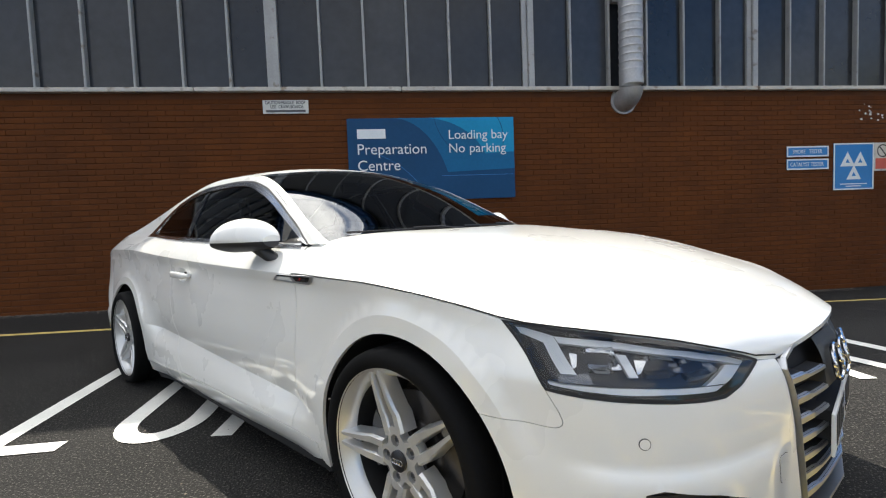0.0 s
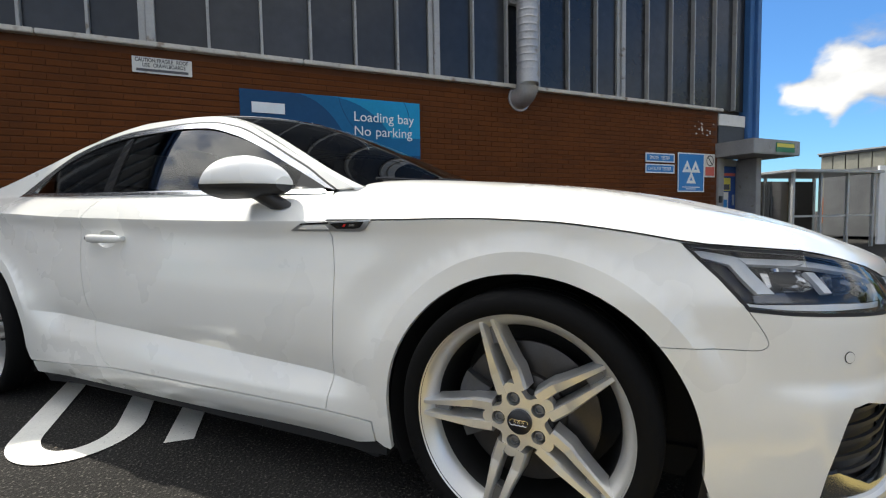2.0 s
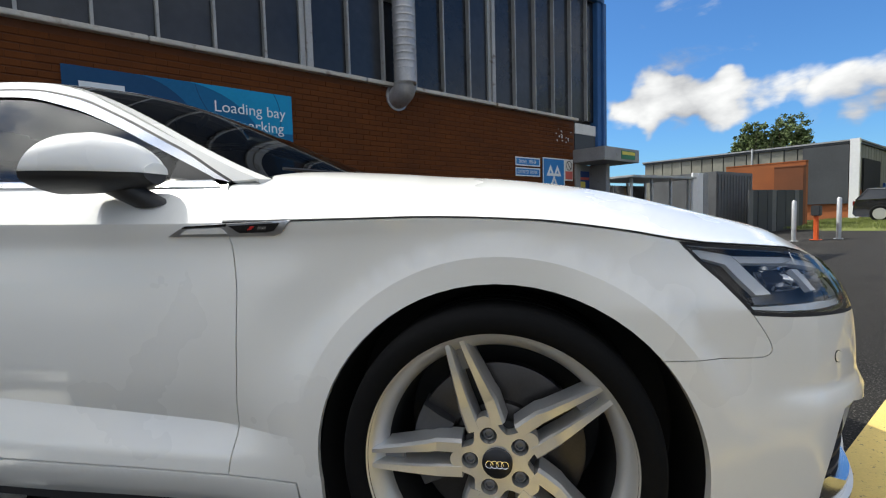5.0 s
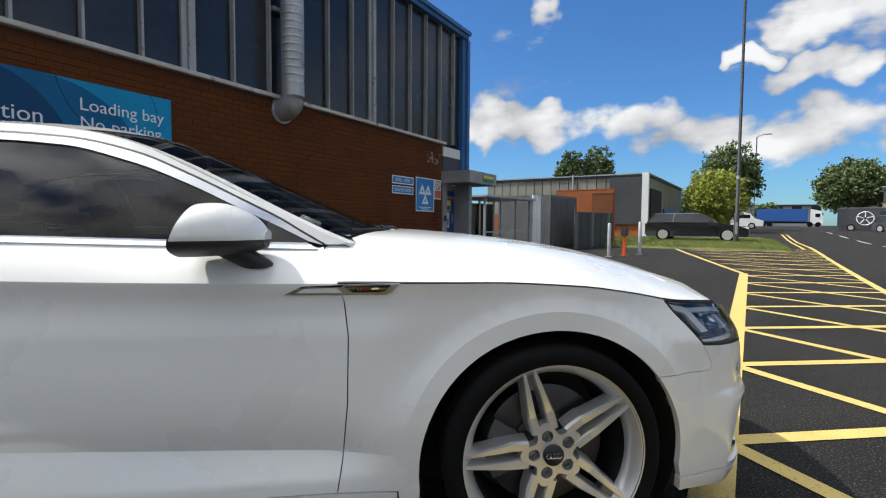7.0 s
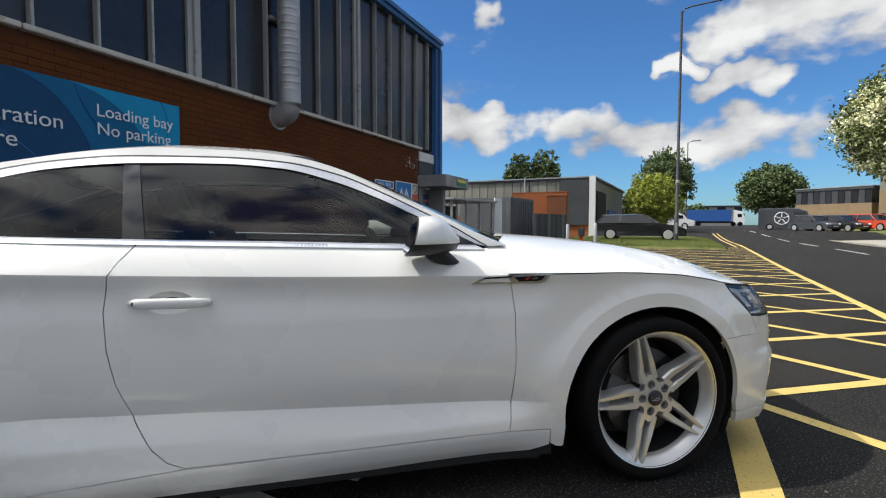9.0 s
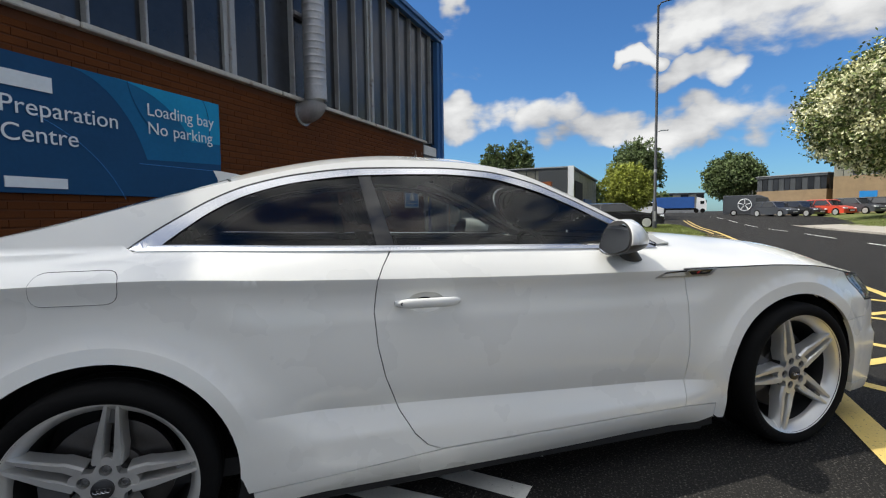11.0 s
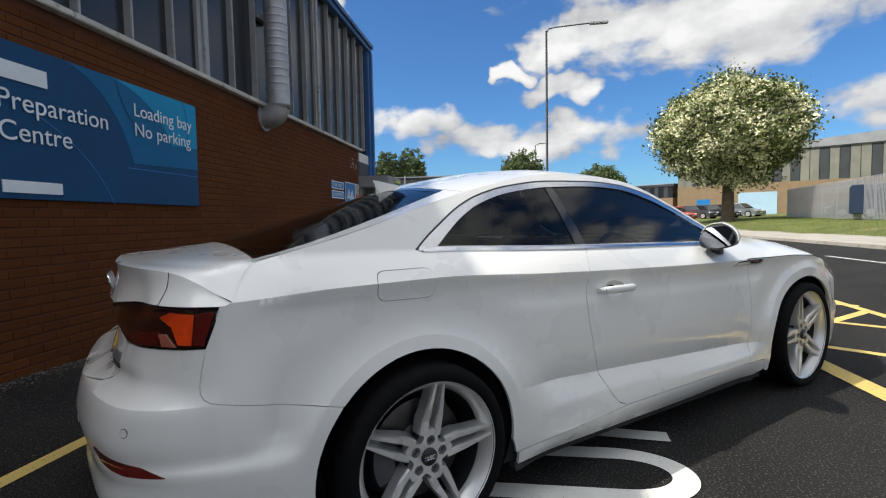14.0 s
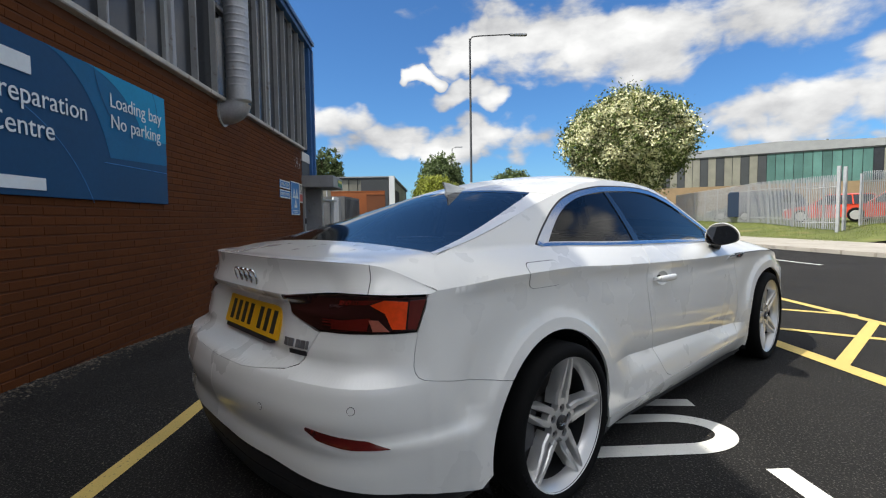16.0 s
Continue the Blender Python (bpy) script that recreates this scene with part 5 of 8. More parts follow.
    diff = [(-1.80, 0.200), (-1.95, 0.246), (-2.08, 0.281), (-2.3, 0.311), (-2.6, 0.331), (U_TAIL, 0.336), (U_TAIL, 0.19), (-2.3, 0.185), (-1.9, 0.18)]
    car_part("rear_diffuser", skin(diff, flank, mirror=side, out=-0.02, flange=0.03), CM["trim"])
    refl = rounded([(-2.13, 0.434), (-2.20, 0.462), (-2.40, 0.487), (-2.405, 0.478), (-2.36, 0.452), (-2.25, 0.436)], 0.008)
    car_part("rear_reflector", skin(refl, flank, mirror=side, out=0.002, flange=0.006, step=0.012), CM["red_lens"], label="dark red reflector in rear bumper")
    for u, z in ((-2.245, 0.552), (2.062, 0.545), (-2.62, 0.505)):
        ring = [(u + 0.0125 * math.cos(a), z + 0.0125 * math.sin(a)) for a in steps(0, 6.2832, 20)[:-1]]
        car_part("sensor_ring", skin(ring, flank, mirror=side, out=0.0012, flange=0.003, step=0.008), CM["trim"])
        ring = [(u + 0.011 * math.cos(a), z + 0.011 * math.sin(a)) for a in steps(0, 6.2832, 20)[:-1]]
        car_part("parking_sensor", skin(ring, flank, mirror=side, out=0.0020, flange=0.003, step=0.008), CM["paint"])
    # boot lid's outer field and tail lamp
    boot = [(-2.445, 0.748), (-2.475, 0.70), (-2.505, 0.655), (-2.521, 0.640), (-2.56, 0.626), (-2.78, 0.606), (U_TAIL, 0.600), (U_TAIL, 0.862), (-2.652, 0.858), (-2.647, 0.843), (-2.637, 0.826), (-2.602, 0.810), (-2.592, 0.794), (-2.53, 0.773)]
    car_part("boot_lid_panel", skin(boot, flank, gap=GAP, mirror=side), CM["paint"])
    lampo = [(-1.988, 0.872), (-2.2, 0.876), (-2.4, 0.873), (-2.55, 0.862), (-2.632, 0.854), (-2.645, 0.843), (-2.635, 0.828), (-2.60, 0.812), (-2.59, 0.796), (-2.53, 0.775), (-2.44, 0.754), (-2.2, 0.757), (-2.034, 0.766)]
    tl = car_part("tail_lamp", skin(rounded(lampo, 0.012), flank, gap=0.003, mirror=side, out=0.003, flange=0.02, step=0.02), CM["smoked"], label="smoked red wraparound tail lamp")
    band = [(-2.059, 0.857), (-2.138, 0.861), (-2.190, 0.845), (-2.135, 0.822), (-2.112, 0.774), (-2.070, 0.774)]
    part("red_band", skin(band, flank, mirror=side, out=0.0065, flange=0.004, step=0.012), CM["red_bright"], tl, smooth=16)
    part("side_lens", skin([(-2.004, 0.862), (-2.053, 0.860), (-2.064, 0.774), (-2.036, 0.772)], flank, mirror=side, out=0.0062, flange=0.003, step=0.012), CM["red_lens"], tl, smooth=16)
    part("upper_strip", skin([(-2.145, 0.863), (-2.36, 0.852), (-2.36, 0.838), (-2.20, 0.846)], flank, mirror=side, out=0.0062, flange=0.003, step=0.014), CM["red_lens"], tl, smooth=16)
    part("lower_lens", skin([(-2.38, 0.792), (-2.19, 0.806), (-2.205, 0.766), (-2.38, 0.766)], flank, mirror=side, out=0.0062, flange=0.003, step=0.014), CM["red_lens"], tl, smooth=16)
    part("reverse_lens", skin([(-2.197, 0.800), (-2.162, 0.800), (-2.122, 0.767), (-2.180, 0.765)], flank, mirror=side, out=0.0070, flange=0.004, step=0.012), CM["pale_lens"], tl, smooth=16)
    for z0 in (0.795, 0.786, 0.777):
        part("light_rib", skin([(-2.22, z0 - 0.0015), (-2.22, z0 + 0.0015), (-2.42, z0 + 0.001), (-2.42, z0 - 0.002)], flank, mirror=side, out=0.0075, flange=0.002, step=0.014), CM["red_lens"], tl)
    # side glass, black pillar, bright trim
    gp = [(x, gt(x)) for x in steps(-1.235, -0.575, 24)] + [(-0.535, 0.976)] + sample(lambda x: belt_z(x) + 0.004, -0.6, -1.2, 14)
    car_part("quarter_glass", skin(gp, glass_face, mirror=side, out=-0.006, flange=0.0), CM["privacy"])
    gp = [(x, gt(x)) for x in steps(-0.53, 0.662, 40)] + sample(lambda x: belt_z(x) + 0.004, 0.655, -0.475, 28)
    car_part("door_glass", skin(gp, glass_face, mirror=side, out=-0.006, flange=0.0), CM["glass"])
    bp = [(-0.578, gt(-0.578)), (-0.53, gt(-0.53)), (-0.475, belt_z(-0.475) + 0.004), (-0.54, belt_z(-0.54) + 0.004)]
    car_part("centre_pillar", skin(bp, flank, mirror=side, out=-0.002, flange=0.012), CM["gloss_black"])
    tri = [(0.545, gt(0.545)), (0.535, belt_z(0.535) + 0.004), (0.66, belt_z(0.66) + 0.004), (0.668, 0.952)]
    car_part("mirror_triangle", skin(tri, flank, mirror=side, out=0.0, flange=0.01), CM["gloss_black"])
    ct = [(x, chrome_top(x)) for x in steps(-1.312, 0.708, 110)] + [(x, gt(x) + 0.002) for x in steps(0.666, -1.232, 110)] + [(-1.238, 0.991), (-1.30, 0.990)]
    car_part("window_trim", skin(ct, flank, mirror=side, out=0.004, flange=0.012, step=0.03), CM["chrome"], label="satin aluminium window surround")
    seal_line = [(x, chrome_top(x) + 0.007) for x in steps(-1.312, 0.712, 110)] + [(x, chrome_top(x) - 0.001) for x in steps(0.708, -1.312, 110)]
    car_part("roof_seal", skin(seal_line, flank, mirror=side, out=0.0015, flange=0.004, step=0.03), CM["trim"], label="thin black roof seal")
    cb = sample(lambda x: belt_z(x) + 0.006, -1.305, 0.66, 60) + sample(lambda x: belt_z(x) - 0.011, 0.695, -1.29, 60)
    car_part("waist_trim", skin(cb, flank, mirror=side, out=0.0075, flange=0.010, step=0.012, creases=[belt_line]), CM["chrome"], label="satin aluminium strip under windows")
    # badge vent behind the wheel
    vent = [(0.612, 0.811), (0.660, 0.835), (0.93, 0.843), (0.905, 0.815), (0.885, 0.808)]
    vn = car_part("wing_vent", skin(vent, flank, mirror=side, out=0.004, flange=0.008, step=0.014), CM["satin"], label="side badge with bright edge")
    part("dark_field", skin([(0.775, 0.8335), (0.905, 0.8375), (0.888, 0.820), (0.868, 0.8165), (0.80, 0.8165)], flank, mirror=side, out=0.0055, flange=0.002, step=0.014), CM["gloss_black"], vn)
    part("dark_edge", skin([(0.652, 0.829), (0.664, 0.835), (0.772, 0.838), (0.768, 0.832)], flank, mirror=side, out=0.0055, flange=0.002, step=0.014), CM["gloss_black"], vn)
    part("pale_field", skin([(0.645, 0.816), (0.668, 0.8275), (0.755, 0.829), (0.77, 0.8155)], flank, mirror=side, out=0.0055, flange=0.002, step=0.014), CM["paint"], vn)
    part("red_mark", skin([(0.822, 0.823), (0.832, 0.831), (0.842, 0.831), (0.832, 0.823)], flank, mirror=side, out=0.007, flange=0.001, step=0.01), CM["badge_red"], vn)
    part("print_bar", skin([(0.848, 0.824), (0.852, 0.830), (0.873, 0.830), (0.869, 0.824)], flank, mirror=side, out=0.007, flange=0.001, step=0.01), CM["chrome"], vn)
    # fuel flap on the right-hand side
    if not side:
        ff = rounded([(-1.527, 0.938), (-1.312, 0.938), (-1.318, 0.842), (-1.531, 0.846)], 0.035)
        car_part("flap_gap", skin([(x, z) for x, z in inset(ff, -0.0016)], flank, out=0.0006, flange=0.0, creases=[char_line]), CM["under"])
        car_part("fuel_flap", skin(ff, flank, out=0.0024, flange=0.002, creases=[char_line]), CM["paint"])
    # tow-eye cover
    cover = rounded([(2.425, 0.455), (2.475, 0.452), (2.490, 0.385), (2.440, 0.388)], 0.010)
    car_part("cover_gap", skin(inset(cover, -0.0016), flank, mirror=side, out=0.0006, flange=0.0, step=0.012), CM["under"])
    car_part("towing_cover", skin(cover, flank, mirror=side, out=0.0016, flange=0.001, step=0.012), CM["paint"])
    # headlight
    hl = car_part("headlight", skin(headlight, flank, mirror=side, out=-0.045, flange=0.0), CM["lamp_dark"], label="clear headlight with bright light guides")
    sb = bmesh.new()
    sgn = -1 if side else 1
    oa, ob_, oc = [], [], []
    hp = resample(headlight, 0.015)
    hin = inset([(p.x, p.y) for p in hp], 0.007)
    if len(hin) == len(hp):
        for p, q in zip(hp, hin):
            a, b, c = flank(p.x, p.y, 0.0005), flank(q[0], q[1], -0.001), flank(q[0], q[1], -0.05)
            oa.append(sb.verts.new((a.x, sgn * a.y, a.z)))
            ob_.append(sb.verts.new((b.x, sgn * b.y, b.z)))
            oc.append(sb.verts.new((c.x, sgn * c.y, c.z)))
        for i in range(len(oa)):
            j = (i + 1) % len(oa)
            sb.faces.new((oa[i], oa[j], ob_[j], ob_[i]))
            sb.faces.new((ob_[i], ob_[j], oc[j], oc[i]))
    part("seal", sb, CM["under"], hl, smooth=40)
    part("lens", skin(headlight, flank, gap=0.006, mirror=side, out=0.0, flange=0.0), CM["lens"], hl, smooth=40).visible_shadow = False
    guides = [
        [(1.769, 0.762), (1.796, 0.761), (1.87, 0.747), (1.885, 0.733), (1.931, 0.673), (1.897, 0.673), (1.846, 0.732), (1.779, 0.750)],
        [(1.872, 0.7465), (2.031, 0.737), (2.231, 0.709), (2.347, 0.685), (2.400, 0.667), (2.384, 0.662), (2.316, 0.680), (2.19, 0.704), (2.024, 0.725), (1.888, 0.733)],
        [(2.398, 0.665), (2.312, 0.636), (2.236, 0.642), (2.327, 0.671), (2.382, 0.661)],
        [(1.862, 0.655), (1.893, 0.651), (2.056, 0.650), (2.236, 0.640), (2.310, 0.634), (2.262, 0.627), (2.119, 0.635), (1.985, 0.637), (1.888, 0.640), (1.868, 0.645)],
        [(2.018, 0.715), (2.042, 0.713), (2.065, 0.671), (2.043, 0.672), (2.026, 0.703)],
    ]
    for u0, u1, z0, z1 in ((1.941, 2.012, 0.683, 0.716), (2.075, 2.175, 0.672, 0.700), (2.185, 2.285, 0.660, 0.688)):
        bowl = rounded([(u0, z1), (u1, z1 - 0.004), (u1 + 0.022, z0), (u0 + 0.012, z0)], 0.008)
        rf = part("reflector", skin(bowl, lambda u, z, out=0.0, u0=u0, u1=u1, z0=z0, z1=z1: flank(u, z, -0.030 - 0.03 * max(0.0, 1 - ((2 * u - u0 - u1) / (u1 - u0 + 0.03)) ** 2 - ((2 * z - z0 - z1) / (z1 - z0)) ** 2)), mirror=side, flange=0.01, step=0.008), CM["lamp_bowl" if u0 < 2.0 else "lamp_smoke"], hl, smooth=40)
    for tick in ([(2.060, 0.703), (2.093, 0.701), (2.072, 0.678), (2.064, 0.676)], [(1.913, 0.714), (1.930, 0.712), (1.930, 0.688), (1.922, 0.683)]):
        part("chrome_tick", skin(tick, flank, mirror=side, out=-0.024, flange=0.010, step=0.008), CM["chrome"], hl)
    part("inner_step", skin([(1.889, 0.668), (1.953, 0.675), (1.965, 0.653), (1.893, 0.654)], flank, mirror=side, out=-0.028, flange=0.010, step=0.014), CM["lamp_smoke"], hl)
    for g in guides:
        part("light_guide", skin(g, flank, mirror=side, out=-0.022, flange=0.012, step=0.012), CM["drl"], hl, smooth=40)
    # the dark structure behind the panels
    shell = [(0.70, 0.92), (0.76, 0.80)] + sample(lambda x: char_z(x) - 0.0005, 0.78, 1.76, 30) + [(1.88, 0.776), (2.0, 0.765), (2.2, 0.728), (2.36, 0.690), (2.48, 0.655), (2.50, 0.5), (2.56, 0.30), (2.60, 0.22), (U_NOSE, 0.21), (U_NOSE, 0.17), (1.80, 0.19)] + arch_arc(AXLE_F, -20, 200, 0.004) + [(0.95, 0.17), (-0.95, 0.17)] + arch_arc(AXLE_R, -20, 200, 0.004) + [(-1.80, 0.2), (U_TAIL, 0.2), (U_TAIL, 0.80), (-2.1, 0.85), (-1.9, 0.95), (-1.25, 0.95), (-0.5, 0.935)]
    car_part("inner_structure", skin(shell, flank, mirror=side, out=-0.020, flange=0.0, step=0.05, holes=[inset(headlight, -0.006), inset(vent_hole, -0.01)]), CM["under"])
    skirt = [(-0.97, 0.160), (-0.6, 0.158), (0.1, 0.153), (0.85, 0.161), (0.93, 0.16), (0.90, 0.105), (-0.94, 0.105)]
    car_part("sill_skirt", skin(skirt, flank, mirror=side, out=-0.018, flange=0.04), CM["trim"])


# ---- top surfaces ----
HOOD_EDGE = [flank(u, char_z(plan(u)[0]) if u < 1.742 else z) for u, z in sample(char_z, 0.757, 1.738, 30) + [(1.80, 0.7765), (1.88, 0.770), (2.0, 0.759), (2.1, 0.748), (2.2, 0.733), (2.3, 0.712), (2.38, 0.692), (2.420, 0.680), (2.495, 0.671)]]


def hood_surface(a, v, out=0.0):
    """a from the screen (0) to the nose (1), v across."""
    k = a * (len(HOOD_EDGE) - 1)
    i = min(int(k), len(HOOD_EDGE) - 2)
    e = HOOD_EDGE[i].lerp(HOOD_EDGE[i + 1], k - i)
    xc = 0.97 + (2.290 - 0.97) * (e.x - HOOD_EDGE[0].x) / (HOOD_EDGE[-1].x - HOOD_EDGE[0].x)
    av = abs(v)
    x = xc + (e.x - xc) * min(1.0, av / (0.84 + 0.16 * smooth01(e.x, 0.9, 1.5))) ** 2.2
    p = 4.4 + 3.2 * (1 - smooth01(e.x, 0.76, 1.15)) - 2.2 * smooth01(x, 1.3, 2.05)
    zc = hood_z(xc)
    z = e.z + (zc - e.z) * (1 - av ** p)
    ridge = 0.007 * smooth01(av, 0.50, 0.66) * (1 - smooth01(av, 0.66, 0.9)) * smooth01(x, 1.0, 1.4) * (1 - smooth01(x, 2.0, 2.2))
    if a < 0.12:
        x -= 0.050 * min(1.0, max(0.0, (z - 0.842) / 0.10)) * smooth01(av, 0.80, 0.87) * (1 - a / 0.12)
    return Vector((x, v * abs(e.y), z + ridge + out))


def sheet(surface, a0, a1, v0, v1, na, nv, flange=0.0):
    bm = bmesh.new()
    rows = [[bm.verts.new(surface(a, v)) for v in steps(v0, v1, nv)] for a in steps(a0, a1, na)]
    for r0, r1 in zip(rows, rows[1:]):
        for i in range(nv):
            bm.faces.new((r0[i], r0[i + 1], r1[i + 1], r1[i]))
    if flange:
        border = [e for e in bm.edges if len(e.link_faces) == 1]
        r = bmesh.ops.extrude_edge_only(bm, edges=border)
        for v in r["geom"]:
            if isinstance(v, bmesh.types.BMVert):
                v.co.z -= flange
                v.co.y *= 0.995
    return bm


def hood_skin(a, v):
    return hood_surface(a, v * 0.9945)


for s in (-1, 1):
    gap_line = [Vector((p.x, s * (abs(p.y) * 0.9972), p.z + 0.0006)) for p in HOOD_EDGE]
    car_part("bonnet_gap", tube(bmesh.new(), gap_line, 0.0021, 6), CM["under"])
car_part("bonnet", sheet(hood_skin, 0.0, 0.997, -1, 1, 70, 64, 0.012), CM["paint"], smooth=25)


def rail(x):
    return flank(x, rail_z(x))


def top_surface(a_ctr, a_side, p=2.4, q=2.0):
    """A sheet spanned between the roof rails: its row a runs from the middle's x to the side's x."""
    def at(a, v, out=0.0):
        xc, xs = a_ctr[0] + (a_ctr[1] - a_ctr[0]) * a, a_side[0] + (a_side[1] - a_side[0]) * a
        e = rail(xs)
        av = abs(v)
        x = xc + (xs - xc) * av ** q
        return Vector((x, v * abs(e.y), e.z + (roof_z(xc) - e.z) * (1 - av ** p) + out))
    return at


car_part("roof", sheet(top_surface((0.075, -1.07), (-0.06, -1.02)), 0, 1, -1, 1, 40, 36, 0.01), CM["paint"], smooth=25)
ws = even(top_surface((0.985, 0.08), (0.785, -0.055), 2.0, 2.0))
car_part("windscreen", sheet(lambda a, v: ws(a, v * 0.955), 0.0, 0.99, -1, 1, 30, 30), CM["screen"], smooth=25)
for v0, v1 in ((-1, -0.952), (0.952, 1)):
    car_part("screen_pillar", sheet(ws, 0.0, 1, v0, v1, 30, 2, 0.01), CM["paint"], smooth=25)
car_part("screen_band", sheet(lambda a, v: ws(a, v * 0.953, 0.0015), 0.955, 0.992, -1, 1, 2, 30), CM["gloss_black"], smooth=25)
bl = even(top_surface((-1.075, -1.872), (-1.03, -1.875), 2.2))
screen_edge = lambda a: 0.80 + 0.165 * a ** 0.7
car_part("rear_screen", sheet(lambda a, v: bl(a, v * screen_edge(a)), 0.012, 0.992, -1, 1, 30, 30), CM["privacy"], smooth=25)
car_part("rear_screen_band", sheet(lambda a, v: bl(a, v * screen_edge(a), 0.0015), 0.004, 0.045, -1, 1, 2, 30), CM["gloss_black"], smooth=25)
for s in (-1, 1):
    car_part("rear_pillar_return", sheet(lambda a, v: bl(a, s * (1 - (1 - screen_edge(a) + 0.002) * v)), 0.0, 1, 0, 1, 30, 8, 0.006), CM["paint"], smooth=25)

deck_edge = spline((-1.955, 0.884), (-1.945, 0.929), (-1.925, 0.964), (-1.90, 0.984), (-1.88, 0.992))
DECK = [flank(u, deck_edge(u)) for u in steps(-1.88, -1.955, 16)]


def deck_surface(a, v, out=0.0):
    k = a * (len(DECK) - 1)
    i = min(int(k), len(DECK) - 2)
    e = DECK[i].lerp(DECK[i + 1], k - i)
    xc = -1.866 + (-2.240 + 1.866) * a
    av = abs(v)
    x = xc + (e.x - xc) * av ** 3.2
    lipup = 0.012 * smooth01(a, 0.72, 1.0)
    # the shoulder's slope runs on from the quarter and eases into the flat of the lid
    w = max(0.0, 1 - av) * abs(e.y)
    rise = roof_z(xc) - e.z
    slope = e.z + 0.73 * w
    z = (roof_z(xc) + slope - math.hypot(roof_z(xc) - slope, 0.45 * rise)) / 2 + 0.048 * rise * max(0.0, 1 - w / 0.1)
    by_glass = e.z + rise * (1 - av ** 2.2)
    z = by_glass + (z - by_glass) * smooth01(a, 0.0, 0.6)
    return Vector((x, v * abs(e.y), z + lipup * (1 - av ** 4) + out))


car_part("boot_lid", sheet(deck_surface, 0.0, 1.0, -1.006, 1.006, 26, 50, 0.0), CM["paint"], smooth=25)


spoiler_foot = spline((-3.1, 0.8605), (-2.68, 0.8585), (-2.66, 0.857), (-2.632, 0.856), (-2.55, 0.8635), (-2.40, 0.875), (-2.2, 0.878), (-1.98, 0.876), (-1.90, 0.874))


def spoiler_face(a, v):
    e = deck_surface(1.0, v)
    u = -1.958 - (1 - abs(v)) * (-1.958 - U_TAIL)
    foot_z = spoiler_foot(u)
    low = flank(u, foot_z)
    y = -abs(low.y) if v < 0 else abs(low.y)
    x = e.x + (low.x - e.x) * a
    return Vector((x + 0.010 * math.sin(a * 3.14), e.y + (y - e.y) * a, e.z + (foot_z - e.z) * a))


car_part("boot_spoiler", sheet(spoiler_face, 0.0, 1.0, -1, 1, 8, 120, 0.0), CM["paint"], smooth=25)
for s in (-1, 1):
    seam = [spoiler_face(a, s * (0.81 - 0.035 * a)) + Vector((-0.0003, 0, 0)) for a in steps(0.0, 1.0, 7)]
    car_part("boot_seam", tube(bmesh.new(), seam, 0.0013, 6), CM["under"])

# shark-fin aerial
bm = bmesh.new()
fin = [(-0.98, 1.276), (-1.04, 1.286), (-1.12, 1.302), (-1.158, 1.306), (-1.142, 1.268), (-1.13, 1.232)]
prism(bm, fin, -0.006, 0.006)
box(bm, -1.14, -0.97, -0.016, 0.016, 1.225, 1.262, bevel=0.008)
car_part("roof_aerial", bm, CM["paint"])

# cowl and wipers under the screen
car_part("cowl", sheet(lambda a, v: Vector((0.90 + 0.10 * a - 0.20 * v * v, v * 0.70, 0.940 - 0.01 * a - 0.005 * v * v)), 0, 1, -1, 1, 4, 24), CM["trim"])
for y0, y1 in ((-0.05, -0.62), (0.52, -0.02)):
    pts = [ws(0.055 + 0.02 * k, (y0 + (y1 - y0) * k) / 0.745, 0.010) for k in steps(0, 1, 8)]
    wp = car_part("wiper", tube(bmesh.new(), pts, 0.0045, 6), CM["trim"])
    part("wiper_arm", tube(bmesh.new(), [pts[0] + Vector((0.05, 0.02, -0.02)), pts[2] + Vector((0.012, 0, 0.008)), pts[4] + Vector((0, 0, 0.006))], 0.005, 6), CM["trim"], wp)

# radiator grille
gz = [(0.0, 0.700), (0.20, 0.696), (0.34, 0.682), (0.398, 0.664), (0.416, 0.640), (0.403, 0.56), (0.383, 0.45), (0.343, 0.30), (0.308, 0.242), (0.0, 0.232)]


def nose_x(y, z):
    pts = NOSE[0]
    ay = abs(y)
    i = next((j for j in range(len(pts) - 1) if pts[j + 1][1] <= ay), len(pts) - 2)
    k = (ay - pts[i][1]) / (pts[i + 1][1] - pts[i][1])
    return pts[i][0] + k * (pts[i + 1][0] - pts[i][0]) - nose_in(z)


def nose(y, z, out=0.0):
    return Vector((nose_x(y, z) + out, y, z))


half = [(y, z) for y, z in gz]
full = half + [(-y, z) for y, z in half[::-1][1:-1]]
grille = car_part("grille", skin(full, nose, out=-0.045, flange=0.0, step=0.05), CM["under"], label="hexagonal grille with grey slats and bright frame")
sb = bmesh.new()
rp = [(p.x, p.y) for p in resample(full, 0.03)]
ri = inset(rp, 0.0065)
loops = []
for pts, o in ((rp, 0.0), (rp, 0.010), (ri, 0.008), (ri, -0.03)):
    loops.append([sb.verts.new(nose(y, z, o)) for y, z in pts])
for l0, l1 in zip(loops, loops[1:]):
    for i in range(len(l0)):
        j = (i + 1) % len(l0)
        sb.faces.new((l0[i], l0[j], l1[j], l1[i]))
part("grille_frame", sb, CM["satin"], grille, smooth=30)
width_at = spline(*[(z, y) for y, z in half[1:-1][::-1]])
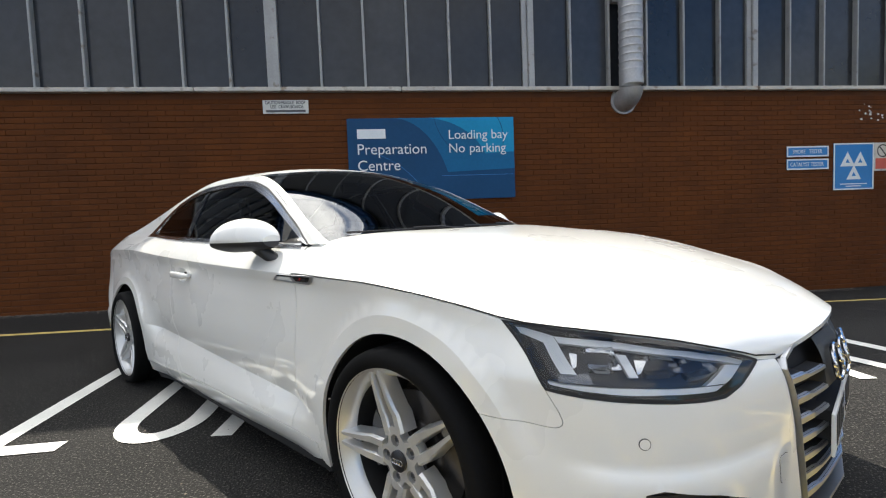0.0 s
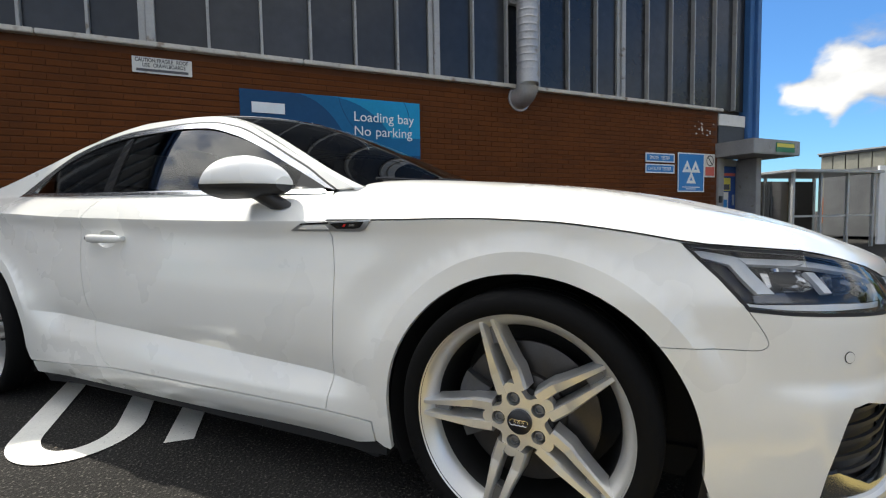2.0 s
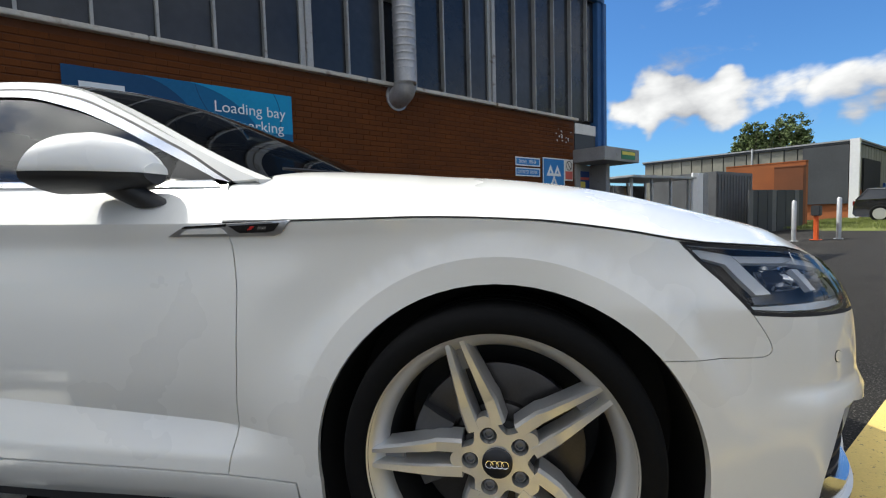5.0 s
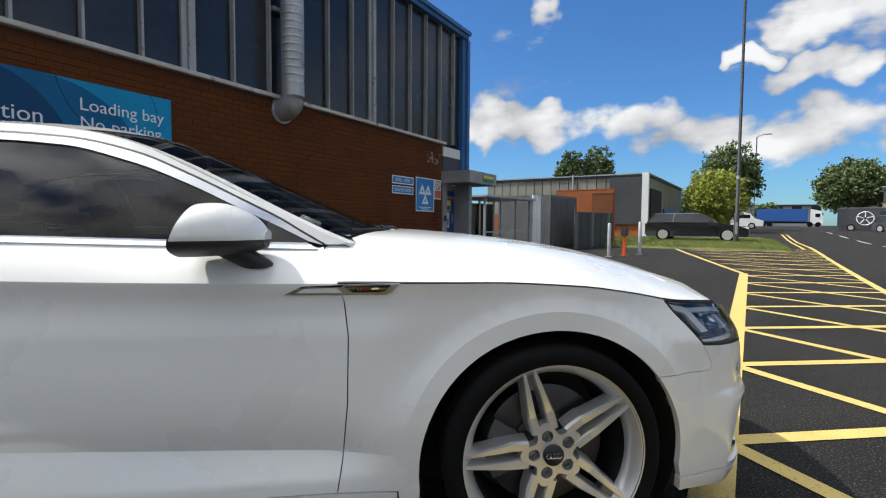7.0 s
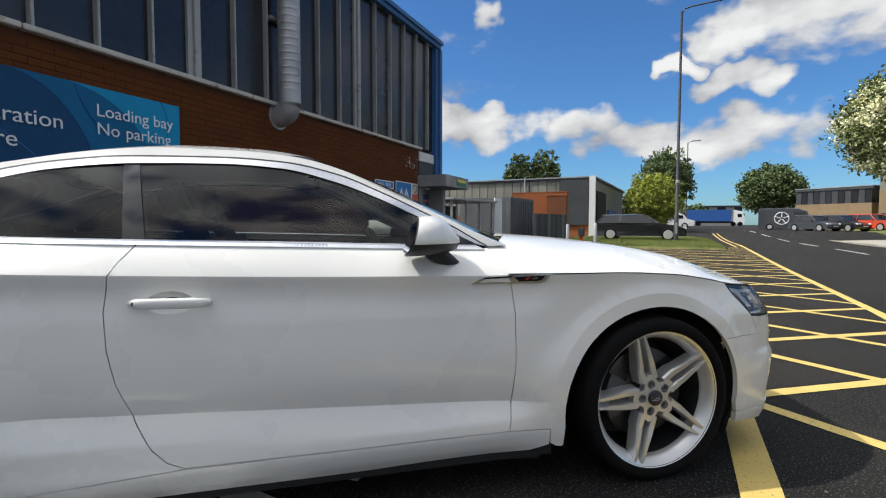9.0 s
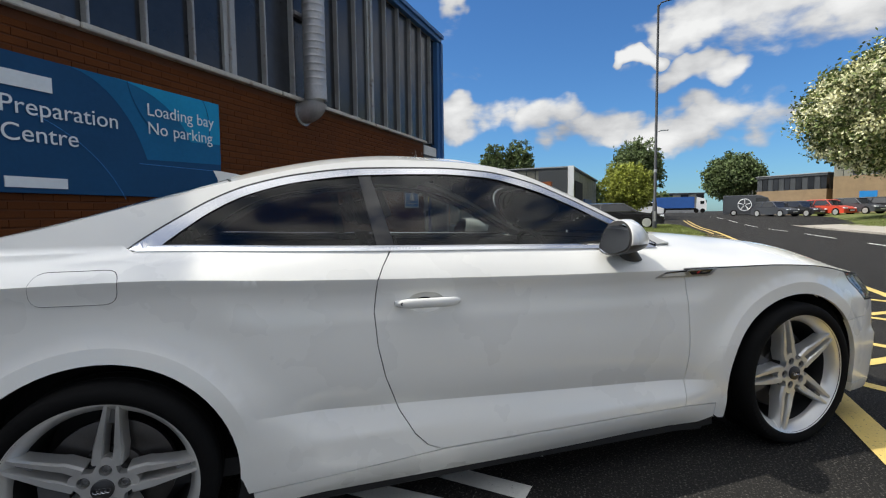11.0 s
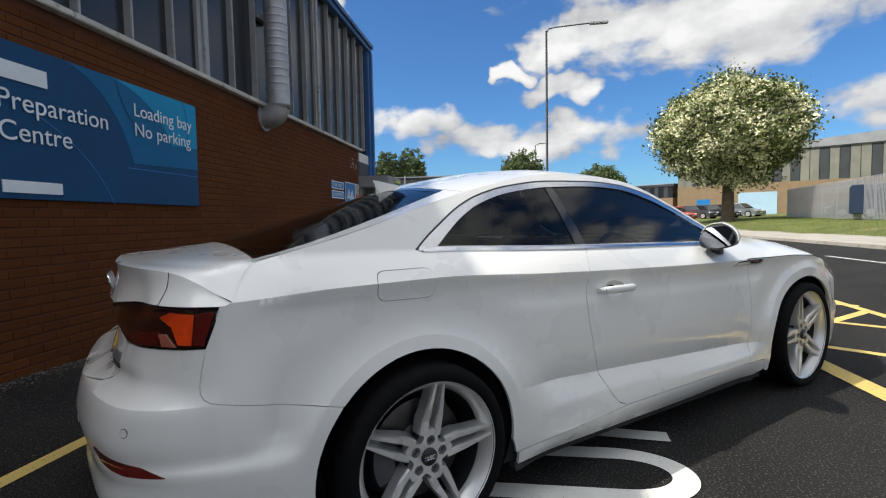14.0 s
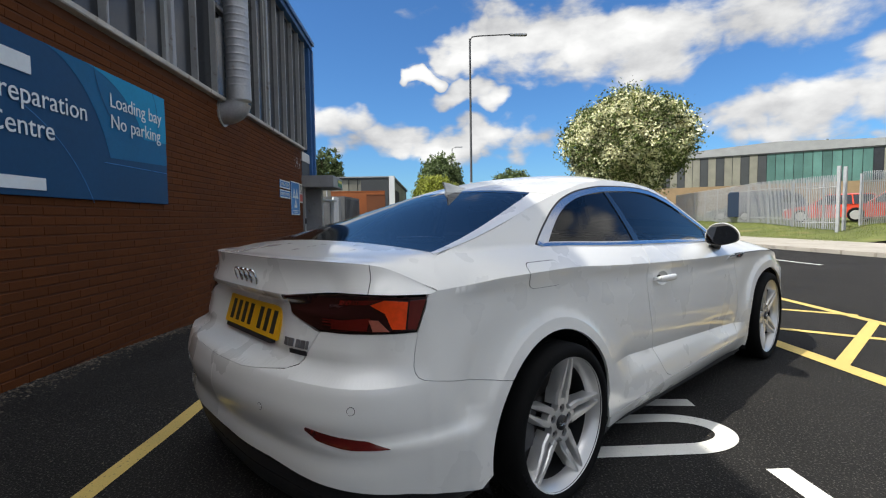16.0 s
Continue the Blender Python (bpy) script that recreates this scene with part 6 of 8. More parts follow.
for i in range(7):
    z = 0.300 + 0.0505 * i
    w = width_at(z) - 0.012
    inner = 0.20 if i > 3 else 0.0
    for y0, y1 in (((-w, -inner), (inner, w)) if inner else ((-w, w),)):
        def blade_at(a, v, prof=((-0.040, 0.009), (-0.004, 0.006), (-0.004, -0.003), (-0.040, -0.012)), z=z, y0=y0, y1=y1):
            q = nose(y0 + (y1 - y0) * v, z)
            k = int(round(a * (len(prof) - 1)))
            tip = 1.0 + 0.9 * smooth01(abs(q.y), w - 0.09, w - 0.075)
            return Vector((q.x + prof[k][0], q.y, z + prof[k][1] * tip))
        sl = part("slat", sheet(blade_at, 0, 1, 0, 1, 3, 20), CM["trim"], grille, smooth=30)
        part("bright_edge", sheet(lambda a, v: blade_at(a, v, ((-0.010, 0.0072), (0.0, 0.0050), (0.001, -0.0020), (-0.008, -0.0045))), 0, 1, 0, 1, 3, 20), CM["satin"], sl, smooth=30)
for k in range(4):
    cy = -0.105 + 0.070 * k
    bm = bmesh.new()
    tube(bm, [nose(cy + 0.046 * math.cos(a), 0.598 + 0.046 * math.sin(a), 0.009) for a in steps(0, 6.2832, 28)], 0.0062, 8, cap=False)
    part("ring", bm, CM["chrome"], grille, smooth=40)
part("badge_field", sheet(lambda a, v: nose(-0.195 + 0.39 * v, 0.545 + 0.13 * a, -0.004), 0, 1, 0, 1, 6, 12), CM["trim"], grille)
bm = boxes((2.312, 2.320, -0.26, 0.26, 0.388, 0.499), bevel=0.002)
fp = car_part("front_plate", bm, CM["plate_white"], label="white plate with plain dark bars")
for k in range(7):
    y = -0.215 + 0.062 * k + (0.03 if k > 3 else 0)
    part("print_bar", boxes((2.3202, 2.3215, y, y + 0.042, 0.404, 0.483)), CM["trim"], fp)
car_part("plate_carrier", boxes((2.27, 2.3125, -0.20, 0.20, 0.40, 0.487)), CM["trim"])

# rear: plate, rings, badge, handle recess
for k in range(4):
    cy = -0.151 + 0.048 * k
    bm = bmesh.new()
    c = spoiler_face(0.68, 0.0)
    tube(bm, [(c.x - 0.008 - 0.3 * (0.03 * math.sin(a)), cy + 0.032 * math.cos(a), c.z + 0.030 * math.sin(a)) for a in steps(0, 6.2832, 28)], 0.005, 8, cap=False)
    car_part("ring", bm, CM["chrome"], smooth=40)
RX, PLATE_Y = -2.237, -0.072


def tilted(bm):
    """Leans with the boot lid's recess."""
    for v in bm.verts:
        v.co.x += (v.co.z - 0.725) * 0.30
    return bm


plate = car_part("rear_plate", tilted(boxes((RX - 0.008, RX + 0.004, PLATE_Y - 0.260, PLATE_Y + 0.260, 0.690, 0.801), bevel=0.002)), CM["plate_yellow"], label="yellow plate with plain dark bars")
for k in range(7):
    y = PLATE_Y - 0.235 + 0.062 * k + (0.035 if k > 2 else 0)
    part("print_bar", tilted(boxes((RX - 0.0095, RX - 0.0082, y + 0.006, y + 0.038, 0.708, 0.786))), CM["trim"], plate)
car_part("plate_holder", tilted(boxes((RX - 0.010, RX + 0.02, PLATE_Y - 0.225, PLATE_Y + 0.225, 0.676, 0.6895))), CM["trim"])
for u0, u1, z0, z1, mt in ((-2.618, -2.595, 0.690, 0.716, "alloy_dark"), (-2.590, -2.564, 0.690, 0.716, "alloy_dark"), (-2.549, -2.530, 0.690, 0.716, "alloy_dark"), (-2.524, -2.502, 0.690, 0.716, "alloy_dark"), (-2.496, -2.485, 0.690, 0.716, "alloy_dark"), (-2.580, -2.490, 0.668, 0.682, "trim")):
    car_part("boot_badge", skin([(u0, z0), (u1, z0), (u1, z1), (u0, z1)], flank, out=0.004, flange=0.004, step=0.01), CM[mt])


# door handles and mirrors
def loft(sections, closed=True):
    """A skin through rings of points."""
    bm = bmesh.new()
    rings = [[bm.verts.new(p) for p in s] for s in sections]
    for r0, r1 in zip(rings, rings[1:]):
        for i in range(len(r0)):
            j = (i + 1) % len(r0)
            bm.faces.new((r0[i], r0[j], r1[j], r1[i]))
    if closed:
        bm.faces.new(rings[0])
        bm.faces.new(rings[-1][::-1])
    return bm


def flip_y(bm, on):
    if on:
        for v in bm.verts:
            v.co.y *= -1
        bmesh.ops.reverse_faces(bm, faces=bm.faces[:])
    return bm


for side in (False, True):
    secs = []
    for x in steps(-0.498, -0.262, 16):
        t = (x + 0.38) / 0.118
        w = 0.017 * (1 - abs(t) ** 6 * 0.55)
        o = 0.034 - 0.022 * abs(t) ** 5
        c = flank(x, 0.784 - 0.03 * (x + 0.38) * 0.5)
        secs.append([(x, c.y - o + 0.010 * math.cos(a), c.z + w * math.sin(a)) for a in steps(0, 6.2832, 12)[:-1]])
    dh = car_part("door_handle", flip_y(loft(secs), side), CM["paint"], smooth=40)
    cup = [(-0.385 + 0.0705 * math.cos(a), 0.782 + 0.0365 * math.sin(a)) for a in steps(0, 6.2832, 28)[:-1]]

    def hollow(u, z, out=0.0):
        q = ((u + 0.385) / 0.0705) ** 2 + ((z - 0.782) / 0.0365) ** 2
        return flank(u, z, -0.022 * max(0.0, 1 - q) ** 0.6)
    part("grip_recess", skin(cup, hollow, mirror=side, flange=0.0, step=0.008), CM["paint"], dh)
    for x in (-0.487, -0.275):
        c = flank(x, 0.784)
        part("handle_foot", flip_y(boxes((x - 0.012, x + 0.012, c.y - 0.02, c.y + 0.01, 0.774, 0.794), bevel=0.004), side), CM["paint"], dh)
    key = [(-0.478 + 0.006 * math.cos(a), flank(-0.478, 0.786).y - 0.0345, 0.786 + 0.006 * math.sin(a)) for a in steps(0, 6.2832, 12)[:-1]]
    bm = bmesh.new()
    bm.faces.new([bm.verts.new(p) for p in key])
    part("lock", flip_y(bm, side), CM["trim"], dh)

    # mirror: dark housing, white cap, foot and glass
    def mirror_ring(x, grow=0.0, low=-9.0):
        t = (x - 0.366) / 0.190
        k = max(0.04, 1 - max(0.0, (t - 0.05) / 0.95) ** 2.0) ** 0.5
        tall = max(0.06, 1 - max(0.0, (t - 0.12) / 0.88) ** 2.0) ** 0.5 * (0.94 + 0.06 * min(1.0, t / 0.35))
        cy, ry = -0.893 + 0.070 * t ** 1.3, 0.102 * (0.20 + 0.80 * k) + grow
        pts = []
        for a in steps(0, 6.2832, 40)[:-1]:
            c, s_ = math.cos(a), math.sin(a)
            y = cy + ry * math.copysign(abs(c) ** (0.75 if c > 0 else 0.92), c)
            if s_ > 0:
                z = 0.966 + (0.098 + grow) * abs(s_) ** (0.72 if c > 0 else 0.95) * (1 - 0.20 * max(0.0, -c)) * tall
            else:
                z = 0.966 - (0.050 + grow) * abs(s_) ** 0.6 * (0.45 + 0.55 * k) * (1 - 0.35 * max(0.0, -c))
            pts.append((x + 0.05 * (y + 1.03) + 0.30 * (1 - t) * (max(z, low) - 0.945), y, max(z, low)))
        return pts
    xs = [0.366 + 0.190 * t for t in (0, 0.03, 0.12, 0.25, 0.38, 0.5, 0.62, 0.73, 0.82, 0.9, 0.95, 0.985, 1.0)]
    housing = car_part("door_mirror", flip_y(loft([[(p[0] - 0.004, p[1], p[2]) for p in mirror_ring(x, -0.003)] for x in xs]), side), CM["trim"], label="white door mirror on a black foot", smooth=40)
    part("cap", flip_y(loft([mirror_ring(x, 0.0, 0.964) for x in xs]), side), CM["paint"], housing, smooth=40)
    inner = [(x - 0.0065, y, z) for x, y, z in ([(p[0], -0.893 + (p[1] + 0.893) * 0.90, 0.988 + (p[2] - 0.988) * 0.86) for p in mirror_ring(0.366)])]
    bm = bmesh.new()
    bm.faces.new([bm.verts.new(p) for p in inner])
    part("mirror_glass", flip_y(bm, side), CM["mirror"], housing)
    foot = []
    for t in steps(0, 1, 6):
        cx, cz = 0.470 + 0.062 * t, 0.935 - 0.042 * t
        cy = -0.835 + (0.835 + flank(0.53, 0.895).y) * t + 0.004 * t
        foot.append([(cx + (0.055 - 0.008 * t) * math.cos(a), cy + 0.026 * math.sin(a), cz + 0.028 * math.sin(a) * 0.4 + 0.0) for a in steps(0, 6.2832, 14)[:-1]])
    part("foot", flip_y(loft(foot), side), CM["trim"], housing, smooth=40)


# ---- wheels ----
def lathe(profile, n=72):
    """A ring turned about the wheel's axle: profile of (radius, y)."""
    bm = bmesh.new()
    rings = [[bm.verts.new((r * math.cos(a), y, r * math.sin(a))) for a in steps(0, 2 * math.pi, n)[:-1]] for r, y in profile]
    for r0, r1 in zip(rings, rings[1:]):
        for i in range(n):
            j = (i + 1) % n
            bm.faces.new((r0[i], r0[j], r1[j], r1[i]))
    return bm


def pierced(outline, holes, y0, y1):
    """A plate across x and z with holes through it, from y0 to y1."""
    rings = [outline, *holes]
    verts, edges = [], []
    for ring in rings:
        n = len(verts)
        verts += [Vector(p) for p in ring]
        edges += [(n + i, n + (i + 1) % len(ring)) for i in range(len(ring))]
    res = geometry.delaunay_2d_cdt(verts, edges, [], 0, 1e-6)
    bm = bmesh.new()
    front = [bm.verts.new((p.x, y0, p.y)) for p in res[0]]
    for f in res[2]:
        c = (sum(res[0][i].x for i in f) / len(f), sum(res[0][i].y for i in f) / len(f))
        if inside(c, outline) and not any(inside(c, h) for h in holes):
            bm.faces.new([front[i] for i in f])
    rim = [e for e in bm.edges if len(e.link_faces) == 1]
    r = bmesh.ops.extrude_edge_only(bm, edges=rim)
    for v in r["geom"]:
        if isinstance(v, bmesh.types.BMVert):
            v.co.y = y1
    bmesh.ops.delete(bm, geom=[v for v in bm.verts if not v.link_faces], context="VERTS")
    return bm


def spoke_arm(s):
    """One arm of a twin spoke along +x: a faceted bar, narrow at its face and wide behind."""
    stations = ((0.074, 0.0110, 0.0420, 0.0), (0.092, 0.0125, 0.0425, 0.0), (0.128, 0.0135, 0.0425, -0.001), (0.147, 0.0135, 0.0385, -0.006), (0.20, 0.0120, 0.0310, -0.012), (0.252, 0.0100, 0.0240, -0.016), (0.266, 0.0098, 0.0225, -0.015))
    rings = []
    for r, i, o, y in stations:
        m = (i + o) / 2
        w = (o - i) / 2
        rings.append([(r, y + 0.055, s * (m - w - 0.003)), (r, y + 0.006, s * (m - w)), (r, y, s * (m - w * 0.78)), (r, y - 0.001, s * (m + w * 0.62)), (r, y + 0.008, s * (m + w)), (r, y + 0.055, s * (m + w + 0.004))])
    return loft(rings)


def wheel(at, turn, outward, size=1.0):
    """A 20-inch wheel with five twin spokes; local -y faces out."""
    w = new("wheel")
    w.empty_display_size = 0.1
    w.parent = car
    w.matrix_local = at @ (Matrix.Identity(4) if outward < 0 else Matrix.Rotation(math.pi, 4, "Z")) @ Matrix.Diagonal((size, 1, size, 1))
    tagged(w, "silver twin-spoke alloy wheel with low tyre")
    tread = [(0.272, -0.020), (0.278, -0.030), (0.292, -0.037), (0.308, -0.036), (0.320, -0.030), (0.3275, -0.018), (0.331, 0.0), (0.332, 0.02)]
    tread += [(0.332, 0.045), (0.325, 0.047), (0.325, 0.055), (0.332, 0.057), (0.332, 0.10), (0.325, 0.102), (0.325, 0.11), (0.332, 0.112), (0.332, 0.16), (0.325, 0.162), (0.325, 0.17), (0.332, 0.172), (0.331, 0.20), (0.322, 0.222), (0.27, 0.235)]
    part("tyre", lathe(tread, 96), M["rubber"], w, smooth=40)
    part("rim", lathe([(0.268, 0.0), (0.2725, -0.024), (0.2765, -0.027), (0.2765, -0.023), (0.2735, -0.0215), (0.268, -0.018), (0.250, 0.006), (0.244, 0.016), (0.240, 0.030)][1:], 96), CM["alloy"], w, smooth=30)
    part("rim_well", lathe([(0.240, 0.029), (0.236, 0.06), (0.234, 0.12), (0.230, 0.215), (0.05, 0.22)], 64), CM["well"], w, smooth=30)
    for k in range(5):
        a = radians(180 + 72 * k + turn)
        rot = Matrix.Rotation(-a, 4, "Y")
        for s in (-1, 1):
            bm = spoke_arm(s)
            bm.transform(rot)
            part("spoke", bm, CM["alloy"], w, smooth=12)
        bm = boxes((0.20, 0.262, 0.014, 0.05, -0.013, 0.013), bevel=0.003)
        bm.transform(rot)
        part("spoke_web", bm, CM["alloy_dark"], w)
        bm = lathe([(0.0172, 0.030), (0.0172, 0.026), (0.012, 0.022), (0.0115, 0.010), (0.008, 0.008), (0.0075, 0.016), (0.0005, 0.016)], 12)
        bm.transform(Matrix.Translation((0.0575 * math.cos(a), 0, 0.0575 * math.sin(a))))
        part("wheel_bolt", bm, CM["alloy_dark"], w, smooth=30)
    start = radians(180 + turn)
    star = [((0.081 + 0.019 * math.cos(5 * (a - start))) * math.cos(a), (0.081 + 0.019 * math.cos(5 * (a - start))) * math.sin(a)) for a in steps(0, 2 * math.pi, 90)[:-1]]
    bores = [[(0.0575 * math.cos(start + 1.2566 * k) + 0.0178 * math.cos(b), 0.0575 * math.sin(start + 1.2566 * k) + 0.0178 * math.sin(b)) for b in steps(0, 2 * math.pi, 20)[:-1]] for k in range(5)]
    bores.append([(0.031 * math.cos(b), 0.031 * math.sin(b)) for b in steps(0, 2 * math.pi, 32)[:-1]])
    part("hub", pierced(star, bores, 0.0012, 0.032), CM["alloy"], w, smooth=30)
    # disc in the same shade-dark colour, seen through the bolt bores
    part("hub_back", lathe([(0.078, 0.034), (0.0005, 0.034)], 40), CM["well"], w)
    part("centre_cap", lathe([(0.0315, 0.004), (0.0312, -0.007), (0.0295, -0.0085), (0.0005, -0.0105)], 40), CM["lamp_dark"], w, smooth=40)
    for k in range(4):
        cx = -0.0158 + 0.0105 * k
        bm = bmesh.new()
        tube(bm, [(cx + 0.0076 * math.cos(a), -0.0108, 0.0076 * math.sin(a)) for a in steps(0, 6.2832, 20)], 0.0010, 5, cap=False)
        part("ring", bm, CM["chrome"], w)
    part("brake_disc", lathe([(0.186, 0.105), (0.186, 0.080), (0.182, 0.078), (0.105, 0.078), (0.100, 0.070), (0.085, 0.065), (0.0005, 0.064)], 64), CM["steel"], w, smooth=30)
    bm = bmesh.new()
    cal = []
    for a in steps(150, 208, 8):
        c, s_ = math.cos(radians(a)), math.sin(radians(a))
        cal.append([(0.190 * c, 0.052, 0.190 * s_), (0.150 * c, 0.044, 0.150 * s_), (0.112 * c, 0.050, 0.112 * s_), (0.112 * c, 0.12, 0.112 * s_), (0.192 * c, 0.12, 0.192 * s_)])
    if outward > 0:
        cal = [[(-x, y, z) for x, y, z in ring] for ring in cal]
    part("brake_caliper", loft(cal), CM["caliper"], w, smooth=30)
    v = lathe([(0.0001, -0.028), (0.006, -0.028), (0.006, 0.0)], 10)
    va = radians(52 + turn)
    v.transform(Matrix.Translation((0.256 * math.cos(va), 0.034, 0.256 * math.sin(va))))
    part("valve", v, M["rubber"], w)
    bm = bmesh.new()
    for k in range(9):
        a = radians(200 + 4.2 * k)
        m_ = Matrix.Rotation(-a, 4, "Y") @ Matrix.Translation((0.307, -0.037, 0))
        box(bm, -0.008, 0.008, -0.0008, 0.004, -0.008, 0.006, m=m_)
    part("sidewall_lettering", bm, M["rubber"], w)
    return w


for axle, turn in ((AXLE_F, 0.0), (AXLE_R, -27.0)):
    for outward in (-1, 1):
        wheel(pose(1.382 if axle > 0 else -1.372, outward * (0.889 if axle > 0 else 0.899), 0.331 if axle > 0 else 0.312), turn, outward, 1.0 if axle > 0 else 0.935)
        bm = bmesh.new()
        rr = (ARCH if axle > 0 else ARCH_REAR) + 0.003
        prof = [(rr, outward * 0.86), (rr, outward * 0.60)]
        rings = [[bm.verts.new((axle + r * math.cos(radians(a)), y, ARCH_Z + r * math.sin(radians(a)))) for a in steps(-25, 205, 40)] for r, y in prof]
        for i in range(40):
            bm.faces.new((rings[0][i], rings[0][i + 1], rings[1][i + 1], rings[1][i]))
        bm.faces.new(rings[1])
        car_part("wheel_liner", bm, CM["under"])
car_part("floor_pan", boxes((-2.2, 2.1, -0.62, 0.62, 0.16, 0.22), (-0.95, 0.95, -0.84, 0.84, 0.13, 0.19)), CM["under"])

# ---- cabin ----
car_part("cabin_floor", boxes((-1.5, 0.95, -0.80, 0.80, 0.24, 0.30)), CM["cabin"])
car_part("parcel_shelf", boxes((-1.80, -1.30, -0.56, 0.56, 0.90, 0.925)), CM["cabin"])
rear_bulk = boxes((-1.40, -1.34, -0.62, 0.62, 0.30, 0.92))
car_part("rear_bulkhead", rear_bulk, CM["cabin"])
bm = bmesh.new()
dash = [(0.88, 0.86), (0.80, 0.925), (0.62, 0.935), (0.45, 0.92), (0.40, 0.86), (0.44, 0.70), (0.60, 0.55), (0.95, 0.50)]
prism(bm, dash, -0.66, 0.66)
car_part("dashboard", bm, CM["cabin"], smooth=40)
car_part("roof_lining", sheet(lambda a, v: top_surface((0.03, -1.02), (-0.05, -0.98))(a, v * 0.97, -0.03), 0, 1, -1, 1, 12, 12), CM["headlining"])
for s in (-1, 1):
    car_part("door_card", boxes((-0.5, 0.60, min(s * 0.70, s * 0.735), max(s * 0.70, s * 0.735), 0.35, 0.93), bevel=0.01), CM["cabin"])


def seat(x, y, rear=False):
    """A seat with cushion, leaning back and headrest."""
    bm = boxes((x - 0.28, x + 0.25, y - 0.25, y + 0.25, 0.30, 0.50), bevel=0.05)
    st = car_part("seat", bm, CM["seat"], smooth=40)
    lean = Matrix.Translation((x - 0.24, y, 0.48)) @ Matrix.Rotation(radians(-22 if not rear else -26), 4, "Y")
    part("backrest", box(bmesh.new(), -0.07, 0.06, -0.25, 0.25, 0.0, 0.56 if not rear else 0.48, bevel=0.05, m=lean), CM["seat"], st, smooth=40)
    part("headrest", box(bmesh.new(), -0.05, 0.05, -0.13, 0.13, 0.60 if not rear else 0.50, 0.78 if not rear else 0.62, bevel=0.035, m=lean), CM["seat"], st, smooth=40)


for y in (-0.34, 0.34):
    seat(0.02, y)
    seat(-0.86, y, True)
bm = bmesh.new()
wheel_m = Matrix.Translation((0.36, -0.34, 0.84)) @ Matrix.Rotation(radians(-24), 4, "Y")
tube(bm, [wheel_m @ Vector((0, 0.178 * math.cos(a), 0.178 * math.sin(a))) for a in steps(0, 6.2832, 36)], 0.015, 8, cap=False)
sw = car_part("steering_wheel", bm, CM["cabin"], smooth=40)
part("spokes", box(box(bmesh.new(), -0.01, 0.02, -0.17, 0.17, -0.03, 0.03, m=wheel_m), -0.01, 0.02, -0.03, 0.03, -0.17, 0.0, m=wheel_m), CM["cabin"], sw)
part("column", tube(bmesh.new(), [wheel_m @ Vector((0.02, 0, 0)), wheel_m @ Vector((0.22, 0, -0.02))], 0.045, 10), CM["cabin"], sw)
im = car_part("interior_mirror", box(bmesh.new(), 0.05, 0.075, -0.12, 0.12, 1.20, 1.265, bevel=0.012), CM["trim"])
part("stem", tube(bmesh.new(), [(0.07, 0, 1.25), (0.12, 0, 1.295)], 0.012, 8), CM["trim"], im)


# ---- yard edge beyond the workshop ----
def palisade(p0, p1, height, base, label, mat, pitch=0.155, posts=2.75, group="fence"):
    """A palisade fence: posts, two rails and pointed pales."""
    a, b = Vector(p0), Vector(p1)
    d = (b - a).normalized()
    fence = thing("palisade_fence", label, "fence", at=Matrix.Translation((a.x, a.y, 0)) @ Matrix.Rotation(math.atan2(d.y, d.x), 4, "Z"))
    n = int((b - a).length / pitch)
    bm = bmesh.new()
    w, t = 0.034, 0.008
    prism(bm, [(-w, 0.0), (w, 0.0), (w, height - 0.10), (w * 0.4, height), (0, height - 0.05), (-w * 0.4, height), (-w, height - 0.10)], -t, t)
    bmesh.ops.recalc_face_normals(bm, faces=bm.faces)
    me = bpy.data.meshes.new("pale")
    bm.to_mesh(me)
    bm.free()
    me.materials.append(mat)
    for i in range(n):
        p = a + d * (i * pitch)
        ob = new("pale", me)
        ob.parent = fence
        ob.matrix_local = Matrix.Translation((i * pitch, -0.03, base(p.x, p.y) + 0.04))
    L = (b - a).length
    for k in range(int(L / posts) + 1):
        p = a + d * (k * posts)
        z = base(p.x, p.y)
        part("post", boxes((k * posts - 0.04, k * posts + 0.04, 0.02, 0.09, z - 0.2, z + height - 0.05)), mat, fence)
        if (k + 1) * posts <= L + 0.1:
            q = a + d * ((k + 1) * posts)
            zq = base(q.x, q.y)
            for h in (0.35, height - 0.4):
                bm = bmesh.new()
                tube(bm, [(k * posts, 0.0, z + h), ((k + 1) * posts, 0.0, zq + h)], 0.025, 4)
                part("rail", bm, mat, fence)
    return fence


palisade((11.6, 9.6), (14.6, 10.1), 1.9, lambda x, y: level(x, y) + 0.02, "dark steel palisade fence beside the workshop corner", M["dark_steel"])
asm = thing("assembly_point_sign", "green notice with white figures on the fence", "sign", at=pose(11.75, 9.5, 0.62, 0, 0, 8))
part("panel", boxes((0, 0.62, -0.01, 0.0, 0, 0.78), bevel=0.003), M["green_sign"], asm)
for x, z, r in ((0.18, 0.5, 0.06), (0.31, 0.55, 0.07), (0.44, 0.5, 0.06)):
    part("mark", boxes((x - r, x + r, -0.013, -0.0105, z - 0.12, z + 0.10)), M["lettering"], asm)
part("print_bar", boxes((0.08, 0.54, -0.013, -0.0105, 0.08, 0.22)), M["lettering"], asm)

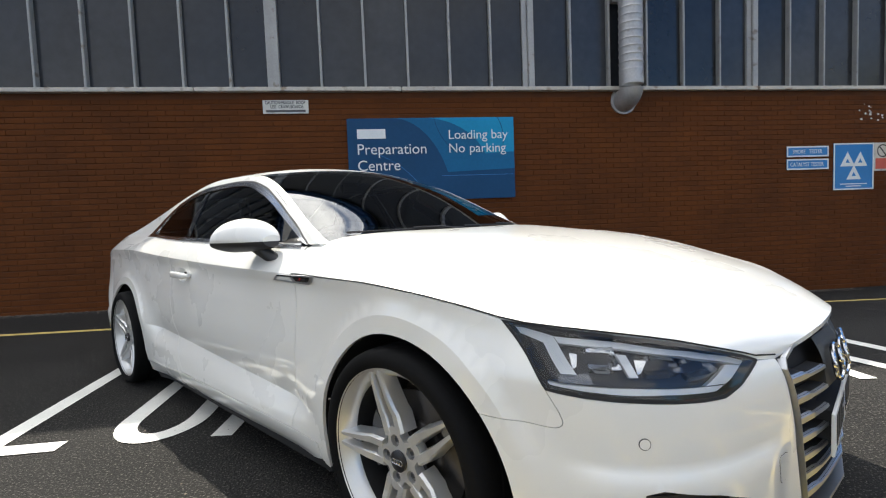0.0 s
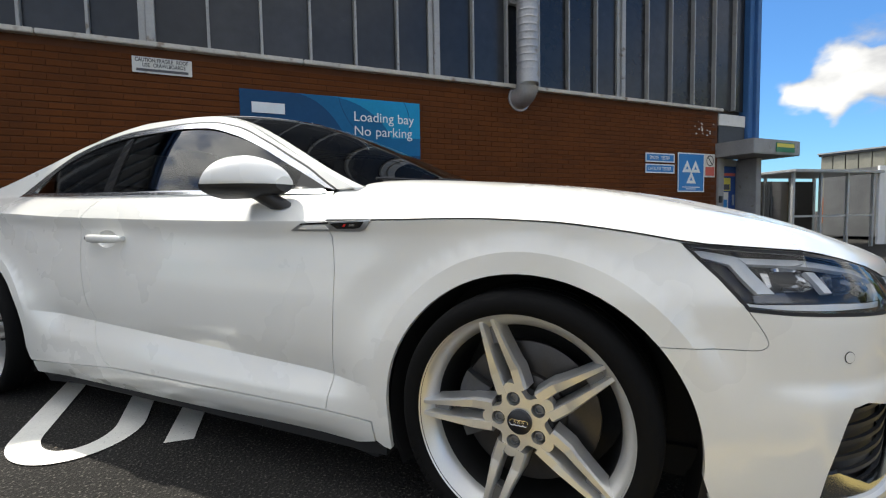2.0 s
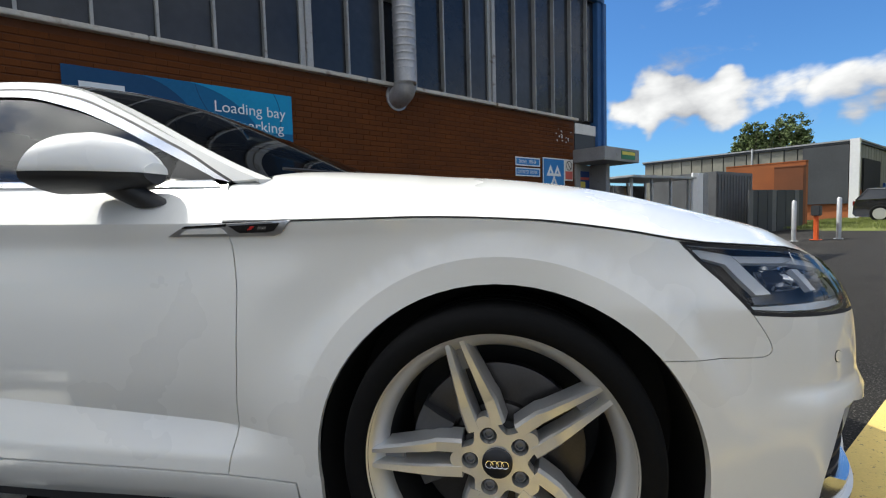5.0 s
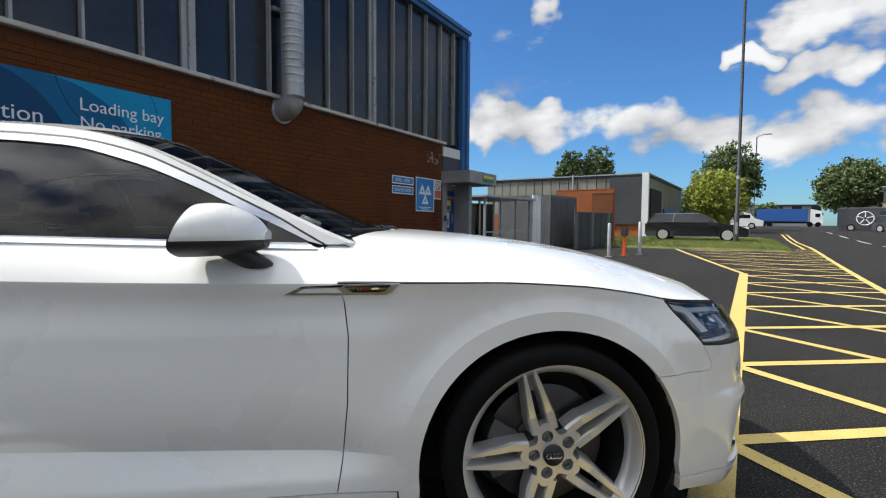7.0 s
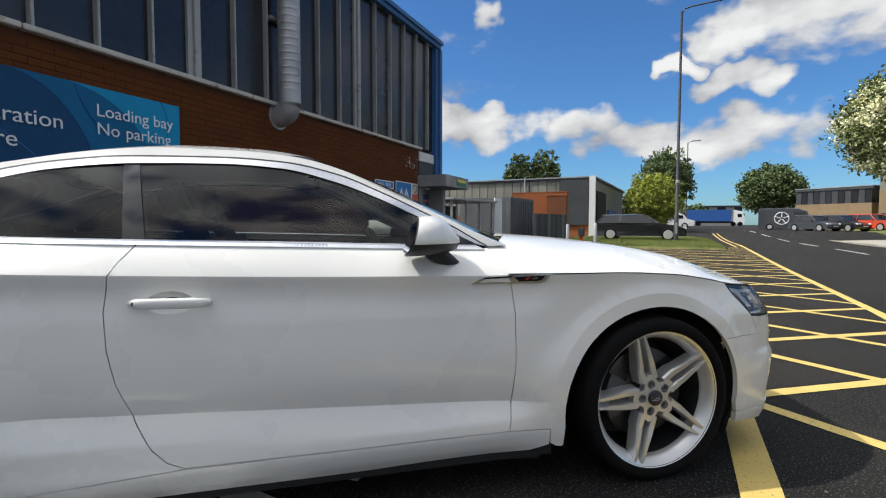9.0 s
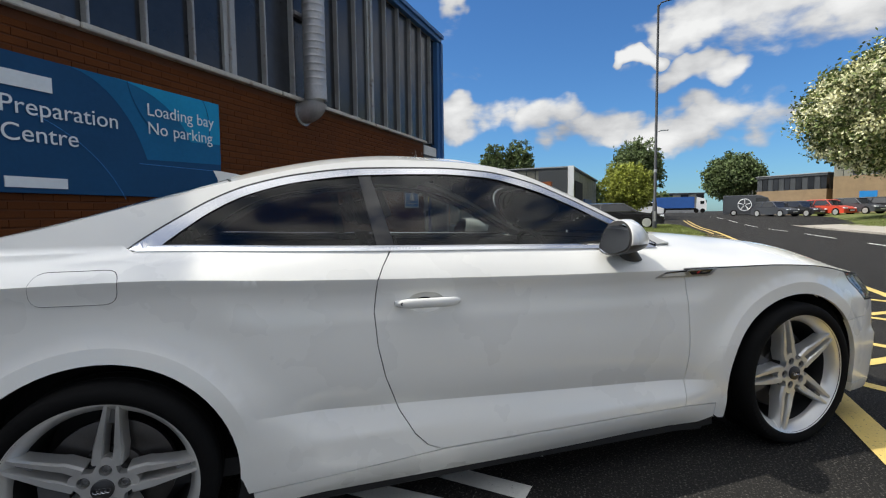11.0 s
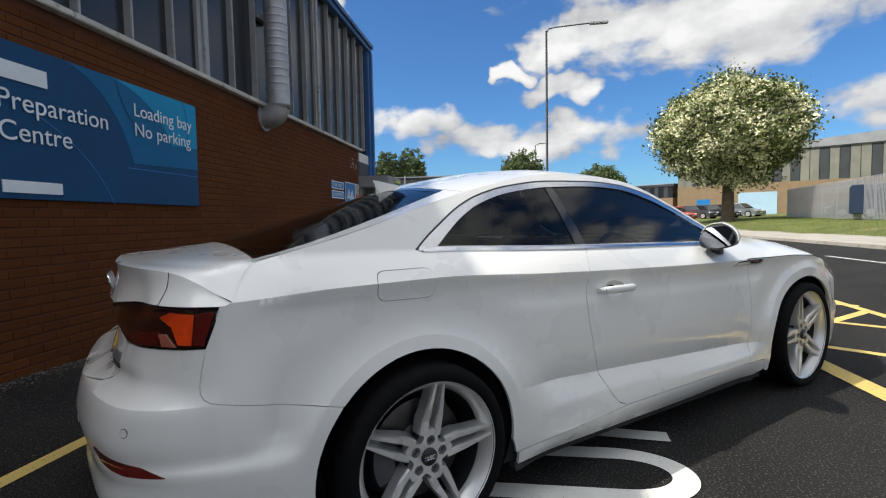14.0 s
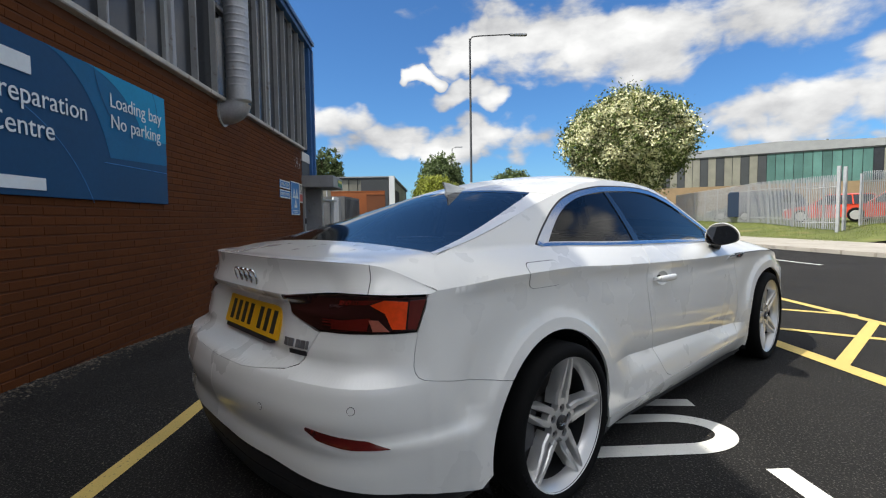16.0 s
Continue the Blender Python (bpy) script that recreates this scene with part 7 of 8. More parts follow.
shelter = thing("smoking_shelter", "grey framed shelter with clear panels", "shelter", at=pose(14.7, 9.7, level(14.7, 9.7), 0, 0, -9))
for x in (0, 0.95, 1.9, 2.85):
    for y in (0, 1.6):
        part("post", boxes((x - 0.035, x + 0.035, y - 0.035, y + 0.035, 0, 2.15), bevel=0.004), M["galvanised"], shelter)
for k in range(3):
    part("panel", boxes((0.04 + 0.95 * k, 0.91 + 0.95 * k, 1.595, 1.605, 0.15, 2.05)), glass_material("shelter_panel", (0.7, 0.74, 0.72)), shelter)
    part("rail", boxes((0.04 + 0.95 * k, 0.91 + 0.95 * k, -0.02, 0.02, 1.0, 1.05)), M["galvanised"], shelter)
part("roof", boxes((-0.15, 3.0, -0.2, 1.75, 2.151, 2.23), bevel=0.02), M["galvanised"], shelter)
screenw = thing("white_screen", "white vertical metal screen panels", "screen", at=pose(17.6, 9.15, level(17.6, 9.1), 0, 0, -10))
for k in range(3):
    part("panel", boxes((0.30 * k, 0.30 * k + 0.285, 0, 0.06, 0.05, 2.2), bevel=0.01), M["far_white"] if k < 2 else M["grey_steel"], screenw)
store = thing("storage_container", "grey ribbed steel storage container", "container", at=pose(18.9, 8.9, level(18.9, 8.9), 0, 0, -6))
part("body", boxes((0, 2.6, 0, 2.4, 0.1, 2.2), bevel=0.02), M["container_grey"], store)
for k in range(12):
    part("rib", boxes((0.06 + 0.21 * k, 0.16 + 0.21 * k, -0.03, 0.0, 0.2, 2.1)), M["container_grey"], store)
sheetf = thing("sheet_fence", "low dark grey ribbed sheet fence", "fence", at=pose(19.4, 8.1, level(19.4, 8.1), 0, 0, -14))
for k in range(12):
    part("sheet", boxes((0.27 * k, 0.27 * k + 0.255, 0.012 * (k % 2), 0.03 + 0.012 * (k % 2), 0.02, 1.5)), M["dark_clad"] if k % 5 else M["container_grey"], sheetf)
# lit orange pier, then a lower one in the brick's shaded colour
for x0, x1, y0, y1, h, bm_ in ((24.0, 24.35, 7.6, 10.4, 2.62, "orange_brick"), (23.5, 23.85, 7.55, 8.5, 2.40, "shade_brick")):
    pier = link_mesh("brick_pier", boxes((x0, x1, y0, y1, -0.3, h), (x0 - 0.01, x1 + 0.01, y0 - 0.01, y1 + 0.01, h, h + 0.05), bevel=0.008), M[bm_])
    tagged(pier, "weathered brick boundary wall", "wall")
for x, y, kind in ((17.1, 6.28, 0), (17.4, 5.85, 1), (17.7, 5.42, 0)):
    z = level(x, y)
    b = thing("bollard", "plain grey steel bollard on a flange" if kind == 0 else "orange barrier post with a dark head unit", "bollard", "bollards at the yard edge" if kind == 0 else "", Matrix.Translation((x, y, z)))
    if kind == 0:
        part("post", tube(bmesh.new(), [(0, 0, 0), (0, 0, 1.08), (0, 0, 1.12)], [0.057, 0.057, 0.03], 16), M["galvanised"], b, smooth=40)
        part("flange", boxes((-0.1, 0.1, -0.1, 0.1, 0, 0.012)), M["galvanised"], b)
    else:
        part("post", boxes((-0.06, 0.06, -0.05, 0.05, 0, 0.66), bevel=0.01), M["orange_paint"], b)
        part("head", boxes((-0.14, 0.14, -0.10, 0.10, 0.661, 0.94), bevel=0.02), M["dark_steel"], b)
        part("base", boxes((-0.12, 0.12, -0.12, 0.12, 0, 0.02)), M["orange_paint"], b)


# ---- street furniture ----
def street_lamp(x, y, z, h, arm):
    s = thing("street_lamp", "tall grey street lamp column with a single arm", "street lamp", "street lamps along the road", Matrix.Translation((x, y, z)))
    part("column", tube(bmesh.new(), [(0, 0, 0), (0, 0, 1.4), (0, 0, 1.45), (0, 0, h - 0.1)], [0.115, 0.11, 0.075, 0.055], 14), M["dark_steel"], s, smooth=40)
    part("arm", tube(bmesh.new(), [(0, 0, h - 0.25), (0, -0.12, h), (0, -0.5, h + 0.06), (0, -arm, h + 0.16)], 0.035, 10), M["dark_steel"], s, smooth=40)
    part("lantern", boxes((-0.13, 0.13, -arm - 0.95, -arm + 0.05, h + 0.08, h + 0.20), bevel=0.03), M["galvanised"], s)
    part("access_door", boxes((-0.125, -0.108, -0.05, 0.05, 0.45, 1.0)), M["grey_steel"], s)
    part("band", tube(bmesh.new(), [(0, 0, 3.0), (0, 0, 3.16)], 0.083, 14), M["galvanised"], s)


street_lamp(26.9, 2.68, 0.13, 11.55, 2.4)
street_lamp(67.0, 1.0, 0.6, 10.6, 0.5)


# ---- parked vehicles ----
def parked_car(at, paint, label, length=4.3, height=1.45, width=1.78, estate=False, group=""):
    """A hatchback or estate, with body, glass, wheels and lamps."""
    c = thing("parked_car", label, "car", group, at)
    h, L, w = height, length / 2, width / 2
    side = [(-L, 0.32), (-L + 0.02, 0.62), (-L + 0.10, 0.90), (-L * 0.55, 0.93), (L * 0.38, 0.92), (L * 0.80, 0.78), (L - 0.06, 0.62), (L, 0.42), (L - 0.05, 0.22), (-L + 0.1, 0.20)]
    secs = []
    for y, k in ((-w + 0.02, 0.93), (-w, 1.0), (w, 1.0), (w - 0.02, 0.93)):
        secs.append([(x * (1 if k == 1.0 else 0.985), y, 0.5 + (z - 0.5) * k) for x, z in side])
    part("body", loft(secs), paint, c, smooth=30)
    back = -L + (0.10 if estate else 0.12)
    roof0, roof1 = (-L + 0.45, L * 0.10)
    gl = [(back, 0.90), (roof0, h - 0.05), (roof1, h - 0.04), (L * 0.42, 0.91)]
    def cabin(inset_y, top):
        return loft([[(gl[0][0], -w + 0.05, 0.90), (gl[3][0], -w + 0.05, 0.905), (gl[3][0], w - 0.05, 0.905), (gl[0][0], w - 0.05, 0.90)], [(gl[1][0], -w + 0.24, top), (gl[2][0], -w + 0.24, top), (gl[2][0], w - 0.24, top), (gl[1][0], w - 0.24, top)]])
    part("window_glass", cabin(0.05, h - 0.05), M["dark_glass"], c)
    part("roof", loft([[(roof0 - 0.08, -w + 0.20, h - 0.07), (roof1 + 0.08, -w + 0.20, h - 0.07), (roof1 + 0.08, w - 0.20, h - 0.07), (roof0 - 0.08, w - 0.20, h - 0.07)], [(roof0 - 0.02, -w + 0.23, h - 0.03), (roof1, -w + 0.23, h - 0.03), (roof1, w - 0.23, h - 0.03), (roof0 - 0.02, w - 0.23, h - 0.03)], [(roof0 + 0.15, -w + 0.36, h), (roof1 - 0.15, -w + 0.36, h), (roof1 - 0.15, w - 0.36, h), (roof0 + 0.15, w - 0.36, h)]]), paint, c, smooth=40)
    for s in (-1, 1):
        for x0, z0, x1, z1 in ((roof0, h - 0.05, back, 0.90), (roof1, h - 0.05, gl[3][0], 0.90), ((roof0 + roof1) / 2 - 0.1, h - 0.05, (roof0 + roof1) / 2 - 0.16, 0.90)):
            part("pillar", tube(bmesh.new(), [(x0, s * (w - 0.235), z0), (x1, s * (w - 0.045), z1)], 0.035, 6), paint, c)
        for x in (-L * 0.62, L * 0.62):
            wh = part("tyre", tube(bmesh.new(), [(x, s * (w - 0.19), 0.31), (x, s * (w - 0.175), 0.31), (x, s * (w + 0.005), 0.31), (x, s * (w + 0.012), 0.31)], [0.28, 0.325, 0.325, 0.28], 24), M["rubber"], c, smooth=30)
            part("wheel_disc", tube(bmesh.new(), [(x, s * (w + 0.0), 0.31), (x, s * (w + 0.016), 0.31)], 0.235, 20), CM["alloy"], c)
            part("wheel_arch", tube(bmesh.new(), [(x, s * (w - 0.10), 0.33), (x, s * (w + 0.004), 0.33)], 0.345, 26), CM["under"], c)
        part("headlamp", boxes((L - 0.20, L - 0.02, min(s * 0.45, s * (w - 0.06)), max(s * 0.45, s * (w - 0.06)), 0.60, 0.72), bevel=0.02), CM["drl"], c)
        part("tail_lamp", boxes((-L - 0.005, -L + 0.08, min(s * 0.55, s * (w - 0.03)), max(s * 0.55, s * (w - 0.03)), 0.66, 0.86), bevel=0.015), CM["red_lens"], c)
        part("door_mirror", boxes((L * 0.28, L * 0.28 + 0.10, min(s * w, s * (w + 0.16)), max(s * w, s * (w + 0.16)), 0.92, 1.04), bevel=0.02), paint, c)
    part("front_grille", boxes((L - 0.03, L + 0.004, -0.35, 0.35, 0.36, 0.56), bevel=0.01), CM["trim"], c)
    part("plate", boxes((L + 0.003, L + 0.012, -0.26, 0.26, 0.40, 0.50)), CM["plate_white"], c)
    return c


parked_car(pose(28.6, 4.45, island(28.6, 4.45) - 0.01, 0, 0, -92), M["black_paint"], "black estate car parked on the grass verge", 4.65, 1.40, estate=True)
row = ((54.8, -9.3, M["far_grey"], "dark grey hatchback"), (54.4, -11.25, M["black_paint"], "black hatchback"), (54.0, -13.3, M["far_red"], "bright red hatchback"), (53.6, -15.3, M["far_grey"], "dark grey hatchback"), (53.2, -17.3, M["black_paint"], "black hatchback"), (52.8, -19.3, M["far_silver"], "silver hatchback"))
for x, y, p, name in row:
    parked_car(pose(x, y, max(level(x, y), bank(x, y)) if y < -8.5 else level(x, y), 0, 0, 214), p, name + " parked in a row beside the road", 4.1, 1.48, group="row of parked cars")
for x, y, turn, p, name in ((23.9, -16.9, 50, M["far_red"], "red hatchback"), (20.9, -17.4, 44, M["far_red"], "red hatchback"), (34.5, -18.9, 66, M["far_grey"], "dark grey hatchback")):
    parked_car(pose(x, y, bank(x, y) + 0.03, 0, 0, turn), p, name + " behind the palisade fence", 4.3, 1.5, group="cars behind the fence")


def parked_van(at, paint, label, length=4.9, height=1.95, emblem=False):
    v = thing("parked_van", label, "van", "", at)
    L, w = length / 2, 0.95
    side = [(-L, 0.35), (-L, height - 0.15), (-L + 0.12, height), (L * 0.30, height), (L * 0.58, height - 0.30), (L * 0.72, 1.10), (L - 0.12, 0.92), (L, 0.62), (L - 0.05, 0.28), (-L + 0.05, 0.28)]
    part("body", loft([[(x * 0.99, -w, 0.9 + (z - 0.9) * 0.96) for x, z in side], [(x, -w + 0.06, z) for x, z in side], [(x, w - 0.06, z) for x, z in side], [(x * 0.99, w, 0.9 + (z - 0.9) * 0.96) for x, z in side]]), paint, v, smooth=30)
    part("windscreen", loft([[(L * 0.56, -w + 0.12, height - 0.32), (L * 0.59, -w + 0.12, height - 0.30), (L * 0.59, w - 0.12, height - 0.30), (L * 0.56, w - 0.12, height - 0.32)], [(L * 0.70, -w + 0.08, 1.08), (L * 0.735, -w + 0.08, 1.10), (L * 0.735, w - 0.08, 1.10), (L * 0.70, w - 0.08, 1.08)]]), M["dark_glass"], v)
    for s in (-1, 1):
        part("side_window", boxes((L * 0.18, L * 0.56, min(s * (w - 0.01), s * (w + 0.006)), max(s * (w - 0.01), s * (w + 0.006)), 1.12, height - 0.34), bevel=0.003), M["dark_glass"], v)
        for x in (-L * 0.60, L * 0.62):
            part("tyre", tube(bmesh.new(), [(x, s * (w - 0.2), 0.33), (x, s * (w + 0.01), 0.33)], 0.33, 24), M["rubber"], v)
            part("wheel_disc", tube(bmesh.new(), [(x, s * w, 0.33), (x, s * (w + 0.018), 0.33)], 0.21, 20), CM["alloy"], v)
        part("headlamp", boxes((L - 0.18, L - 0.01, min(s * 0.55, s * (w - 0.04)), max(s * 0.55, s * (w - 0.04)), 0.70, 0.88), bevel=0.02), CM["drl"], v)
    if emblem:
        for s in (-1, 1):
            bm = bmesh.new()
            tube(bm, [(-0.55 + 0.62 * math.cos(a), s * (w + 0.004), 1.22 + 0.62 * math.sin(a)) for a in steps(0, 6.2832, 40)], 0.045, 6, cap=False)
            part("wheel_graphic_ring", bm, CM["drl"], v)
            for k in range(5):
                a = radians(90 + 72 * k)
                part("wheel_graphic_spoke", tube(bmesh.new(), [(-0.55 + 0.1 * math.cos(a), s * (w + 0.004), 1.22 + 0.1 * math.sin(a)), (-0.55 + 0.60 * math.cos(a), s * (w + 0.004), 1.22 + 0.60 * math.sin(a))], 0.045, 6), CM["drl"], v)
    return v


parked_van(pose(62.0, 2.9, level(62, 2.9), 0, 0, -94), M["far_white"], "white panel van parked beyond the verge", 5.4, 1.85)
parked_van(pose(27.9, -16.6, bank(27.9, -16.6) + 0.03, 0, 0, 232), M["van_blue"], "dark blue van behind the palisade fence", 4.8, 1.9)
parked_van(pose(61.0, -8.4, level(61.0, -8.4), 0, 0, -100), M["far_grey"], "grey van with a large wheel graphic", 5.2, 2.25, True)

truck = thing("articulated_lorry", "white lorry cab with a blue curtain-sided trailer", "lorry", at=pose(127.0, -8.3, level(127, -8), 0, 0, -95))
part("trailer", boxes((-7.2, 1.8, -1.25, 1.25, 1.1, 3.75), bevel=0.05), M["truck_blue"], truck)
part("chassis", boxes((-7.0, 4.2, -0.9, 0.9, 0.7, 1.08)), CM["under"], truck)
part("cab", loft([[(2.2, -1.2, 0.6), (4.3, -1.2, 0.5), (4.3, 1.2, 0.5), (2.2, 1.2, 0.6)], [(2.2, -1.2, 2.9), (4.3, -1.2, 2.1), (4.3, 1.2, 2.1), (2.2, 1.2, 2.9)], [(2.25, -1.15, 3.7), (3.9, -1.1, 3.3), (3.9, 1.1, 3.3), (2.25, 1.15, 3.7)]]), M["far_white"], truck)
part("windscreen", boxes((4.05, 4.31, -1.05, 1.05, 2.0, 2.85)), M["dark_glass"], truck)
for s in (-1, 1):
    part("side_window", boxes((3.0, 3.8, min(s * 1.15, s * 1.215), max(s * 1.15, s * 1.215), 2.0, 2.75)), M["dark_glass"], truck)
    for x in (-6.0, -4.8, 2.2, 3.5):
        part("tyre", tube(bmesh.new(), [(x, s * 0.85, 0.5), (x, s * 1.22, 0.5)], 0.5, 20), M["rubber"], truck)


# ---- far buildings ----
def unit(name, label, p0, p1, depth, z0, z1, brick_h, wall_mat, panel_mat, n, fascia=0.3, slope=0.0):
    """A clad unit: brick plinth, upright panels over it, roof edge. p0 to p1 is its front."""
    a, b = Vector(p0), Vector(p1)
    d = (b - a)
    u = thing(name, label, "building", at=Matrix.Translation((a.x, a.y, 0)) @ Matrix.Rotation(math.atan2(d.y, d.x), 4, "Z"))
    L = d.length
    part("plinth_wall", boxes((0, L, 0, depth, z0, z0 + brick_h)), wall_mat, u)
    part("core", boxes((0.1, L - 0.1, 0.1, depth - 0.1, z0 + brick_h, z1 - 0.02)), M["dark_clad"], u)
    step = L / n
    for k in range(n):
        part("panel", boxes((k * step + 0.03, (k + 1) * step - 0.03, 0.02, 0.09, z0 + brick_h, z1 - fascia)), panel_mat if not isinstance(panel_mat, list) else panel_mat[k % len(panel_mat)], u)
    m = max(3, int(depth / step))
    for k in range(min(m, 40)):
        y0, y1 = depth * k / m + 0.03, depth * (k + 1) / m - 0.03
        for x0, x1 in ((0.02, 0.09), (L - 0.09, L - 0.02)):
            part("panel", boxes((x0, x1, y0, y1, z0 + brick_h, z1 - fascia)), panel_mat if not isinstance(panel_mat, list) else panel_mat[(k + 1) % len(panel_mat)], u)
    part("fascia", boxes((-0.08, L + 0.08, -0.08, depth + 0.08, z1 - fascia, z1)), M["dark_clad"], u)
    bm = bmesh.new()
    prism(bm, [(-0.12, z1), (L + 0.12, z1), (L + 0.12, z1 + 0.08), (L / 2, z1 + 0.08 + slope), (-0.12, z1 + 0.08)], -0.12, depth + 0.12)
    part("roof", bm, M["roof_grey"], u)
    return u


ua = unit("clad_unit", "low grey-clad industrial unit with a brick plinth", (34.4, 19.3), (34.0, 7.7), 16.5, -0.2, 4.25, 1.9, M["orange_brick"], M["clad"], 18, 0.12)
part("corner_post", boxes((11.35, 11.75, -0.16, 0.10, -0.2, 4.35)), M["far_white"], ua)
part("dark_panel", boxes((9.3, 11.3, -0.12, 0.015, 1.0, 4.1)), M["dark_clad"], ua)
# black slab stands in for the shade inside the open roller door
part("roller_door", boxes((11.57, 11.68, 1.2, 5.2, -0.2, 3.4)), CM["under"], ua)
part("blue_door", boxes((11.57, 11.70, 6.5, 11.5, -0.2, 2.2)), M["door_blue"], ua)
part("flue", tube(bmesh.new(), [(6.8, -0.12, 0), (6.8, -0.12, 4.4)], 0.06, 8), M["galvanised"], ua)
unit("workshop_unit", "tan brick unit with a dark glazed band", (67.0, -10.2), (62.3, -15.6), 16, 0.4, 5.0, 2.9, M["tan_brick"], [M["dark_clad"], M["pane"]], 12, 0.25)
ug = unit("glazed_unit", "large tan brick unit with weathered green glazing", (61.5, -15.9), (37.5, -50.5), 30, 0.4, 7.9, 4.1, M["tan_brick"], [M["clad"], M["clad"], M["dark_clad"], M["clad"], M["dark_clad"]] * 5 + [M["green_clad"]] * 11 + [M["pane"], M["clad"]] * 8, 52, 0.12, 1.1)
part("blue_door", boxes((6.5, 10.2, -0.05, 0.0, 0.4, 3.5)), M["pale_blue"], ug)
part("notice", boxes((2.2, 3.6, -0.03, 0.0, 2.2, 2.9)), M["mot_blue"], ug)
unit("long_unit", "long pale unit far along the road", (150, 34), (158, -16), 20, 0.6, 6.4, 2.6, M["roof_grey"], [M["clad"], M["pane"]], 24, 0.4)
unit("long_unit", "low pale unit behind the yard trees", (105, -20), (112, -60), 20, 0.6, 6.0, 2.6, M["tan_brick"], [M["clad"], M["dark_clad"]], 24, 0.4)

# ---- palisade fence and gate across the road ----
palisade((43.0, -18.6), (17.9, -11.9), 2.35, bank, "galvanised palisade fence along the grass bank", M["galvanised"])
palisade((18.6, -13.6), (24.5, -31.0), 2.35, bank, "galvanised palisade fence beside the open gate", M["galvanised"])
gate = thing("palisade_gate", "open galvanised palisade gate with tall posts", "gate", at=pose(17.6, -11.6, bank(17.6, -11.6), 0, 0, -62))
for x in (0, 0.62):
    part("gate_post", boxes((x - 0.06, x + 0.06, -0.06, 0.06, -0.1, 2.75), bevel=0.006), M["galvanised"], gate)
for k in range(9):
    part("pale", boxes((0.15 + 0.04 * k, 0.185 + 0.04 * k, 0.2 + 0.14 * k, 0.215 + 0.14 * k, 0.12, 2.3)), M["galvanised"], gate)
for z in (0.4, 1.9):
    part("rail", tube(bmesh.new(), [(0.08, 0.05, z), (0.55, 1.5, z)], 0.025, 6), M["galvanised"], gate)


# ---- trees ----
def tree(x, y, z, height, spread, trunk_h, label, leaf, count, size, seed, flowers=0, squash=1.0, trunk=0.3, low=0.0):
    """A tapered trunk with limbs and a crown of many small leaves in uneven clumps."""
    rng = random.Random(seed)
    t = thing("tree", label, "tree", at=Matrix.Translation((x, y, z)))
    bm = bmesh.new()
    lean = (rng.uniform(-0.15, 0.15), rng.uniform(-0.15, 0.15))
    top = trunk_h + (height - trunk_h) * 0.55
    tube(bm, [(0, 0, -0.2), (lean[0] * 0.1, lean[1] * 0.1, 0.3), (lean[0] * 0.5, lean[1] * 0.5, trunk_h * 0.6), (lean[0], lean[1], trunk_h), (lean[0] * 1.5, lean[1] * 1.5, top)], [trunk * 1.35, trunk * 1.05, trunk * 0.9, trunk * 0.8, trunk * 0.2], 10)
    ch = height - trunk_h + low
    cz = trunk_h - low + ch / 2
    limbs = []
    for k in range(11):
        a, e = rng.uniform(0, 6.28), rng.uniform(0.25, 1.0)
        r = spread / 2 * rng.uniform(0.5, 0.85)
        end = Vector((math.cos(a) * r, math.sin(a) * r, trunk_h + (height - trunk_h) * e * 0.8))
        start = Vector((lean[0], lean[1], trunk_h * rng.uniform(0.75, 1.1)))
        mid = start.lerp(end, 0.5) + Vector((0, 0, 0.12 * height * rng.uniform(0.2, 1)))
        tube(bm, [start, mid, end], [trunk * 0.42, trunk * 0.24, trunk * 0.06], 6)
        limbs.append(end)
    part("trunk", bm, M["bark"], t, smooth=50)

    def clumps(n):
        out = []
        while len(out) < n:
            p = Vector((rng.uniform(-1, 1), rng.uniform(-1, 1), rng.uniform(-1, 1)))
            if 0.35 < p.length < 0.97:
                lump = 0.86 + 0.26 * noise.noise(p * 2.6 + Vector((seed, 0, 0)))
                flat = 0.75 + 0.25 * max(0.0, p.z) if p.z < 0 else 1.0
                out.append(Vector((p.x * spread / 2 * lump * (0.85 + 0.15 * flat), p.y * spread / 2 * lump, cz + p.z * ch / 2 * lump * squash)))
        return out

    def leaves(name, n, s, mat, outer):
        verts, faces = [], []
        each = 12 if outer else 26
        cs = clumps(max(40, n // each))
        for c in cs:
            rr = spread * (0.014 if outer else 0.033)
            for _ in range(each):
                o = c + Vector((rng.gauss(0, rr), rng.gauss(0, rr), rng.gauss(0, rr * 0.8)))
                if outer:
                    v = Vector((o.x, o.y, o.z - cz))
                    o = o + v.normalized() * s * 0.4
                nrm = Vector((rng.gauss(0, 1), rng.gauss(0, 1), rng.gauss(0.5, 1))).normalized()
                u = nrm.orthogonal().normalized()
                w = nrm.cross(u)
                ang = rng.uniform(0, 6.28)
                u, w = u * math.cos(ang) + w * math.sin(ang), w * math.cos(ang) - u * math.sin(ang)
                k = s * rng.uniform(0.6, 1.3)
                b = len(verts)
                verts.extend([o - u * k, o + w * k * 0.55, o + u * k, o - w * k * 0.55])
                faces.append((b, b + 1, b + 2, b + 3))
        me = bpy.data.meshes.new(name)
        me.from_pydata([tuple(v) for v in verts], [], faces)
        me.materials.append(mat)
        ob = new(name, me)
        ob.parent = t
        return tagged(ob, kind="stuff")
    leaves("crown", count, size, leaf, False)
    if flowers:
        leaves("blossom", flowers, size * 0.8, M["blossom"], True)
    return t


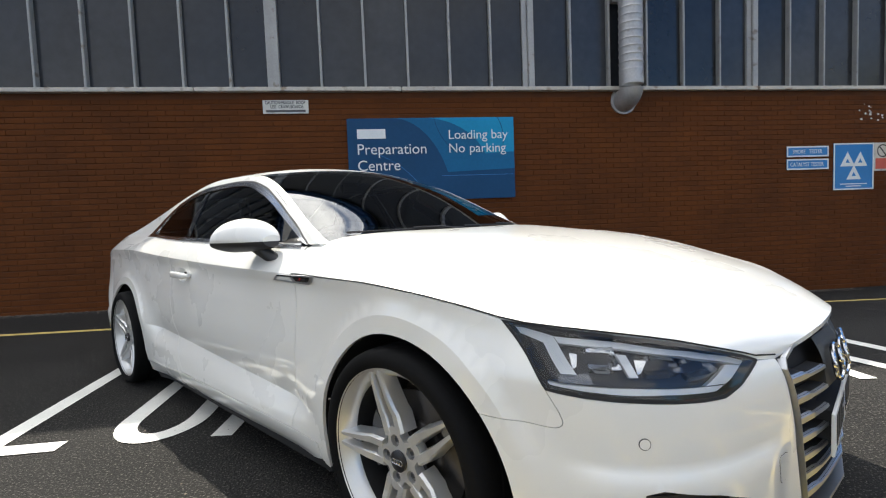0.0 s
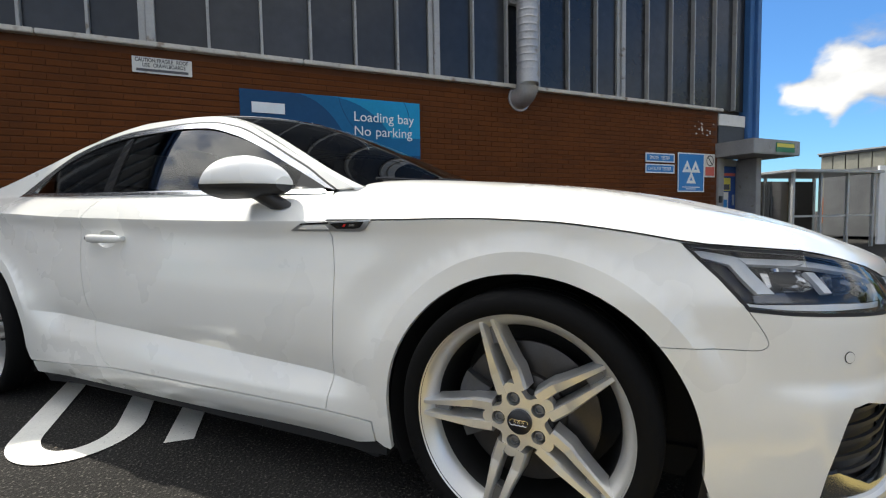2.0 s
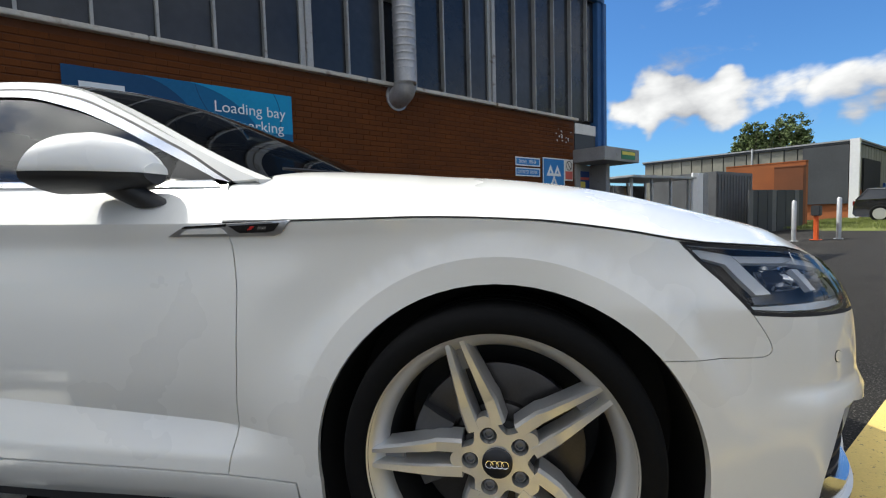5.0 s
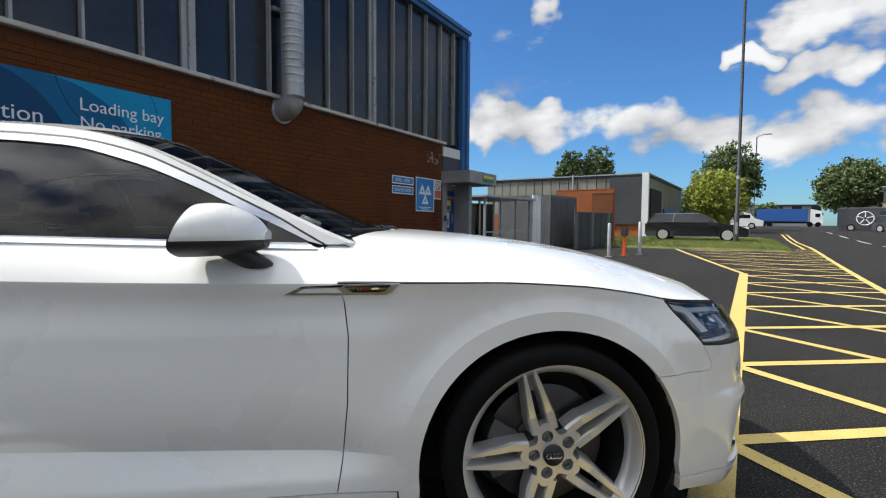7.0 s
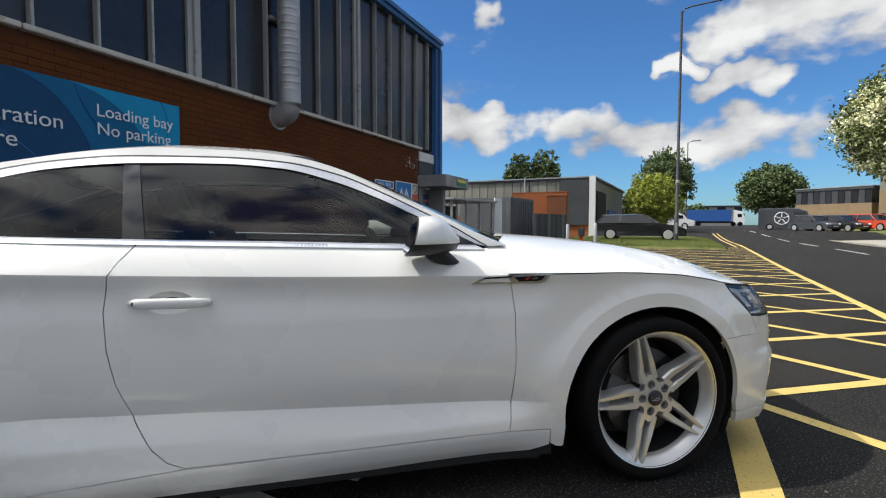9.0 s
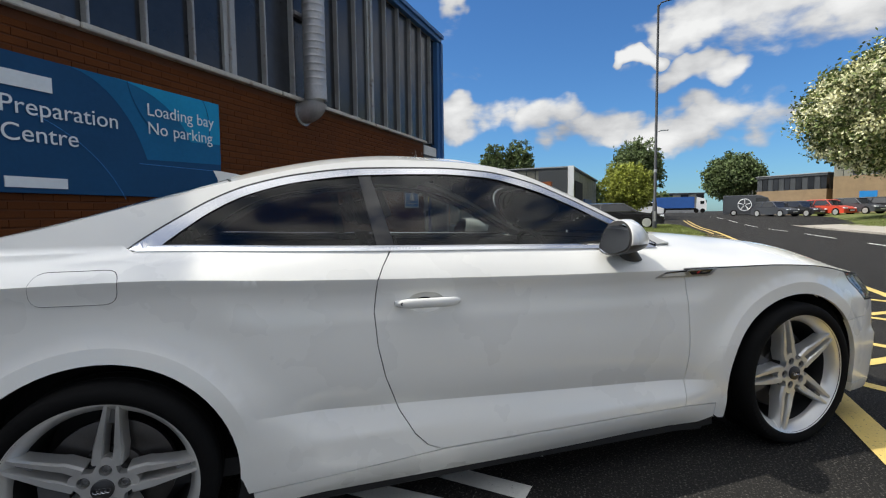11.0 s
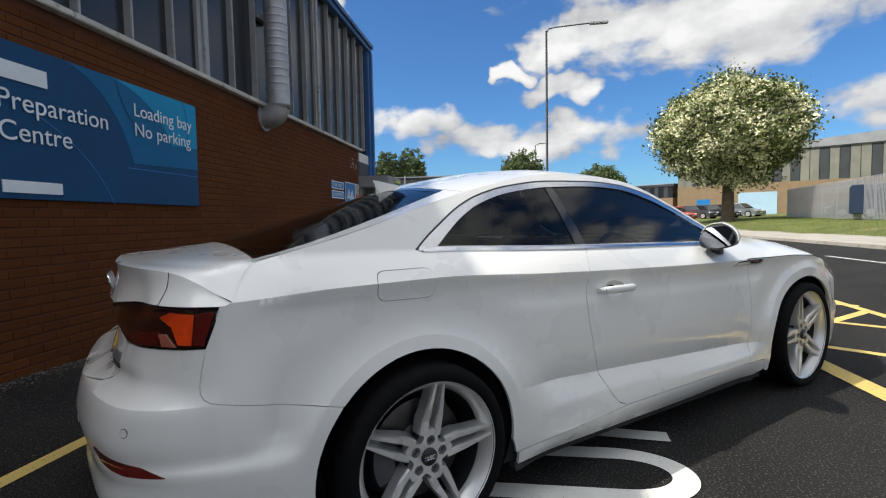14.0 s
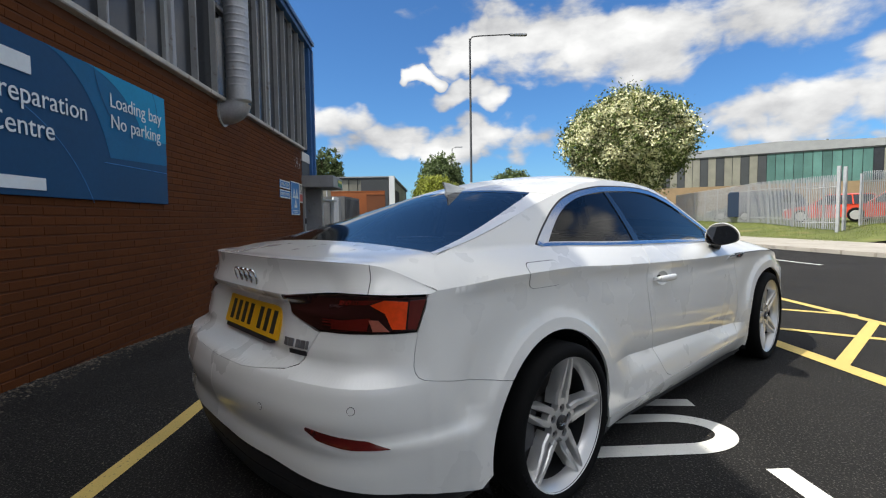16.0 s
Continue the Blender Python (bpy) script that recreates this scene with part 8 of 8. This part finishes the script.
tree(41.0, -13.0, bank(41, -13) - 0.05, 12.0, 12.7, 3.7, "round tree covered in creamy white blossom on the bank", M["leaf_bright"], 48000, 0.15, 3, flowers=72000, trunk=0.48, low=1.2)
tree(58.7, 20.0, 0, 10.4, 4.6, 2.0, "tall dark green tree behind the unit", M["leaf"], 11000, 0.16, 4, trunk=0.22)
tree(60.4, 17.3, 0, 10.7, 5.2, 2.0, "tall dark green tree behind the unit", M["leaf"], 12000, 0.16, 5, trunk=0.22)
tree(51.5, 3.3, 0.2, 8.4, 5.8, 1.8, "green broadleaf tree beyond the verge", M["leaf"], 14000, 0.15, 6, trunk=0.2)
tree(44.5, 4.2, 0.2, 5.5, 4.9, 0.8, "yellow-green rounded tree beside the lamp", M["leaf_yellow"], 22000, 0.10, 7, trunk=0.16, low=0.6)
tree(71.5, -8.5, 0.6, 8.2, 8.2, 1.8, "dark green spreading tree at the roadside", M["leaf"], 20000, 0.18, 8, trunk=0.3, low=0.5)
tree(80.0, -64.0, 1.0, 13.5, 9.5, 3.0, "green tree behind the glazed unit", M["leaf"], 4000, 0.35, 9, trunk=0.3)
for k, (x, y, h) in enumerate(((98, 12, 7), (95, 22, 8), (142, -24, 7), (138, 8, 6), (116, 17, 6), (146, -4, 6))):
    tree(x, y, 0.6, h, 8.5, 1.5, "distant green tree along the road", M["leaf"], 2500, 0.35, 20 + k, trunk=0.2)


# ---- bricks of the workshop wall ----
def brick_mesh(w):
    bm = bmesh.new()
    c, e = 0.0035, 0.0015
    vs0 = [bm.verts.new(p) for p in ((0, 0, 0), (w, 0, 0), (w, 0, 0.062), (0, 0, 0.062))]
    vs1 = [bm.verts.new(p) for p in ((0, -0.010, 0), (w, -0.010, 0), (w, -0.010, 0.062), (0, -0.010, 0.062))]
    vs2 = [bm.verts.new(p) for p in ((e, -0.0135, c), (w - e, -0.0135, c), (w - e, -0.0135, 0.062 - c), (e, -0.0135, 0.062 - c))]
    for a, b in ((vs0, vs1), (vs1, vs2)):
        for i in range(4):
            j = (i + 1) % 4
            bm.faces.new((a[i], a[j], b[j], b[i]))
    bm.faces.new(vs2)
    bmesh.ops.recalc_face_normals(bm, faces=bm.faces)
    me = bpy.data.meshes.new("brick")
    bm.to_mesh(me)
    bm.free()
    me.materials.append(M["brick"])
    return me


BRICK = brick_mesh(0.2240)
rng = random.Random(11)
tv, tf = [], []
ROW, COL = 0.0752, 0.2265
count = 0
b0 = [tuple(v.co) for v in BRICK.vertices]
f0 = [tuple(p.vertices) for p in BRICK.polygons]
for r in range(42):
    z = -0.40 + r * ROW
    if z + 0.062 > SILL_Z - 0.01:
        break
    for k in range(-62, 47):
        x = k * COL + (COL / 2 if r % 2 else 0)
        if x + 0.218 > BRICK_X or x < -14:
            continue
        dy = rng.uniform(-0.0012, 0.0012)
        if 1.6 < x < 4.25 and -0.05 < z < 1.30 and count < 300 and (x > 1.6):
            ob = new("brick", BRICK)
            ob.parent = wall
            ob.matrix_local = Matrix.Translation((x, WALL_Y + 0.012 + dy, z))
            count += 1
            continue
        n = len(tv)
        tv += [(p[0] + x, p[1] + WALL_Y + 0.012 + dy, p[2] + z) for p in b0]
        tf += [tuple(i + n for i in f) for f in f0]
me = bpy.data.meshes.new("brick_courses")
me.from_pydata(tv, [], tf)
me.materials.append(M["brick"])
ob = new("brick_courses", me)
ob.parent = wall
tagged(ob, kind="stuff")
